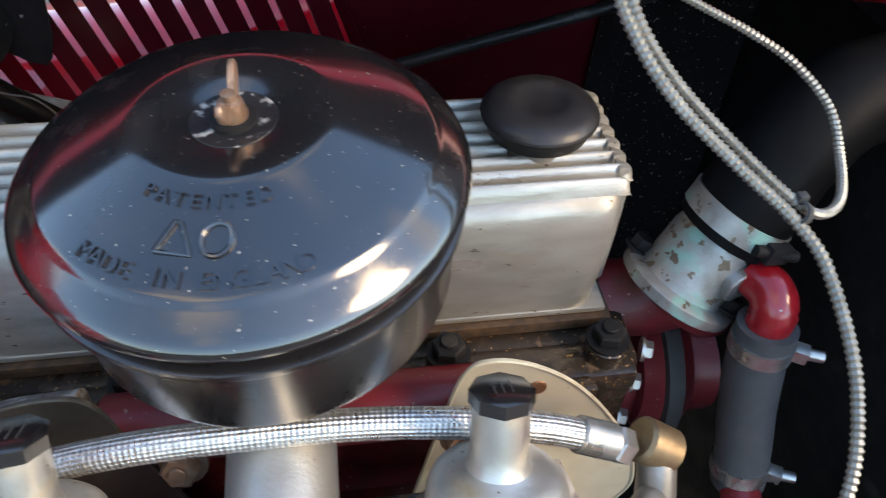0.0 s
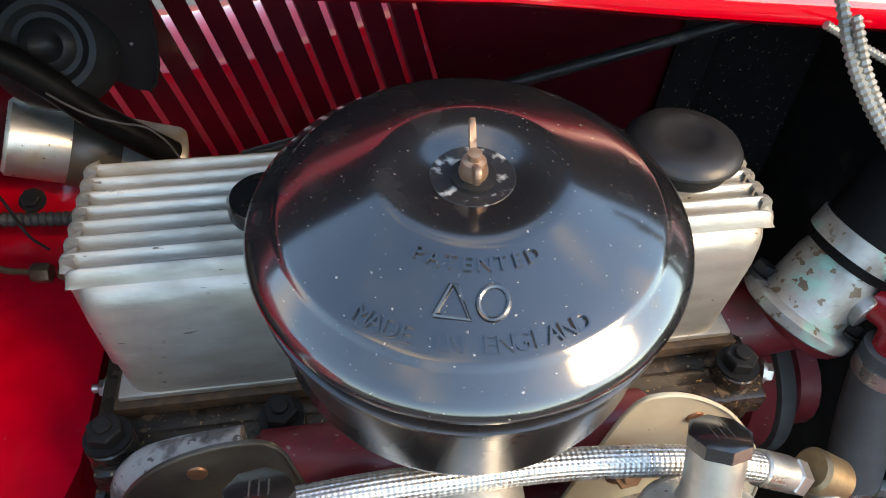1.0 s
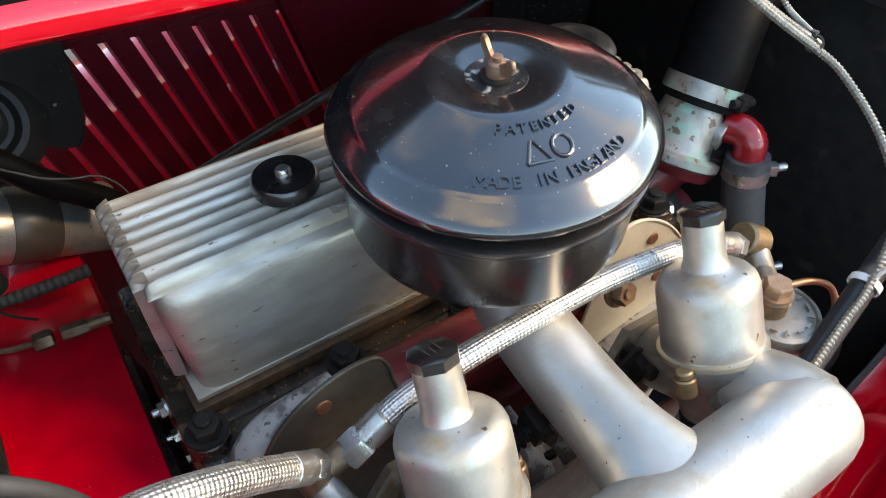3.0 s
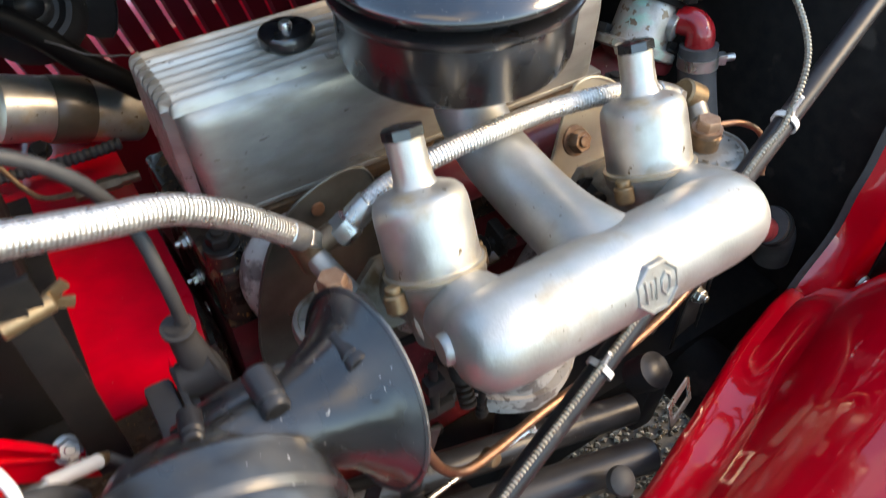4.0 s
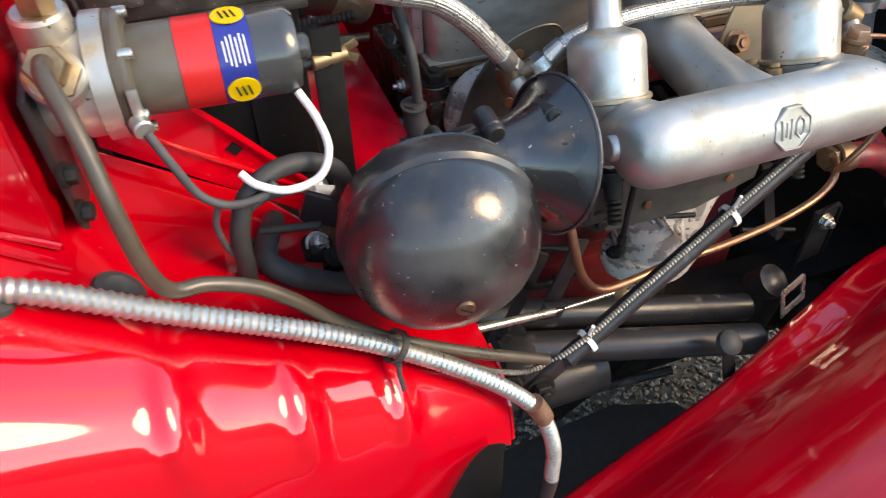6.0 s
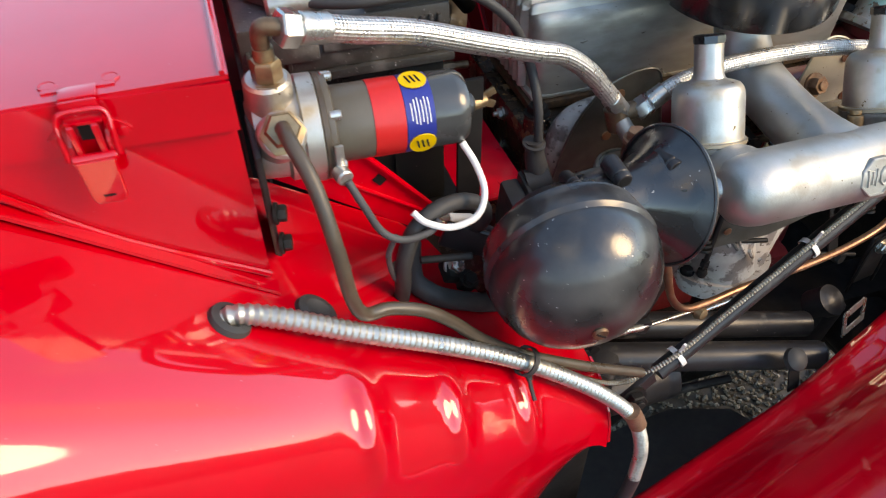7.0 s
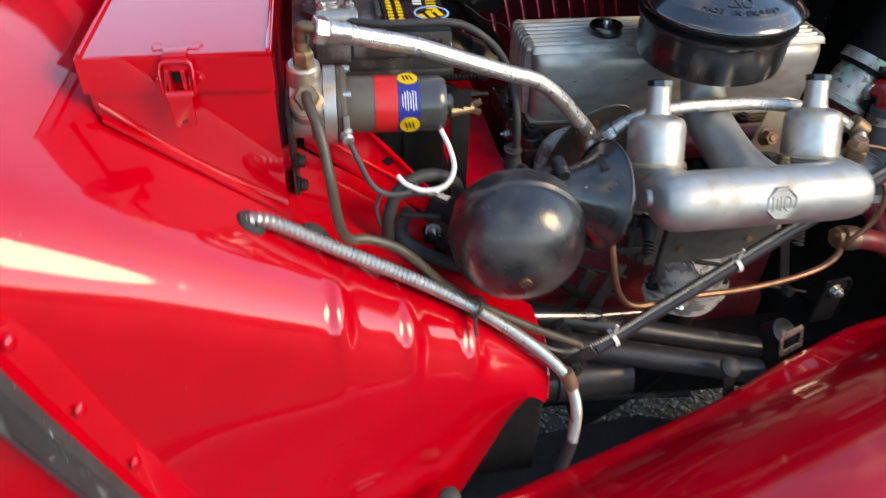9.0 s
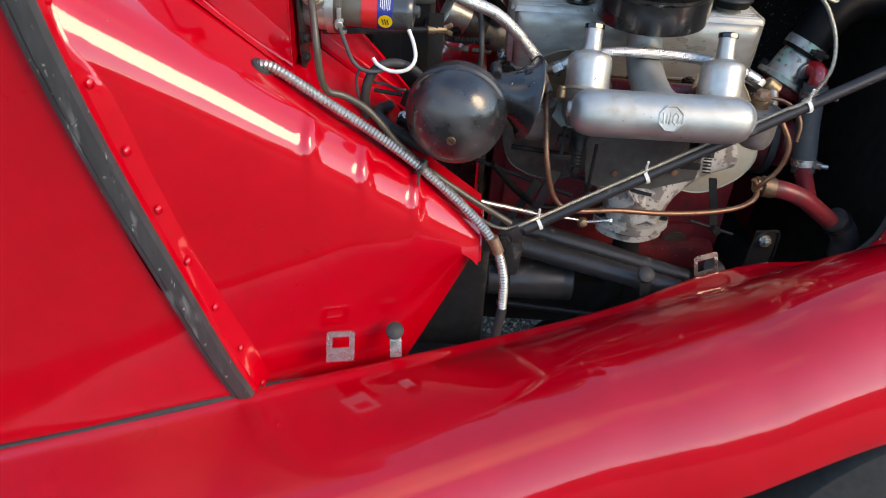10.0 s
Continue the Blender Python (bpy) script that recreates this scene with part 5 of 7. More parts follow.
for row in range(2):
    for k in range(9):
        part("dot", spin(bmesh.new(), [(0.0036, 0), (0.0036, 0.0003)], (-0.391 - 0.0105 * row, -0.026 - 0.0094 * k, ink), (0, 0, 1), 8), YELLOW, battery)
bars("brand_bar", -0.352, -0.034, -0.0006, -0.0082, 7, 0.0115, 0.0036, YELLOW, battery, "slanted yellow brand letters as plain bars")
bars("brand_bar", -0.368, -0.036, -0.0004, -0.0078, 4, 0.0100, 0.0042, PALE, battery)
ring = bmesh.new()
spin(ring, [(0.017, 0), (0.0195, 0.0), (0.0195, 0.0004), (0.017, 0.0004)], (-0.357, -0.088, ink), (0, 0, 1), 36, ring=True)
GLOWBLUE = material("pale_blue_print", (0.25, 0.50, 0.72), 0.4, 0, (0.2, 0.42, 0.65), 90, 0.3, bump=0)
part("emblem_ring", ring, GLOWBLUE, battery, "pale blue swirl emblem")
bm = bmesh.new()
for k in range(3):
    box(bm, (-0.350 - 0.009 * k, -0.086 - 0.006 * k, ink + 0.0002), (0.006, 0.022 - 0.004 * k, 0.0003), (0, 0, 14))
part("emblem_bar", bm, YELLOW, battery)


def terminal(at, fork, label):
    """A ring clamp round a post, two legs drawn together by bolts, and the cable block."""
    at = Vector(at)
    ob = thing("battery_terminal", at, label, "battery terminal", "battery terminals")
    part("post", cyl(bmesh.new(), at, at + Vector((0, 0, 0.020)), 0.0095, 0.0086, 24, 0.001), LEAD, ob)
    part("clamp_ring", spin(bmesh.new(), [(0.0098, 0.006), (0.0150, 0.006), (0.0155, 0.008), (0.0150, 0.018), (0.0098, 0.018)], at, (0, 0, 1), 28, ring=True), LEAD, ob)
    for s in (-1, 1):
        part("clamp_leg", box(bmesh.new(), at + Vector((-0.004 + s * 0.0075, -fork * 0.017, 0.012)), (0.0065, 0.013, 0.012), (0, 0, s * 6), 0.002), LEAD, ob)
        bolt("clamp_bolt", at + Vector((0.006 + s * 0.0145, fork * 0.015, 0.0165)), (0.1 * s, 0, 1), 0.0046, 0.0048, STEEL, ob, stud=0.003)
    part("clamp_block", merge(box(bmesh.new(), at + Vector((0.006, fork * 0.020, 0.0085)), (0.042, 0.013, 0.016), edge=0.004), cyl(bmesh.new(), at + Vector((-0.016, fork * 0.025, 0.0075)), at + Vector((0.028, fork * 0.025, 0.0085)), 0.0098, seg=24, edge=0.002)), LEAD, ob, "bright cast cable clamp")
    part("foot", slab(bmesh.new(), [at + Vector((u, -fork * v, 0)) for u, v in ((-0.020, 0.030), (-0.030, 0.024), (-0.030, 0.010), (-0.006, -0.022), (0.018, -0.022), (0.022, -0.008), (0.010, 0.020), (-0.006, 0.032))], (0, 0, 0.0055)), PLASTIC, ob)
    return ob


terminal((-0.466, -0.084, 0.941), -1, "grey metal battery terminal clamp with a cable")
terminal((-0.468, 0.118, 0.941), 1, "grey metal battery terminal clamp at the bulkhead")
for x, y in ((-0.486, -0.060), (-0.486, 0.094)):
    ob = thing("terminal_stud", (x, y, 0.946), "plain steel hold-down stud on a black pad", "stud", "hold-down studs")
    part("pad", spin(bmesh.new(), [(0.0125, 0), (0.0115, 0.003), (0.006, 0.004)], (x, y, 0.9465), (0, 0, 1), 20), PLASTIC, ob)
    part("stud", cyl(bmesh.new(), (x, y, 0.949), (x, y, 0.967), 0.0046, seg=14, edge=0.0008), LEAD, ob)
solid("battery_cable", hose([(-0.455, -0.112, 0.949), (-0.42, -0.128, 0.950), (-0.38, -0.131, 0.951), (-0.34, -0.129, 0.949), (-0.312, -0.126, 0.936), (-0.285, -0.126, 0.910), (-0.268, -0.127, 0.872), (-0.264, -0.142, 0.840), (-0.263, -0.149, 0.80)], 0.0043), RUBBER, "black battery cable arching to the starter switch", "cable")
solid("battery_cable", hose([(-0.45, 0.142, 0.950), (-0.40, 0.15, 0.958), (-0.35, 0.17, 0.95), (-0.28, 0.20, 0.93)], 0.0075), RUBBER, "black battery cable running behind the battery", "cable")
solid("cable_sleeve", cyl(bmesh.new(), (-0.33, 0.175, 0.945), (-0.30, 0.19, 0.937), 0.009, seg=16, edge=0.003), TAPE_RED, "small red cable sleeve", "sleeve")
tray = thing("battery_tray", (-0.42, 0.0, 0.70), "black steel battery tray and hold-down frame", "tray")
part("floor", box(bmesh.new(), (-0.424, 0.005, 0.735), (0.19, 0.28, 0.006)), DARK, tray)
part("upright", box(bmesh.new(), (-0.333, -0.155, 0.80), (0.022, 0.005, 0.17), (0, 0, 0), 0.001), DARK, tray)
part("clamp_bar", box(bmesh.new(), (-0.340, -0.135, 0.862), (0.02, 0.05, 0.012), (0, 0, 0), 0.001), DARK, tray)
nut = part("wing_nut", merge(cyl(bmesh.new(), (-0.346, -0.158, 0.861), (-0.318, -0.152, 0.861), 0.0065, 0.0055, 16, 0.001), box(bmesh.new(), (-0.315, -0.150, 0.8655), (0.013, 0.003, 0.007), (0, -24, 0), 0.001), box(bmesh.new(), (-0.315, -0.150, 0.8565), (0.013, 0.003, 0.007), (0, 24, 0), 0.001)), BRASS, tray, "brass wing nut")
part("clamp_rod", cyl(bmesh.new(), (-0.50, -0.16, 0.850), (-0.34, -0.157, 0.861), 0.0045, seg=12), BLACK_DULL, tray)
# red support bracket under the pump and battery
bracket = thing("shelf_bracket", (-0.42, -0.16, 0.75), "red sheet steel bracket with a punched hole", "bracket")
part("web", slab(bmesh.new(), [(-0.505, -0.147, 0.915), (-0.413, -0.147, 0.815), (-0.370, -0.147, 0.763), (-0.345, -0.147, 0.730), (-0.345, -0.147, 0.702), (-0.385, -0.147, 0.732), (-0.505, -0.147, 0.820)], (0, 0.002, 0)), RED_DULL, bracket)
part("edge_fold", slab(bmesh.new(), [(-0.505, -0.152, 0.917), (-0.345, -0.152, 0.732), (-0.345, -0.146, 0.732), (-0.505, -0.146, 0.917)], (0, 0, 0.002)), RED_DULL, bracket)
part("bead", tube(bmesh.new(), [Vector((-0.505, -0.1485, 0.846)), Vector((-0.449, -0.1485, 0.805)), Vector((-0.360, -0.1485, 0.741))], 0.0018, 8), RED_DULL, bracket)
part("hole", box(bmesh.new(), (-0.4135, -0.1475, 0.796), (0.010, 0.0016, 0.008), (0, 50, 0)), DARK, bracket)

toe = thing("toe_board", (-0.35, 0.05, 0.45), "red gearbox cover plate beside the engine", "panel")
part("top", slab(bmesh.new(), [(-0.240, 0.30, 0.700), (-0.242, -0.02, 0.703), (-0.252, -0.10, 0.722), (-0.272, -0.125, 0.728), (-0.345, -0.135, 0.734), (-0.36, 0.0, 0.722), (-0.50, 0.0, 0.722), (-0.50, 0.30, 0.722)], (0, 0, -0.003)), RED_DULL, toe)
part("flange", slab(bmesh.new(), [(-0.240, 0.30, 0.699), (-0.242, -0.02, 0.702), (-0.252, -0.10, 0.721), (-0.252, -0.12, 0.45), (-0.240, 0.30, 0.45)], (-0.003, 0, 0)), RED_DULL, toe)
part("seam", hose([(-0.272, 0.29, 0.7025), (-0.274, 0.0, 0.7045), (-0.280, -0.11, 0.7265)], 0.0012, 6), RED_DULL, toe)

# fuel pump
pump = thing("fuel_pump", (-0.43, -0.222, 0.86), "electric fuel pump with red and blue bands", "fuel pump")
PA = Vector((-0.520, -0.215, 0.9075))
ax = Vector((1, -0.02, -0.02)).normalized()
part("casting", merge(spin(bmesh.new(), [(0.0, 0.006), (0.022, 0.006), (0.030, 0.010), (0.031, 0.028), (0.034, 0.030), (0.034, 0.040)], PA, ax, 36),
                      cyl(bmesh.new(), PA + ax * 0.024 + Vector((0, -0.002, 0.015)), PA + ax * 0.024 + Vector((0, -0.006, 0.046)), 0.017, 0.0155, 24, 0.002),
                      cyl(bmesh.new(), PA + ax * 0.024 + Vector((0, -0.02, 0.008)), PA + ax * 0.026 + Vector((0, -0.040, 0.024)), 0.0165, 0.0155, 24, 0.002)), ALLOY_SU, pump, "cast alloy valve body")
part("flange", spin(bmesh.new(), [(0.0355, 0.040), (0.0375, 0.041), (0.0375, 0.052), (0.0355, 0.053)], PA, ax, 40), ALLOY_SU, pump)
part("gasket", spin(bmesh.new(), [(0.0365, 0.053), (0.037, 0.0535), (0.037, 0.0565), (0.0365, 0.057)], PA, ax, 40), BROWN_HOSE, pump)
part("rear_flange", spin(bmesh.new(), [(0.0365, 0.057), (0.0368, 0.058), (0.0368, 0.061), (0.030, 0.0625)], PA, ax, 40), BAKELITE, pump)
for k in range(6):
    a = radians(60 * k + 18)
    u, v, w = frame_of(ax)
    p = PA + (u * math.cos(a) + v * math.sin(a)) * 0.0345
    part("flange_screw", cyl(bmesh.new(), p + ax * 0.058, p + ax * 0.066, 0.0035, seg=12, edge=0.0008), STEEL, pump)
part("coil_housing", spin(bmesh.new(), [(0.0255, 0.060), (0.0268, 0.063), (0.0268, 0.088)], PA, ax, 44), BAKELITE, pump, "drab brown-grey coil housing")
part("red_band", spin(bmesh.new(), [(0.0265, 0.088), (0.0273, 0.0882), (0.0273, 0.1098), (0.0265, 0.11)], PA, ax, 44), TAPE_RED, pump, "red tape band")
blue = part("blue_band", spin(bmesh.new(), [(0.0265, 0.110), (0.0273, 0.1102), (0.0273, 0.1305), (0.0265, 0.1307)], PA, ax, 44), TAPE_BLUE, pump, "blue label band with small yellow and white print")
part("end_cap", spin(bmesh.new(), [(0.0268, 0.1307), (0.0268, 0.148), (0.0262, 0.153), (0.0235, 0.157), (0.014, 0.159), (0.0085, 0.159), (0.0085, 0.164), (0.006, 0.166), (0, 0.166)], PA, ax, 44), material("dark_grey_bakelite", (0.050, 0.052, 0.052), 0.3, 0, (0.04, 0.042, 0.042), 60, 0.3, coat=0.3, bump=0.03), pump)
for a_deg in (86, -20):
    a = radians(a_deg)
    out = Vector((0, -math.cos(a), math.sin(a)))
    disc = part("roundel", spin(bmesh.new(), [(0.0098, 0), (0.0098, 0.0009)], PA + ax * 0.1205 + out * 0.0268, out, 20), YELLOW, blue, "yellow roundel")
    bm = bmesh.new()
    c0, e1 = PA + ax * 0.1205 + out * 0.0279, ax
    e2 = out.cross(e1)
    for s in (-0.0035, 0.0, 0.0035):
        tube(bm, [c0 + e1 * (s - 0.001) + e2 * 0.004, c0 + e1 * (s + 0.001) - e2 * 0.004], 0.0007, 5)
    part("roundel_mark", bm, BLACK_DULL, disc)
bm = bmesh.new()
for i, (row, length) in enumerate(((0.1140, 0.012), (0.1165, 0.017), (0.1190, 0.019), (0.1215, 0.015), (0.1240, 0.019), (0.1265, 0.017))):
    line = []
    for k in range(7):
        a = radians(33) + (k / 6 - 0.5) * length / 0.0275
        line.append(PA + ax * row + Vector((0, -math.cos(a), math.sin(a))) * 0.02730)
    tube(bm, line, 0.0005, 5)
part("small_print", bm, PALE, blue, "lines of small unreadable white print")
part("inlet_nut", merge(prism(bmesh.new(), (-0.495, -0.222, 0.945), (0, 0, 1), 0.0135, 0.007), prism(bmesh.new(), (-0.495, -0.222, 0.952), (0, 0, 1), 0.0102, 0.014), cyl(bmesh.new(), (-0.495, -0.222, 0.965), (-0.495, -0.222, 0.974), 0.0066, seg=16)), BRASS, pump, "brass union nuts")
part("inlet_elbow", tube(bmesh.new(), span([(-0.495, -0.222, 0.970), (-0.4955, -0.223, 0.982), (-0.4925, -0.2255, 0.9885), (-0.482, -0.227, 0.9875)], 5), 0.0056, 18), BRONZE, pump, "brown tarnished elbow")
nd = Vector((0, -0.78, 0.62)).normalized()
part("outlet_nut", merge(prism(bmesh.new(), Vector((-0.494, -0.2545, 0.9305)), nd, 0.0148, 0.006), prism(bmesh.new(), Vector((-0.494, -0.258, 0.935)), nd, 0.0112, 0.012)), BRASS, pump)
part("earth_screw", merge(cyl(bmesh.new(), (-0.462, -0.252, 0.893), (-0.459, -0.262, 0.892), 0.006, seg=14, edge=0.001), box(bmesh.new(), (-0.460, -0.254, 0.906), (0.006, 0.003, 0.016), edge=0.001)), STEEL, pump)
part("mount_plate", box(bmesh.new(), (-0.512, -0.235, 0.872), (0.005, 0.045, 0.11), (8, 0, 0), 0.002), BLACK_DULL, pump)
for z in (0.845, 0.872):
    bolt("mount_bolt", (-0.508, -0.258, z), (1, -0.2, 0), 0.006, 0.006, STEEL_DARK, pump)

# fuel hoses
feed = thing("braided_hose", (-0.33, -0.2, 0.80), "braided steel fuel hose from pump to carburettor", "hose", "braided hoses")
line1 = span([(-0.481, -0.2265, 0.987), (-0.455, -0.220, 0.979), (-0.435, -0.212, 0.971), (-0.39, -0.197, 0.955), (-0.335, -0.179, 0.929), (-0.285, -0.163, 0.906), (-0.250, -0.151, 0.890), (-0.22, -0.142, 0.866), (-0.195, -0.133, 0.838), (-0.176, -0.127, 0.815)], 8)
part("braid", tube(bmesh.new(), line1, 0.0090, 18), BRAID, feed)
part("pump_nut", merge(prism(bmesh.new(), (-0.484, -0.2275, 0.9875), (1, 0.28, -0.3), 0.0122, 0.013), cyl(bmesh.new(), (-0.472, -0.224, 0.9838), (-0.452, -0.2185, 0.978), 0.0104, 0.0100, 20, 0.001)), STEEL, feed, "plated hexagon union")
d = (line1[-1] - line1[-4]).normalized()
part("carburettor_nut", merge(cyl(bmesh.new(), line1[-1] - d * 0.012, line1[-1] + d * 0.006, 0.0096, 0.0096, 18, 0.001), prism(bmesh.new(), line1[-1] + d * 0.006, d, 0.0100, 0.012)), STEEL, feed, "plated hexagon union")
banjo = thing("fuel_union", (-0.165, -0.13, 0.78), "brown brass fuel union above the float bowl", "union", "fuel unions")
part("tee", merge(cyl(bmesh.new(), (-0.172, -0.122, 0.807), (-0.166, -0.128, 0.784), 0.0115, seg=18, edge=0.001), cyl(bmesh.new(), (-0.166, -0.124, 0.797), (-0.148, -0.122, 0.800), 0.009, seg=16, edge=0.001)), BRONZE, banjo)
part("pipe", cyl(bmesh.new(), (-0.168, -0.13, 0.795), (-0.157, -0.157, 0.772), 0.0085, 0.0095, 16, 0.001), ALLOY_DULL, banjo)
balance = thing("braided_hose", (0, -0.13, 0.78), "braided steel balance hose between the two carburettors", "hose", "braided hoses")
line2 = span([(-0.135, -0.124, 0.806), (-0.108, -0.125, 0.823), (-0.066, -0.126, 0.833), (-0.02, -0.126, 0.8355), (0.03, -0.1255, 0.834), (0.07, -0.127, 0.831), (0.105, -0.129, 0.826), (0.135, -0.131, 0.818), (0.164, -0.133, 0.804)], 10)
part("braid", tube(bmesh.new(), line2, 0.0080, 18), BRAID, balance)
part("end_fitting", merge(cyl(bmesh.new(), line2[0], line2[6], 0.0098, seg=18, edge=0.001), prism(bmesh.new(), line2[0] - (line2[2] - line2[0]).normalized() * 0.016, line2[2] - line2[0], 0.0115, 0.017)), STEEL, balance, "bright plated hexagon union")
part("end_fitting", merge(cyl(bmesh.new(), line2[-8], line2[-1], 0.0098, seg=18, edge=0.001), prism(bmesh.new(), line2[-1], (0.75, -0.1, -0.5), 0.0102, 0.010)), STEEL, balance, "bright plated union")
union2 = thing("fuel_union", (0.19, -0.135, 0.76), "brass fuel union with a yellow band", "union", "fuel unions")
part("band", cyl(bmesh.new(), (0.179, -0.131, 0.802), (0.198, -0.135, 0.790), 0.0125, seg=20, edge=0.002), BRASS, union2)
part("pipe", merge(cyl(bmesh.new(), (0.190, -0.135, 0.793), (0.186, -0.157, 0.770), 0.010, 0.011, 18, 0.001), cyl(bmesh.new(), (0.188, -0.150, 0.778), (0.168, -0.168, 0.788), 0.008, seg=16)), ALLOY_DULL, union2)
solid("bowl_vent_pipe", hose([(0.170, -0.178, 0.797), (0.192, -0.184, 0.794), (0.212, -0.190, 0.782), (0.222, -0.196, 0.762), (0.222, -0.200, 0.738)], 0.0026, 10), COPPER, "thin copper overflow pipe", "pipe")

# rubber pipe, wires
solid("fuel_pipe", hose([(-0.494, -0.268, 0.944), (-0.492, -0.286, 0.944), (-0.484, -0.308, 0.925), (-0.478, -0.326, 0.885), (-0.474, -0.328, 0.848), (-0.466, -0.324, 0.826), (-0.448, -0.317, 0.818), (-0.423, -0.314, 0.804), (-0.402, -0.313, 0.784), (-0.374, -0.312, 0.750), (-0.335, -0.310, 0.714), (-0.273, -0.306, 0.669), (-0.205, -0.300, 0.624)], 0.0049), BROWN_HOSE, "brown-black rubber fuel pipe curving down from the pump", "pipe")
solid("white_wire", hose([(-0.368, -0.235, 0.884), (-0.360, -0.245, 0.868), (-0.357, -0.256, 0.851), (-0.367, -0.268, 0.840), (-0.388, -0.272, 0.838), (-0.406, -0.268, 0.844), (-0.414, -0.262, 0.851)], 0.0027, 10), WHITE, "white plastic-covered wire looping from the pump", "wire")
solid("grey_wire", hose([(-0.458, -0.262, 0.890), (-0.450, -0.27, 0.872), (-0.440, -0.274, 0.850), (-0.425, -0.274, 0.838), (-0.405, -0.270, 0.836), (-0.395, -0.266, 0.842)], 0.0028, 10), RUBBER_GREY, "grey rubber-covered earth wire", "wire")
loom = thing("wiring_loom", (-0.40, -0.27, 0.74), "black taped wiring loom with a branching loop", "wiring")
part("trunk", hose([(-0.428, -0.255, 0.742), (-0.425, -0.262, 0.775), (-0.424, -0.266, 0.806), (-0.414, -0.262, 0.832), (-0.395, -0.255, 0.842), (-0.372, -0.246, 0.838), (-0.352, -0.238, 0.822), (-0.346, -0.228, 0.798), (-0.350, -0.212, 0.775)], 0.0066, 12), RUBBER, loom)
part("branch", hose([(-0.3975, -0.189, 0.752), (-0.4065, -0.220, 0.760), (-0.4105, -0.246, 0.763), (-0.3985, -0.256, 0.754), (-0.3815, -0.255, 0.741), (-0.3545, -0.248, 0.721), (-0.330, -0.239, 0.704)], 0.0086, 12), RUBBER, loom)
part("thin_branch", hose([(-0.430, -0.273, 0.842), (-0.436, -0.270, 0.822), (-0.432, -0.266, 0.795), (-0.420, -0.262, 0.775)], 0.0022, 8), RUBBER_GREY, loom)
part("ferrule", cyl(bmesh.new(), (-0.412, -0.268, 0.808), (-0.372, -0.274, 0.806), 0.0030, seg=12, edge=0.001), STEEL_DARK, loom, "steel cable ferrule")
starter_switch = thing("cable_connector", (-0.282, -0.175, 0.70), "black moulded connector box with a rubber cable boot", "connector")
part("case", merge(box(bmesh.new(), (-0.2915, -0.177, 0.7375), (0.018, 0.062, 0.056), (10, 0, 0), 0.004), box(bmesh.new(), (-0.297, -0.200, 0.735), (0.012, 0.014, 0.040), (10, 0, 0), 0.003)), RUBBER, starter_switch)
part("lid_flange", box(bmesh.new(), (-0.2795, -0.177, 0.7385), (0.0045, 0.068, 0.062), (10, 0, 0), 0.002), RUBBER, starter_switch)
part("lid", box(bmesh.new(), (-0.275, -0.177, 0.7365), (0.0055, 0.054, 0.050), (10, 0, 0), 0.0025), RUBBER, starter_switch)
part("boot", merge(tube(bmesh.new(), span([(-0.267, -0.148, 0.805), (-0.266, -0.150, 0.790), (-0.264, -0.156, 0.774), (-0.263, -0.160, 0.766)], 6), 0.0105, 18, lambda w, q: 0.0080 + 0.0040 * q), tube(bmesh.new(), [Vector((-0.277, -0.158, 0.765)), Vector((-0.262, -0.160, 0.767)), Vector((-0.2535, -0.161, 0.770))], 0.0135, 18)), RUBBER, starter_switch)
part("boot_ring", spin(bmesh.new(), [(0.0075, -0.002), (0.0108, -0.0012), (0.0108, 0.0012), (0.0075, 0.002)], (-0.267, -0.148, 0.802), (0.02, -0.15, 1), 18), RUBBER, starter_switch)
part("terminal", merge(cyl(bmesh.new(), (-0.274, -0.181, 0.755), (-0.262, -0.182, 0.757), 0.0035, seg=12, edge=0.001), box(bmesh.new(), (-0.264, -0.183, 0.756), (0.006, 0.010, 0.004), (8, 0, 0), 0.001)), STEEL, starter_switch, "bright spade terminal")
for at, ax2 in (((-0.303, -0.197, 0.752), (-1, -0.3, 0.1)), ((-0.303, -0.202, 0.732), (-1, -0.3, 0))):
    at, ax2 = Vector(at), Vector(ax2).normalized()
    part("cable_gland", cyl(bmesh.new(), at, at + ax2 * 0.014, 0.0062, 0.0050, 14, 0.001), RUBBER, starter_switch)

# joined wires by the red bracket
joiner = thing("bullet_connector", (-0.35, -0.18, 0.72), "white-sleeved bullet connector on a thin wire", "connector")
JA, JB = Vector((-0.364, -0.189, 0.772)), Vector((-0.337, -0.174, 0.752))
part("sleeve", cyl(bmesh.new(), JA, JB, 0.0046, seg=16, edge=0.0008), WHITE, joiner)
part("crimp", cyl(bmesh.new(), JA + (JA - JB).normalized() * 0.016, JA, 0.0026, 0.0034, 12), STEEL, joiner, "steel crimp")
part("plug", cyl(bmesh.new(), JB, JB + (JB - JA).normalized() * 0.007, 0.0042, 0.0034, 12, 0.001), BRASS, joiner, "brass plug end")
part("lead", tube(bmesh.new(), span([JB + (JB - JA).normalized() * 0.005, (-0.325, -0.178, 0.742), (-0.312, -0.196, 0.744), (-0.304, -0.200, 0.748)], 6), 0.0036, 10), RUBBER, joiner)
part("tail", tube(bmesh.new(), span([JA + (JA - JB).normalized() * 0.012, (-0.385, -0.205, 0.786), (-0.402, -0.225, 0.800), (-0.415, -0.250, 0.812)], 6), 0.0022, 8), RUBBER_GREY, joiner)
bolt("bracket_bolt", (-0.354, -0.146, 0.741), (0.25, -0.7, 0.65), 0.0072, 0.008, STEEL, bracket, stud=0.002)
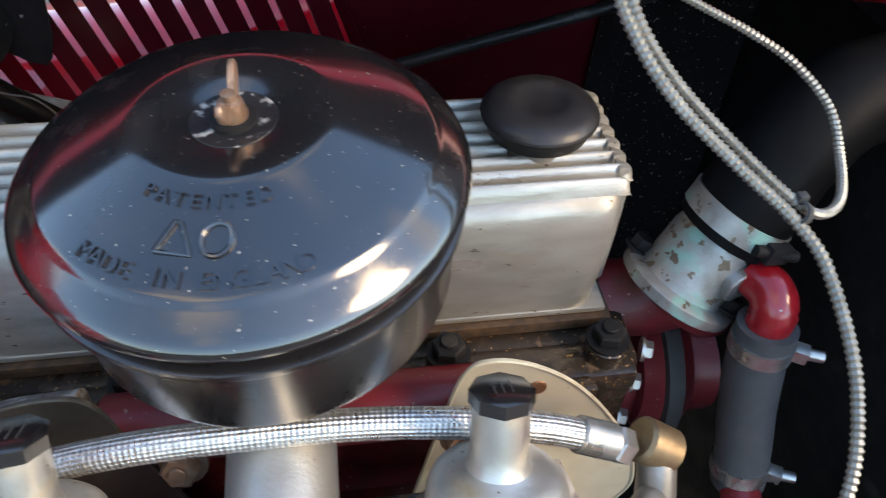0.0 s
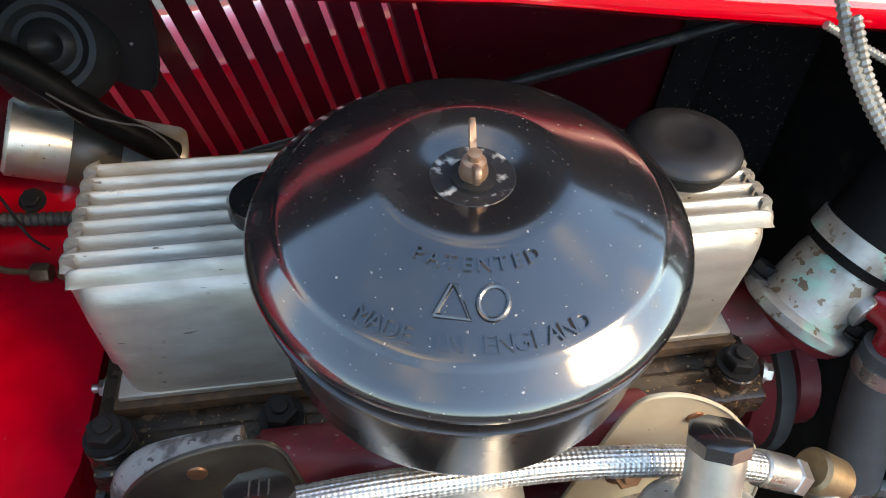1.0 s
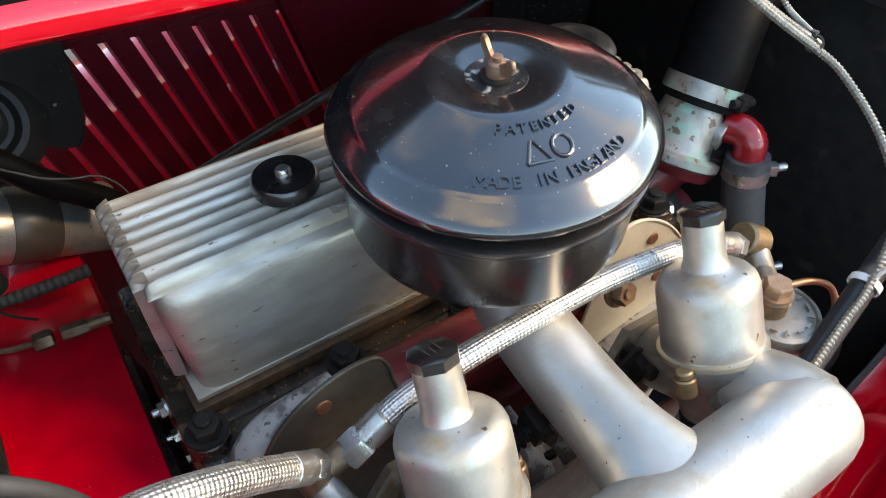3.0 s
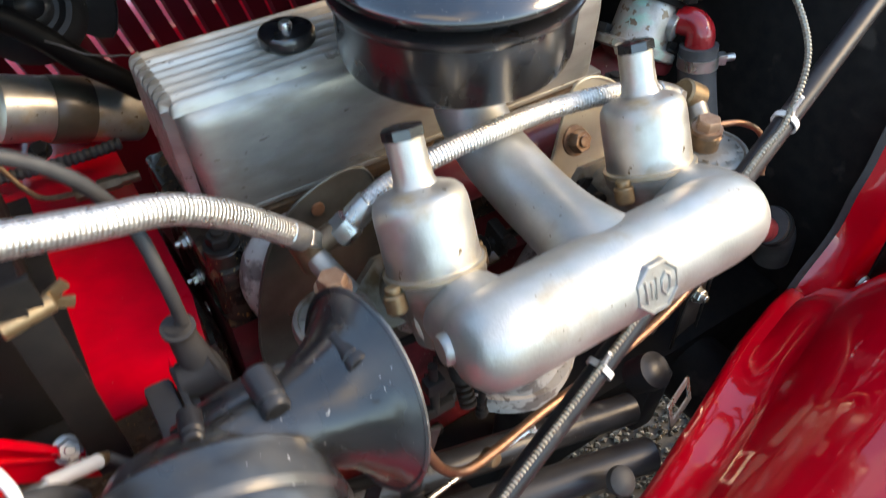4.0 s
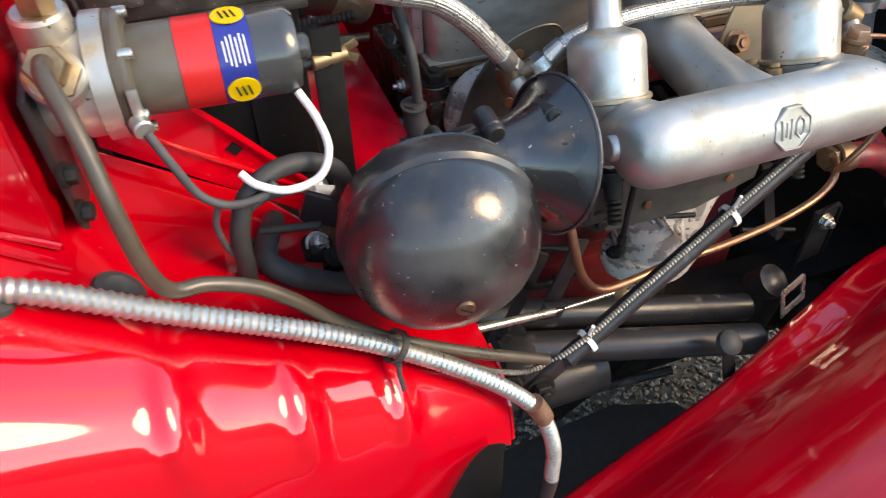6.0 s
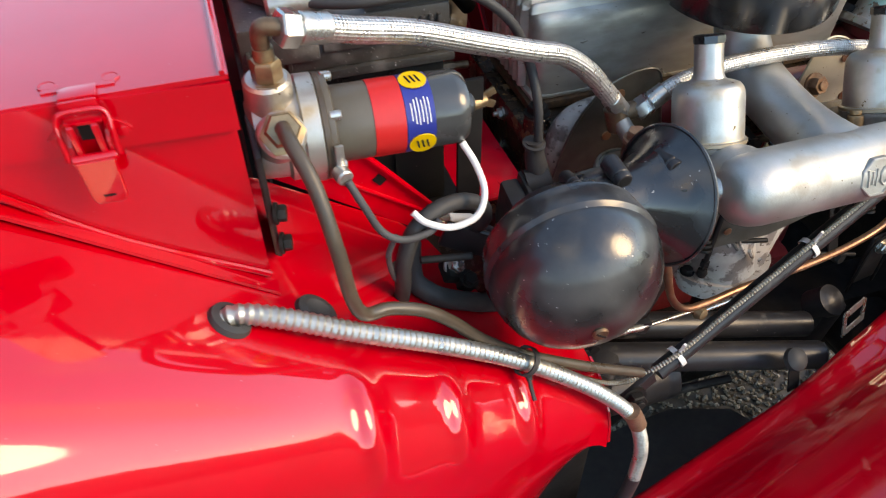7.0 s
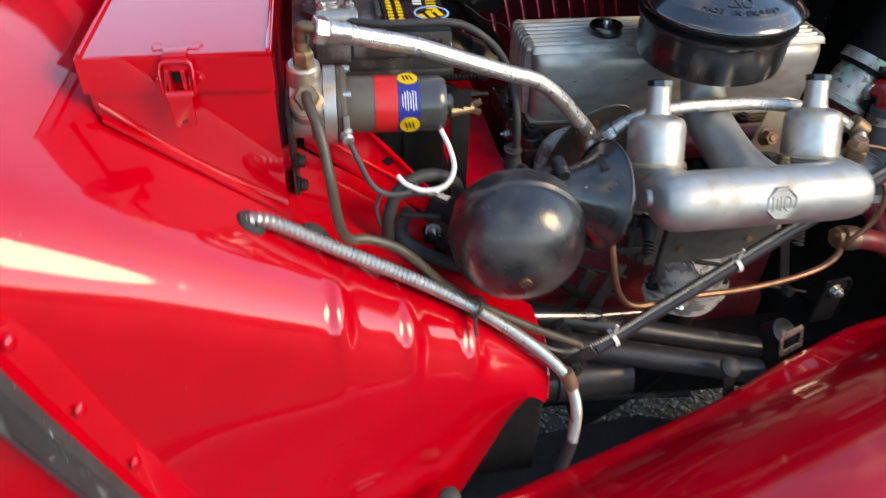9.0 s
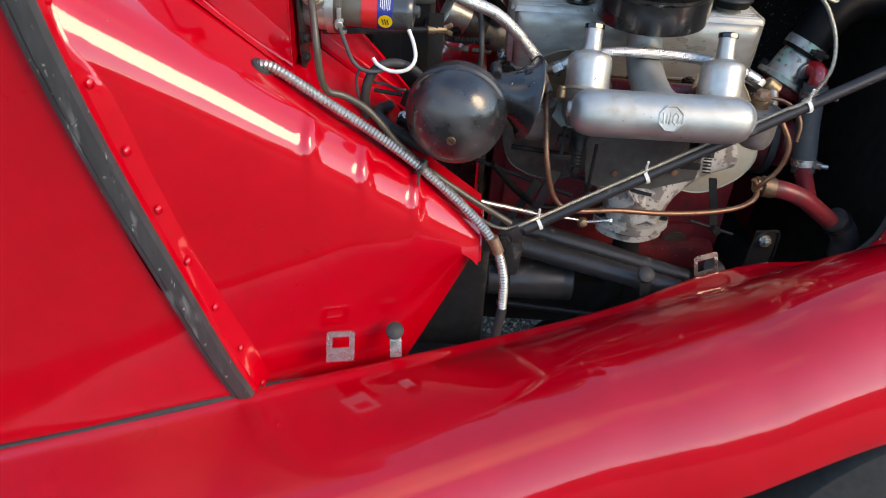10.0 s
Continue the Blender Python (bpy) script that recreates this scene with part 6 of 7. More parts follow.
bolt("bracket_bolt", (-0.344, -0.147, 0.729), (0.25, -0.7, 0.65), 0.0050, 0.007, STEEL, bracket)

# armoured conduit along the footwell with its grommets
conduit = thing("armoured_conduit", (-0.35, -0.33, 0.45), "silver spiral-wound armoured conduit over the footwell", "conduit")
cpts = [(-0.556, -0.328, 0.856), (-0.542, -0.329, 0.858), (-0.52, -0.330, 0.848), (-0.47, -0.330, 0.815), (-0.41, -0.325, 0.773), (-0.35, -0.320, 0.726), (-0.29, -0.322, 0.674), (-0.245, -0.327, 0.628), (-0.222, -0.331, 0.592), (-0.209, -0.335, 0.545), (-0.206, -0.335, 0.488)]
part("sheath", ribbed(cpts, 0.0074, 0.0052, 0.0013, 14), SPIRAL, conduit)
part("end_sleeve", hose([(-0.206, -0.335, 0.492), (-0.208, -0.334, 0.46), (-0.213, -0.332, 0.42)], 0.0075), RUBBER, conduit)
part("splice", hose([(-0.232, -0.331, 0.616), (-0.226, -0.332, 0.604), (-0.221, -0.333, 0.592)], 0.0088), RUSTY, conduit)
for at, r in (((-0.552, -0.330, TOP(-0.552) - 0.002), 0.0145), ((-0.499, -0.304, TOP(-0.499) - 0.002), 0.0165), ((-0.417, -0.230, TOP(-0.417) - 0.002), 0.0165)):
    solid("grommet", spin(bmesh.new(), [(0.006, 0.006), (r * 0.6, 0.008), (r * 0.9, 0.007), (r, 0.003), (r, 0)], at, (0.595, 0, 0.80), 28), RUBBER, "black rubber grommet in the footwell top", "grommet", "grommets")


def tie(at, axis, r, mat, label, tail, long=1.0):
    at, axis = Vector(at), Vector(axis).normalized()
    ob = thing("cable_tie", at, label, "cable tie", "cable ties")
    part("band", spin(bmesh.new(), [(r, -0.0026), (r + 0.0014, -0.0026), (r + 0.0014, 0.0026), (r, 0.0026)], at, axis, 24, ring=True), mat, ob)
    d = Vector(tail).normalized()
    part("tail", tube(bmesh.new(), [at + d * r, at + d * (r + 0.010 * long), at + d * (r + 0.020 * long) + axis * 0.002], 0.0017 * long ** 0.5, 6), mat, ob)
    part("head", box(bmesh.new(), at + d * (r + 0.002), (0.0045, 0.0045, 0.0045), edge=0.001), mat, ob)
    return ob


tie((-0.341, -0.321, 0.722), (0.75, 0, -0.65), 0.0112, RUBBER, "black cable tie round conduit and pipe", (-0.1, -0.7, -0.4))

# ---- horn ----
horn = thing("horn", (-0.29, -0.29, 0.72), "large black horn with a domed cover and a trumpet", "horn")
HC = Vector((-0.2935, -0.262, 0.7965))
HD = Vector((-0.1046, -1, -0.1094)).normalized()
part("dome", spin(bmesh.new(), [(0.052, 0.004), (0.0605, 0.0048), (0.0645, 0.0075), (0.0660, 0.0095), (0.0658, 0.0120), (0.0680, 0.020), (0.0698, 0.0300), (0.0700, 0.0325), (0.0686, 0.0345), (0.0675, 0.0365), (0.0682, 0.0390), (0.0676, 0.046), (0.0648, 0.0565), (0.0595, 0.067), (0.0508, 0.077), (0.0396, 0.085), (0.0238, 0.0916), (0.011, 0.0942), (0.0, 0.0948)], HC, HD, 64), HORN, horn, "black domed cover with dust marks")
screw_at = HC + HD * 0.0938 + Vector((0.002, 0, -0.006))
screw = part("cover_screw", spin(bmesh.new(), [(0.0062, -0.003), (0.0062, 0.0015), (0.0055, 0.0025), (0, 0.003)], screw_at, HD, 18), BRONZE, horn, "slotted brass screw")
part("slot", box(bmesh.new(), screw_at + HD * 0.003, (0.009, 0.0012, 0.0014), (0, 35, 0)), DARK, screw)
part("back_body", spin(bmesh.new(), [(0.0, -0.022), (0.032, -0.022), (0.043, -0.015), (0.050, -0.004), (0.055, 0.009)], HC, HD, 48), HORN, horn)
BELL, BD = Vector((-0.1955, -0.252, 0.803)), Vector((0.95, 0.10, -0.22)).normalized()
bm = spin(bmesh.new(), [(0.014, -0.105), (0.017, -0.085), (0.021, -0.06), (0.028, -0.038), (0.037, -0.020), (0.048, -0.007), (0.0585, 0.0), (0.0592, 0.0012), (0.0575, 0.0016), (0.045, -0.006), (0.033, -0.022), (0.022, -0.045), (0.012, -0.08), (0.0, -0.082)], BELL, BD, 56)
part("trumpet", bm, HORN, horn, "flared black trumpet bell")
part("rolled_rim", tube(bmesh.new(), [BELL + (frame_of(BD)[0] * math.cos(a) + frame_of(BD)[1] * math.sin(a)) * 0.0588 for a in (2 * math.pi * k / 48 for k in range(49))], 0.0016, 6), HORN, horn)
part("neck", tube(bmesh.new(), span([(-0.282, -0.246, 0.795), (-0.262, -0.244, 0.803), (-0.240, -0.244, 0.807), (-0.212, -0.248, 0.807)], 6), 0.028, 28, lambda w, s: 0.030 - 0.006 * s), HORN, horn)
part("mould_seam", tube(bmesh.new(), span([(-0.255, -0.2765, 0.8215), (-0.236, -0.2735, 0.8265), (-0.214, -0.2735, 0.8285), (-0.199, -0.284, 0.8335)], 6), 0.0011, 6), HORN, horn)
for at, ax2, r in (((-0.245, -0.252, 0.841), (0.03, -1, -0.08), 0.0078), ((-0.199, -0.252, 0.8395), (0.02, -1, 0.12), 0.0076), ((-0.283, -0.250, 0.838), (-0.1, -0.8, 0.3), 0.0060)):
    at, ax2 = Vector(at), Vector(ax2).normalized()
    clip = part("clip_bolt", merge(cyl(bmesh.new(), at - ax2 * 0.012, at + ax2 * 0.009, r * 1.06, r, 16, 0.0015), cyl(bmesh.new(), at + ax2 * 0.0085, at + ax2 * 0.0145, r * 1.0, r * 0.94, 12, 0.001)), BLACK_DULL, horn)
    part("hollow_end", cyl(bmesh.new(), at + ax2 * 0.0140, at + ax2 * 0.0148, r * 0.62, seg=14), DARK, clip)
part("stay", box(bmesh.new(), (-0.338, -0.224, 0.763), (0.085, 0.006, 0.026), (0, 20, -18), 0.002), BLACK_DULL, horn, "black steel mounting stay")
part("clamp", merge(box(bmesh.new(), (-0.372, -0.229, 0.747), (0.022, 0.020, 0.012), (20, 30, 10), 0.003), box(bmesh.new(), (-0.362, -0.236, 0.738), (0.016, 0.014, 0.014), (20, 30, 0), 0.003)), STEEL_DARK, horn, "dull steel clamp")
bolt("stay_bolt", (-0.372, -0.230, 0.753), (0.3, -0.6, 0.75), 0.0072, 0.008, STEEL, horn, stud=0.004)
bolt("stay_bolt", (-0.362, -0.239, 0.744), (0.3, -0.6, 0.75), 0.0062, 0.006, STEEL_DARK, horn)
bolt("stay_bolt", (-0.384, -0.285, 0.724), (0.4, -0.5, 0.8), 0.0090, 0.008, STEEL, horn)

# ---- bracing rod with the capillary tied to it ----
rod = thing("bracing_rod", (-0.2, -0.3, 0.58), "black tubular radiator bracing rod", "rod")
RA, RB = Vector((-0.218, -0.305, 0.597)), Vector((0.345, -0.180, 0.860))
part("tube", cyl(bmesh.new(), RA + (RB - RA) * 0.06, RB, 0.0088, seg=20), BLACK_DULL, rod)
part("flat_end", box(bmesh.new(), RA + (RB - RA) * 0.01, (0.055, 0.006, 0.020), (0, -25, 12), 0.002), BLACK_DULL, rod)
bolt("end_bolt", (-0.214, -0.310, 0.600), (0, -1, 0.15), 0.0105, 0.009, STEEL_DARK, rod, stud=0.004)
way = (RB - RA).normalized()


def on_rod(x):
    return RA + (RB - RA) * ((x - RA.x) / (RB.x - RA.x))


over = (Vector((-0.35, -0.35, 0.85)) - way * way.dot(Vector((-0.35, -0.35, 0.85)))).normalized()
for x in (-0.162, -0.010, 0.215):
    tie(on_rod(x), way, 0.0098, WHITE, "translucent white cable tie round the bracing rod", over + way * 0.2)
cap_pts = [(-0.42, -0.315, 0.775), (-0.36, -0.308, 0.728), (-0.30, -0.306, 0.675), (-0.25, -0.300, 0.628), (-0.21, -0.297, 0.612)]
cap_pts += [tuple(on_rod(x) + over * 0.0125) for x in (-0.165, -0.11, -0.05, 0.0, 0.06, 0.12, 0.18, 0.212)]
cap_pts += [(0.236, -0.197, 0.848), (0.245, -0.163, 0.884), (0.239, -0.126, 0.915), (0.227, -0.107, 0.930), (0.200, -0.092, 0.951), (0.172, -0.076, 0.975), (0.154, -0.055, 1.0), (0.146, -0.03, 1.03)]
capillary = thing("capillary_tube", (0, -0.28, 0.6), "thin steel spiral-armoured capillary tube", "cable")
part("armour", ribbed(cap_pts, 0.0031, 0.0032, 0.0009, 8), ARMOUR, capillary)
loop_pts = [(0.150, -0.045, 1.02), (0.160, -0.058, 0.997), (0.177, -0.070, 0.976), (0.205, -0.086, 0.952), (0.230, -0.100, 0.9335), (0.247, -0.098, 0.924), (0.268, -0.080, 0.916), (0.284, -0.050, 0.915), (0.287, -0.025, 0.926), (0.276, 0.0, 0.937), (0.258, 0.018, 0.945), (0.232, 0.028, 0.956), (0.20, 0.030, 0.972)]
part("armour_loop", ribbed(loop_pts, 0.0026, 0.0030, 0.0008, 8), ARMOUR, capillary)
tie((0.229, -0.1035, 0.9315), (0.72, 0.3, -0.6), 0.0045, RUBBER, "small dark cable tie on the capillary", (0.2, 0.5, 0.8), 0.25)

# ---- cooling pipes ----
thermo = thing("thermostat_housing", (0.29, 0.012, 0.74), "corroded alloy thermostat housing with green verdigris", "thermostat")
TD_ = Vector((0.46, 0.14, 0.87)).normalized()
TA = Vector((0.258, 0.003, 0.755))
part("flange", spin(bmesh.new(), [(0.040, 0), (0.043, 0.002), (0.043, 0.009), (0.040, 0.011), (0.03, 0.012)], TA, TD_, 24), ALLOY_OLD, thermo)
part("body", spin(bmesh.new(), [(0.034, 0.008), (0.031, 0.016), (0.0305, 0.045), (0.0285, 0.052), (0.028, 0.062)], TA, TD_, 36), ALLOY_OLD, thermo)
part("spigot", cyl(bmesh.new(), TA + TD_ * 0.038, TA + TD_ * 0.034 + Vector((0.014, -0.032, 0.0)), 0.0145, 0.0140, 20, 0.001), ALLOY_OLD, thermo)
for s in (-1, 1):
    bolt("flange_bolt", TA + Vector((0.033 * s * 0.75, 0.033 * s * -0.7, 0.008 - 0.008 * s)) + TD_ * 0.006, TD_, 0.008, 0.008, STEEL_DARK, thermo)
top_hose = thing("top_hose", (0.32, 0.02, 0.80), "black rubber radiator top hose with a steel clip", "hose")
part("hose", tube(bmesh.new(), span([TA + TD_ * 0.055, TA + TD_ * 0.085, (0.318, 0.026, 0.862), (0.355, 0.040, 0.885), (0.43, 0.05, 0.89)], 8), 0.0335, 32), HOSE_BLACK, top_hose)
clip = part("hose_clip", spin(bmesh.new(), [(0.0338, -0.0075), (0.0352, -0.0075), (0.0352, 0.0075), (0.0338, 0.0075)], TA + TD_ * 0.069, TD_, 40), ALLOY_OLD, top_hose, "stained steel hose clip")
part("clip_screw", merge(box(bmesh.new(), TA + TD_ * 0.069 + Vector((0.01, -0.037, 0)), (0.018, 0.008, 0.013), (0, 15, 10), 0.001), cyl(bmesh.new(), TA + TD_ * 0.069 + Vector((-0.006, -0.037, 0.005)), TA + TD_ * 0.069 + Vector((0.024, -0.037, -0.004)), 0.004, seg=12)), STEEL_DARK, clip)
bypass = thing("heater_elbow", (0.30, -0.03, 0.76), "bright red painted pipe elbow", "elbow")
part("elbow", tube(bmesh.new(), span([(0.296, -0.018, 0.790), (0.301, -0.033, 0.790), (0.3015, -0.043, 0.783), (0.300, -0.046, 0.765)], 6), 0.0148, 24), material("red_painted_brass", (0.36, 0.010, 0.016), 0.3, 0, (0.28, 0.008, 0.012), 80, 0.4, coat=0.5, bump=0.12, fine=250, specks=(0.5, 0.42, 0.4), speck_scale=120, speck_cut=0.73), bypass)
by = thing("bypass_hose", (0.30, -0.06, 0.64), "grey rubber bypass hose with worm-drive clips", "hose")
part("hose", hose([(0.300, -0.046, 0.772), (0.300, -0.050, 0.745), (0.303, -0.062, 0.70), (0.308, -0.074, 0.660), (0.311, -0.082, 0.628)], 0.0195, 28), RUBBER_GREY, by)
for at, axn in (((0.300, -0.0485, 0.756), (0, -0.1, -1)), ((0.309, -0.078, 0.645), (0.06, -0.25, -1))):
    clip = part("hose_clip", spin(bmesh.new(), [(0.0196, -0.006), (0.0208, -0.006), (0.0208, 0.006), (0.0196, 0.006)], at, axn, 32), STEEL, by, "bright worm-drive hose clip")
    p = Vector(at) + Vector((0.020, -0.010, 0))
    part("clip_screw", merge(box(bmesh.new(), p, (0.014, 0.010, 0.011), (0, 0, -30), 0.001), cyl(bmesh.new(), p, p + Vector((0.016, -0.006, 0)), 0.0042, seg=12, edge=0.0008)), STEEL, clip)
low = thing("bottom_pipe", (0.30, -0.15, 0.55), "maroon steel bottom water pipe with a hose end", "pipe")
part("pipe", tube(bmesh.new(), span([(0.226, -0.166, 0.638), (0.25, -0.166, 0.634), (0.285, -0.163, 0.620), (0.325, -0.157, 0.592), (0.362, -0.152, 0.565)], 8), 0.0150, 24), MAROON, low)
part("union", merge(cyl(bmesh.new(), (0.208, -0.165, 0.640), (0.230, -0.166, 0.638), 0.0175, seg=24, edge=0.002), prism(bmesh.new(), (0.198, -0.164, 0.641), (1, -0.04, -0.08), 0.0145, 0.012)), BRONZE, low, "brown tarnished union")
part("branch", cyl(bmesh.new(), (0.296, -0.155, 0.616), (0.309, -0.086, 0.632), 0.0145, seg=20), MAROON, low)
part("hose", hose([(0.352, -0.153, 0.580), (0.372, -0.151, 0.563), (0.388, -0.149, 0.540), (0.394, -0.148, 0.505)], 0.022, 24), RUBBER, low)
clip = part("hose_clip", spin(bmesh.new(), [(0.022, -0.006), (0.0235, -0.006), (0.0235, 0.006), (0.022, 0.006)], (0.364, -0.152, 0.571), (0.75, 0.05, -0.62), 28), STEEL_DARK, low)

# ---- lower engine bay ----
exhaust = thing("exhaust_manifold", (0.0, -0.1, 0.52), "flaked pale exhaust manifold with a bolted flange", "exhaust")
part("casting", merge(tube(bmesh.new(), span([(-0.07, -0.080, 0.660), (-0.035, -0.105, 0.640), (0.0, -0.125, 0.600), (0.018, -0.131, 0.552)], 8), 0.040, 28, lambda w, q: 0.038 + 0.006 * q), tube(bmesh.new(), span([(0.17, -0.085, 0.665), (0.11, -0.100, 0.650), (0.055, -0.118, 0.612), (0.026, -0.129, 0.560)], 8), 0.036, 28, lambda w, q: 0.033 + 0.009 * q)), FLAKED, exhaust)
ribs = bmesh.new()
for k in range(5):
    tube(ribs, [Vector((-0.028 + 0.010 * k, -0.150 - 0.010 * k, 0.640 - 0.008 * k)), Vector((-0.012 + 0.010 * k, -0.164 - 0.003 * k, 0.612 - 0.006 * k))], 0.0022, 6)
part("casting_rib", ribs, FLAKED, exhaust)
part("flange", slab(bmesh.new(), [(0.020 + 0.056 * math.cos(a) * (1 + 0.16 * math.cos(2 * a)), -0.132 + 0.046 * math.sin(a), 0.535) for a in (2 * math.pi * k / 28 for k in range(28))], (0, 0, 0.014)), FLAKED, exhaust, "", 30)
part("lower_flange", slab(bmesh.new(), [(0.020 + 0.050 * math.cos(a) * (1 + 0.16 * math.cos(2 * a)), -0.132 + 0.042 * math.sin(a), 0.520) for a in (2 * math.pi * k / 28 for k in range(28))], (0, 0, 0.011)), FLAKED, exhaust, "", 30)
part("downpipe", hose([(0.022, -0.131, 0.53), (0.02, -0.132, 0.45), (0.0, -0.13, 0.36), (-0.1, -0.12, 0.25)], 0.024, 20), DARK, exhaust)
for x in (-0.034, 0.074):
    bolt("flange_bolt", (x, -0.134, 0.549), (0, 0, 1), 0.007, 0.006, STEEL_DARK, exhaust)
part("end_branch", tube(bmesh.new(), span([(-0.188, -0.062, 0.690), (-0.194, -0.060, 0.722), (-0.186, -0.060, 0.748), (-0.165, -0.060, 0.760), (-0.125, -0.058, 0.762)], 7), 0.0155, 20), FLAKED, exhaust)
baffle = thing("heat_baffle", (0, -0.175, 0.65), "dull grey sheet metal baffle under the air trunk", "baffle")
part("sheet", slab(bmesh.new(), [(-0.092, -0.178, 0.735), (0.098, -0.178, 0.735), (0.097, -0.172, 0.648), (0.03, -0.172, 0.626), (-0.078, -0.172, 0.626)], (0, 0.002, 0)), BAFFLE, baffle)
for x, z in ((-0.035, 0.652), (0.060, 0.660), (0.080, 0.70)):
    part("rivet", spin(bmesh.new(), [(0.005, 0), (0.0045, 0.0012), (0, 0.002)], (x, -0.176, z), (0, -1, 0), 14), COPPER, baffle)
solid("copper_pipe", hose([(-0.158, -0.150, 0.775), (-0.160, -0.205, 0.755), (-0.155, -0.232, 0.70), (-0.140, -0.236, 0.645), (-0.118, -0.236, 0.618), (-0.085, -0.232, 0.612), (-0.03, -0.224, 0.612), (0.04, -0.215, 0.606), (0.11, -0.205, 0.606), (0.165, -0.195, 0.612), (0.192, -0.188, 0.625), (0.196, -0.184, 0.642), (0.186, -0.182, 0.66)], 0.0042, 10), COPPER, "copper fuel overflow pipe bent under the carburettors", "pipe")
solid("copper_pipe", hose([(0.196, -0.186, 0.765), (0.215, -0.196, 0.73), (0.212, -0.198, 0.69), (0.195, -0.196, 0.662), (0.19, -0.19, 0.645)], 0.0036, 10), COPPER, "thin copper pipe dropping from the float bowl", "pipe")
linkage = thing("throttle_linkage", (-0.1, -0.23, 0.55), "bright throttle rod with dark lever and ball joints", "linkage")
part("rod", cyl(bmesh.new(), (-0.262, -0.252, 0.632), (-0.165, -0.236, 0.605), 0.0042, seg=12), STEEL, linkage)
part("thin_rod", cyl(bmesh.new(), (-0.165, -0.236, 0.605), (-0.06, -0.215, 0.582), 0.0022, seg=10), STEEL, linkage)
part("lever", merge(box(bmesh.new(), (-0.150, -0.222, 0.635), (0.016, 0.004, 0.085), (0, 18, 0), 0.001), box(bmesh.new(), (-0.165, -0.232, 0.602), (0.022, 0.008, 0.016), (0, 18, 0), 0.001)), BLACK_DULL, linkage)
part("joint_rod", merge(cyl(bmesh.new(), (-0.076, -0.222, 0.586), (-0.036, -0.222, 0.592), 0.0028, seg=10), prism(bmesh.new(), (-0.042, -0.222, 0.591), (1, 0, 0.15), 0.0048, 0.006)), STEEL, linkage)
part("ball_joint", spin(bmesh.new(), [(0.0, -0.009), (0.006, -0.007), (0.009, 0.0), (0.006, 0.007), (0, 0.009)], (-0.082, -0.222, 0.585), (0.2, -1, 0.2), 16), BRASS, linkage, "brass ball joint")
part("cross_rod", cyl(bmesh.new(), (-0.20, -0.12, 0.662), (0.02, -0.13, 0.645), 0.0042, seg=12), STEEL_DARK, linkage)
part("second_rod", cyl(bmesh.new(), (-0.10, -0.150, 0.630), (0.035, -0.168, 0.612), 0.003, seg=10), STEEL_DARK, linkage)
part("link_rod", cyl(bmesh.new(), (-0.078, -0.205, 0.715), (-0.080, -0.205, 0.632), 0.0030, seg=10), STEEL_DARK, linkage)
part("rod_end", merge(spin(bmesh.new(), [(0.0, -0.006), (0.005, -0.004), (0.006, 0.0), (0.005, 0.004), (0, 0.006)], (-0.080, -0.205, 0.630), (0, 0, 1), 12), prism(bmesh.new(), (-0.080, -0.205, 0.640), (0, 0, 1), 0.0052, 0.007)), STEEL_DARK, linkage)
part("bell_crank", merge(slab(bmesh.new(), [(-0.118, -0.200, 0.720), (-0.094, -0.200, 0.720), (-0.088, -0.200, 0.668), (-0.104, -0.200, 0.655), (-0.120, -0.200, 0.668)], (0, 0.003, 0)), cyl(bmesh.new(), (-0.104, -0.205, 0.668), (-0.104, -0.190, 0.668), 0.0055, seg=12, edge=0.001)), STEEL_DARK, linkage)
part("stay_strap", merge(slab(bmesh.new(), [(-0.215, -0.215, 0.560), (-0.200, -0.215, 0.563), (-0.150, -0.190, 0.632), (-0.163, -0.190, 0.640)], (0.001, 0.003, 0.001)), cyl(bmesh.new(), (-0.206, -0.222, 0.566), (-0.206, -0.208, 0.566), 0.0065, seg=12, edge=0.001)), STEEL_DARK, linkage)
part("return_rod", cyl(bmesh.new(), (-0.262, -0.130, 0.640), (-0.095, -0.165, 0.600), 0.0034, seg=10), STEEL_DARK, linkage)
part("front_strap", merge(slab(bmesh.new(), [(0.128, -0.150, 0.640), (0.141, -0.150, 0.640), (0.158, -0.168, 0.560), (0.146, -0.168, 0.556)], (0, 0.003, 0)), prism(bmesh.new(), (0.152, -0.170, 0.556), (0.2, -1, 0.1), 0.0085, 0.012), cyl(bmesh.new(), (0.110, -0.166, 0.566), (0.185, -0.172, 0.548), 0.0028, seg=10)), STEEL_DARK, linkage)
solid("rubber_pipe", hose([(-0.235, -0.22, 0.68), (-0.19, -0.205, 0.625), (-0.15, -0.185, 0.588), (-0.10, -0.17, 0.58)], 0.0052, 12), HOSE_BLACK, "black rubber pipe below the horn", "pipe")
chassis = thing("front_suspension", (0, -0.2, 0.40), "black painted suspension tubes and chassis rail", "suspension")
part("upper_tube", cyl(bmesh.new(), (-0.225, -0.160, 0.545), (0.118, -0.203, 0.472), 0.0165, seg=24, edge=0.002), BLACK_DULL, chassis)
part("lower_tube", cyl(bmesh.new(), (-0.198, -0.203, 0.527), (0.090, -0.262, 0.490), 0.0175, seg=24, edge=0.006), BLACK_DULL, chassis)
part("tube_knuckle", box(bmesh.new(), (-0.192, -0.205, 0.508), (0.04, 0.05, 0.07), (0, 5, 0), 0.012), BLACK_DULL, chassis)
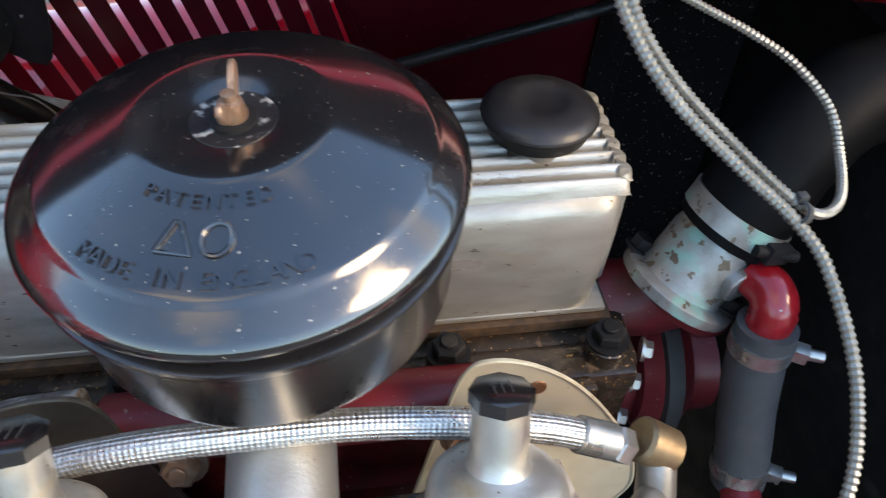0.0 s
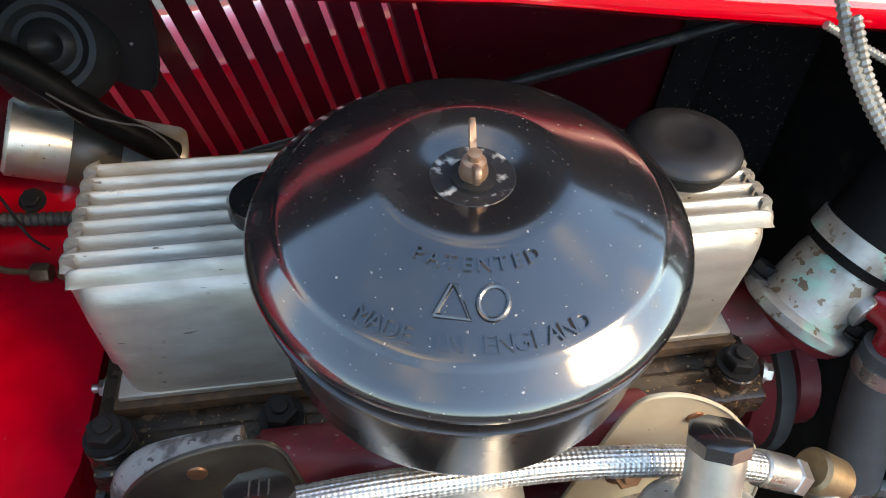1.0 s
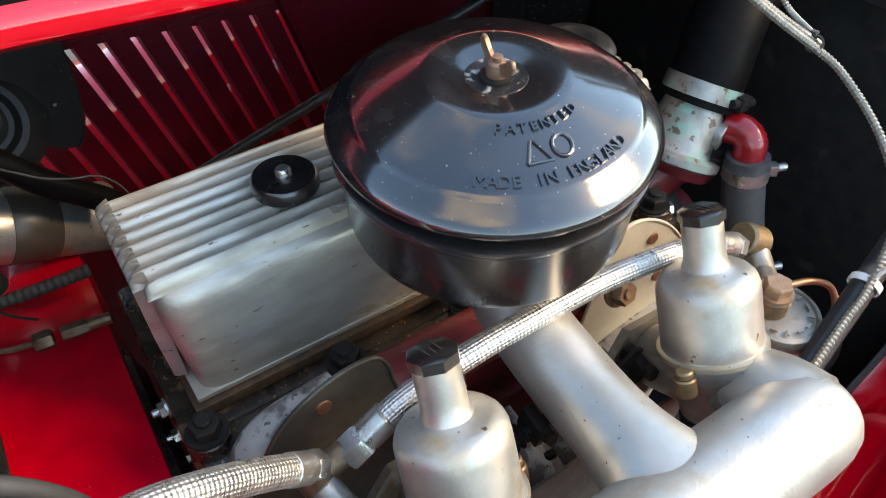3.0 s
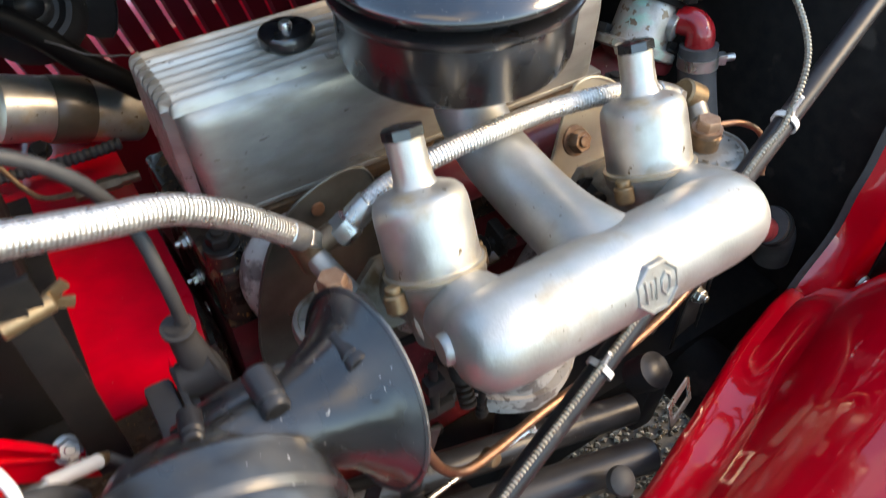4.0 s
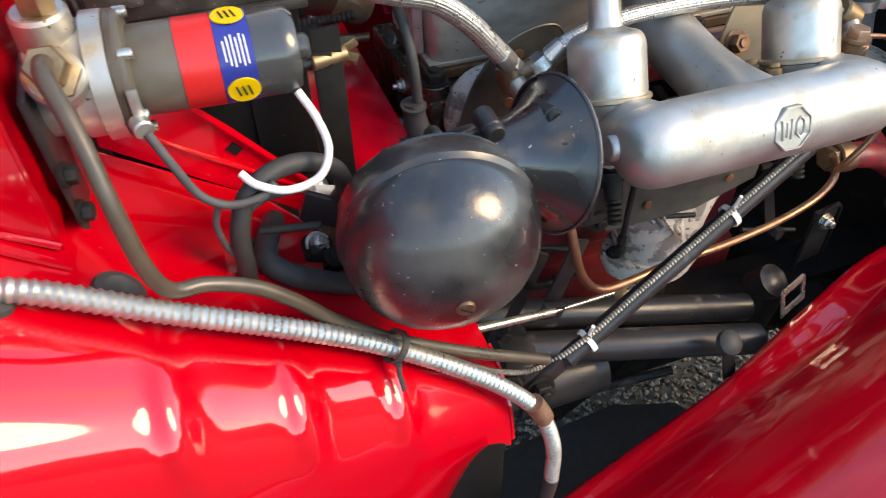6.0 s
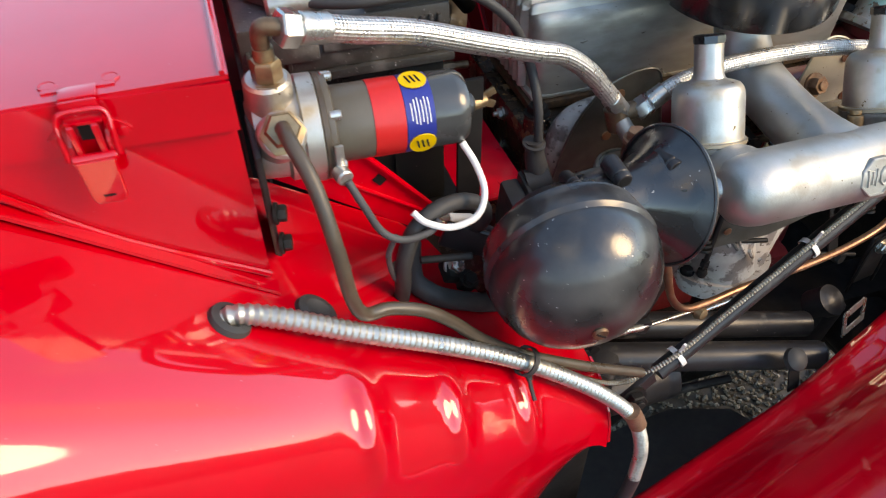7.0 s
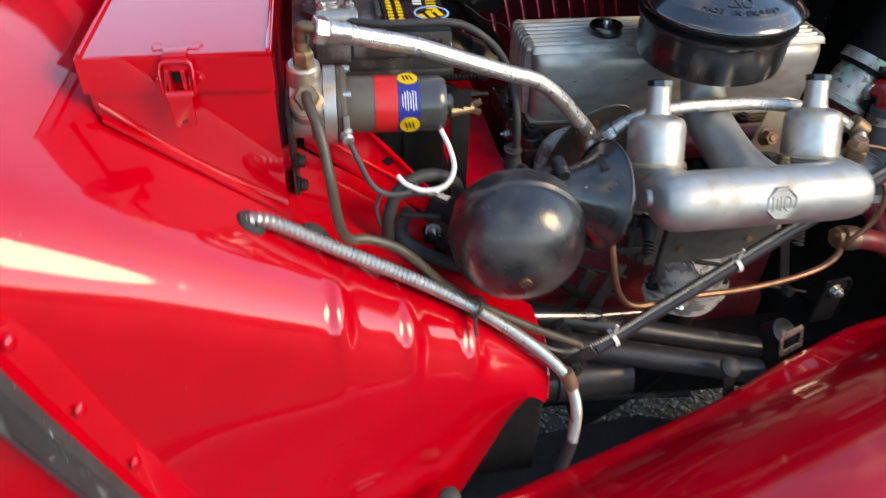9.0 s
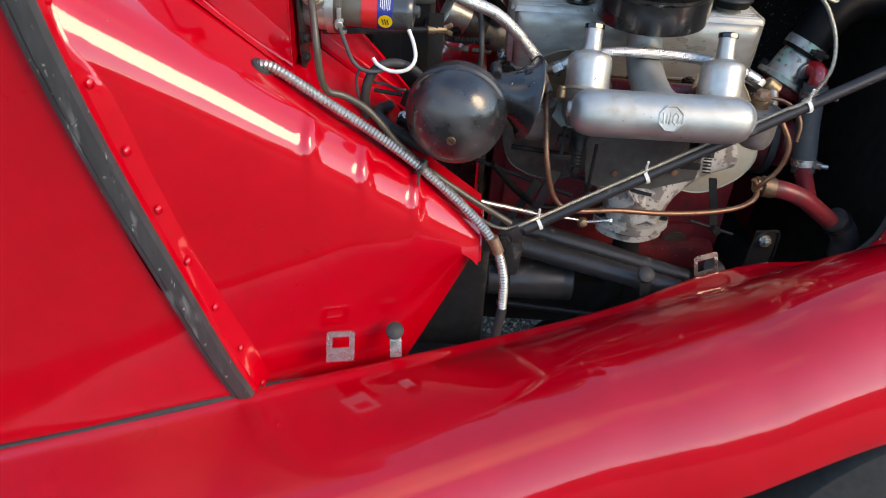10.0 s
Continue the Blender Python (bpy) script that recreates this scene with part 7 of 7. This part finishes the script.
part("bush", spin(bmesh.new(), [(0.014, -0.018), (0.021, -0.016), (0.021, 0.016), (0.014, 0.018), (0.010, 0.020), (0, 0.020)], (0.165, -0.178, 0.470), (0.2, -0.5, 0.8), 24), BLACK_DULL, chassis)
part("link_arm", box(bmesh.new(), (0.165, -0.182, 0.435), (0.035, 0.03, 0.09), (0, 12, 0), 0.008), BLACK_DULL, chassis)
part("chassis_rail", box(bmesh.new(), (0.0, -0.11, 0.36), (1.2, 0.07, 0.10), (0, 0, 0), 0.006), DARK, chassis)
part("dumb_iron", box(bmesh.new(), (-0.30, -0.26, 0.46), (0.14, 0.05, 0.20), (0, 0, 0), 0.006), DARK, chassis)
part("splash_apron", slab(bmesh.new(), [(-0.50, -0.44, 0.295), (-0.50, -0.19, 0.295), (-0.20, -0.185, 0.298), (-0.02, -0.172, 0.302), (0.06, -0.20, 0.304), (0.10, -0.27, 0.305), (-0.10, -0.36, 0.300)], (0, 0, -0.004)), RUBBER, chassis, "black rubber splash apron")
part("brake_rod", cyl(bmesh.new(), (-0.20, -0.175, 0.375), (0.05, -0.185, 0.360), 0.006, seg=14), BLACK_DULL, chassis)
part("cross_tube", cyl(bmesh.new(), (0.30, -0.22, 0.35), (0.30, 0.35, 0.35), 0.05, seg=20), DARK, chassis)
bolt("knuckle_bolt", (-0.214, -0.255, 0.545), (-0.3, -1, 0.3), 0.010, 0.008, STEEL_DARK, chassis)
part("starter_motor", spin(bmesh.new(), [(0.0, 0.0), (0.026, 0.0), (0.030, 0.003), (0.030, 0.036), (0.034, 0.038), (0.034, 0.128), (0.033, 0.131), (0.034, 0.134), (0.034, 0.146), (0.020, 0.150), (0.0, 0.150)], (-0.225, -0.20, 0.449), (1, 0, 0.01), 36), BLACK_DULL, chassis, "dusty black starter motor casing")
mount = thing("cable_bracket", (0.25, -0.16, 0.44), "black steel bracket with a bright bolt", "bracket")
part("plate", box(bmesh.new(), (0.252, -0.152, 0.505), (0.042, 0.004, 0.085), (0, 0, 8), 0.001), BLACK_DULL, mount)
part("plate_edge", merge(tube(bmesh.new(), span([(0.228, -0.158, 0.45), (0.230, -0.160, 0.53), (0.240, -0.160, 0.548), (0.266, -0.154, 0.548), (0.276, -0.152, 0.53), (0.277, -0.150, 0.45)], 5), 0.002, 6)), STEEL_DARK, mount)
bolt("bracket_bolt", (0.252, -0.156, 0.528), (0, -1, 0.2), 0.0085, 0.008, STEEL, mount, stud=0.006)


def clip_on(parent_at, turn, label, foot=-0.034, slot=0.0125):
    at = Vector(parent_at)
    ob = thing("bonnet_clip", at, label, "clip", "bonnet clips")
    bm = bmesh.new()
    m = Matrix.Translation(at) @ Euler([radians(a) for a in turn]).to_matrix().to_4x4()
    outer, inner = [(-0.021, foot), (0.021, foot), (0.021, 0.016), (0.018, 0.019), (-0.018, 0.019), (-0.021, 0.016)], [(-slot, -0.010), (slot, -0.010), (slot, 0.010), (slot, 0.010), (-slot, 0.010), (-slot, 0.010)]
    rows = [[(a, -0.0009, b) for a, b in outer + outer[:1]], [(a, -0.0009, b) for a, b in inner + inner[:1]], [(a, 0.0009, b) for a, b in inner + inner[:1]], [(a, 0.0009, b) for a, b in outer + outer[:1]], [(a, -0.0009, b) for a, b in outer + outer[:1]]]
    skin(bm, rows)
    bmesh.ops.transform(bm, matrix=m, verts=bm.verts)
    part("plate", bm, STEEL, ob, "bright plated slotted clip")
    return ob


clip_on((-0.448, -0.406, 0.462), (-8, 4, 14), "bright slotted steel clip on the wing edge by the footwell")
clip_on((0.122, -0.252, 0.537), (-12, -8, 18), "bright slotted steel clip on the wing edge by the engine", -0.019, 0.0150)
for at, lab in (((-0.369, -0.382, 0.470), "rubber-tipped steel rest on the wing edge by the footwell"), ((0.021, -0.280, 0.530), "rubber-tipped steel rest on the wing edge by the suspension")):
    ob = thing("bonnet_rest", Vector(at) - Vector((0, 0, 0.05)), lab, "rest", "bonnet rests")
    part("tongue", box(bmesh.new(), Vector(at) + Vector((0.002, -0.006, -0.022)), (0.018, 0.002, 0.042), (-18, 0, 12), 0.001), STEEL_DARK if at[0] > 0 else STEEL, ob)
    part("pad", spin(bmesh.new(), [(0.006, -0.006), (0.0135, -0.003), (0.0135, 0.004), (0.009, 0.008), (0, 0.009)], at, (0.1, -0.6, 0.8), 20), RUBBER, ob, "black rubber tip")

# ---- far corner behind the engine ----
coil = thing("ignition_coil", (-0.29, 0.26, 0.71), "silver ignition coil with a dark clamp band", "coil")
CA, CB = Vector((-0.328, 0.253, 0.772)), Vector((-0.200, 0.275, 0.712))
cw = (CB - CA).normalized()
part("can", spin(bmesh.new(), [(0.029, 0), (0.033, 0.003), (0.033, 0.137), (0.031, 0.141), (0.022, 0.144)], CA, cw, 40), ALLOY_SU, coil)
part("clamp", spin(bmesh.new(), [(0.0335, 0.048), (0.0342, 0.049), (0.0342, 0.086), (0.0335, 0.087)], CA, cw, 40), BROWN_HOSE, coil, "dark brown clamp band")
solid("wire_sheath", ribbed([(-0.42, 0.20, 0.745), (-0.36, 0.195, 0.735), (-0.29, 0.190, 0.732), (-0.235, 0.185, 0.735)], 0.0065, 0.006, 0.0014, 10), RUBBER, "dark ribbed wire sheath along the coil", "wire")
pipe = thing("brake_union", (-0.26, 0.12, 0.72), "brass pipe union on the red cover", "union")
part("union", merge(prism(bmesh.new(), (-0.292, 0.128, 0.735), (1, -0.1, 0), 0.008, 0.014), prism(bmesh.new(), (-0.272, 0.126, 0.735), (1, -0.1, 0), 0.0065, 0.020), cyl(bmesh.new(), (-0.252, 0.124, 0.735), (-0.235, 0.122, 0.735), 0.005, seg=12)), BRONZE, pipe)
part("pipe", hose([(-0.292, 0.128, 0.735), (-0.32, 0.135, 0.74), (-0.34, 0.16, 0.77)], 0.0025, 8), BRONZE, pipe)
bolt("fixing_bolt", (-0.304, 0.200, 0.745), (0, -0.4, 0.9), 0.008, 0.006, STEEL_DARK, pipe)
steering = thing("horn_disc", (-0.26, 0.26, 0.80), "black round horn with a ribbed face on a chipped plate", "horn")
CHIPS = material("chipped_black_horn", (0.007, 0.007, 0.008), 0.5, 0, (0.014, 0.013, 0.013), 60, 0.4, coat=0.06, spec=0.15, bump=0.2, fine=200, specks=(0.24, 0.23, 0.23), speck_scale=70, speck_cut=0.70, coat_rough=0.12)
part("shell", spin(bmesh.new(), [(0.0, 0.006), (0.007, 0.008), (0.012, 0.012), (0.016, 0.011), (0.020, 0.007), (0.024, 0.007), (0.029, 0.011), (0.034, 0.011), (0.040, 0.006), (0.046, 0.0), (0.050, -0.008), (0.045, -0.02), (0, -0.022)], (-0.262, 0.244, 0.858), (0.10, -0.85, 0.45), 44), CHIPS, steering)
outline = [(-0.36, 0.94), (-0.184, 0.94), (-0.185, 0.90), (-0.186, 0.860), (-0.190, 0.832), (-0.196, 0.815), (-0.203, 0.808), (-0.213, 0.810), (-0.224, 0.818), (-0.236, 0.826), (-0.27, 0.832), (-0.36, 0.84)]
part("mount", slab(bmesh.new(), [(x, 0.252, z) for x, z in outline], (0, 0.004, 0)), CHIPS, steering)
part("mount_edge", tube(bmesh.new(), [Vector((x, 0.2515, z)) for x, z in outline[1:7]], 0.0011, 6), STEEL_DARK, steering, "bare worn edge")
solid("dark_hose", hose([(-0.36, 0.20, 0.890), (-0.315, 0.212, 0.880), (-0.288, 0.218, 0.866), (-0.262, 0.220, 0.838), (-0.240, 0.222, 0.808), (-0.217, 0.226, 0.783), (-0.195, 0.235, 0.755)], 0.0115, 16), HOSE_BLACK, "dull black hose in the far corner", "hose")
solid("frayed_wire", hose([(-0.262, 0.205, 0.842), (-0.251, 0.2, 0.836), (-0.236, 0.2, 0.824), (-0.216, 0.2, 0.815), (-0.204, 0.2, 0.812), (-0.195, 0.2, 0.806), (-0.186, 0.2, 0.792), (-0.18, 0.202, 0.77)], 0.0009, 8), RUBBER_GREY, "thin dirty grey wire along the dark hose", "wire")
solid("thin_wire", hose([(-0.350, 0.230, 0.745), (-0.333, 0.211, 0.741), (-0.321, 0.194, 0.739), (-0.302, 0.166, 0.738), (-0.284, 0.150, 0.737)], 0.0012, 8), STEEL_DARK, "thin bare wire over the red cover", "wire")
solid("bonnet_stay", cyl(bmesh.new(), (-0.14, 0.25, 0.735), (0.42, 0.25, 0.878), 0.0055, seg=12), BLACK_DULL, "thin black bonnet stay rod", "rod")

# ---- surroundings: a dark hedge line far round the yard, and loose gravel ----
hedge = material("mottled_yard_edge", (0.05, 0.055, 0.03), 0.8, 0, (0.15, 0.13, 0.10), 1.6, 0.6, bump=0.5, fine=8)
rows = []
for k in range(73):
    a = 2 * math.pi * k / 72
    r = 13 + 1.5 * noise.noise((math.cos(a) * 3, math.sin(a) * 3, 0))
    top = 2.3 + 0.8 * noise.noise((math.cos(a) * 5, math.sin(a) * 5, 4))
    rows.append([(r * math.cos(a), r * math.sin(a), -0.15), ((r + 0.4) * math.cos(a), (r + 0.4) * math.sin(a), top * 0.6), ((r + 1.2) * math.cos(a), (r + 1.2) * math.sin(a), top)])
tagged(part("backdrop", skin(bmesh.new(), rows), hedge), "distant hedges and pale walls round the yard", "hedge", kind="structure")

rng = random.Random(5)
verts, faces = [], []
for _ in range(16000):
    x, y = rng.uniform(-0.5, 0.75), rng.uniform(-0.75, 0.45)
    s = rng.uniform(0.003, 0.0085)
    turn = Euler((rng.uniform(0, 6), rng.uniform(0, 6), rng.uniform(0, 6))).to_matrix()
    base = len(verts)
    for c in ((1, 0, 0), (-1, 0, 0), (0, 1, 0), (0, -1, 0), (0, 0, 1), (0, 0, -1)):
        p = turn @ Vector([q * s * rng.uniform(0.6, 1.15) for q in c])
        verts.append((x + p.x, y + p.y, -0.10 + s * 0.45 + p.z))
    for a, b, c in ((0, 2, 4), (2, 1, 4), (1, 3, 4), (3, 0, 4), (2, 0, 5), (1, 2, 5), (3, 1, 5), (0, 3, 5)):
        faces.append((base + a, base + b, base + c))
me = bpy.data.meshes.new("gravel")
me.from_pydata(verts, [], faces)
me.materials.append(GRAVEL)
tagged(new("gravel", me), "loose grey gravel chippings on the ground", "gravel", kind="stuff")
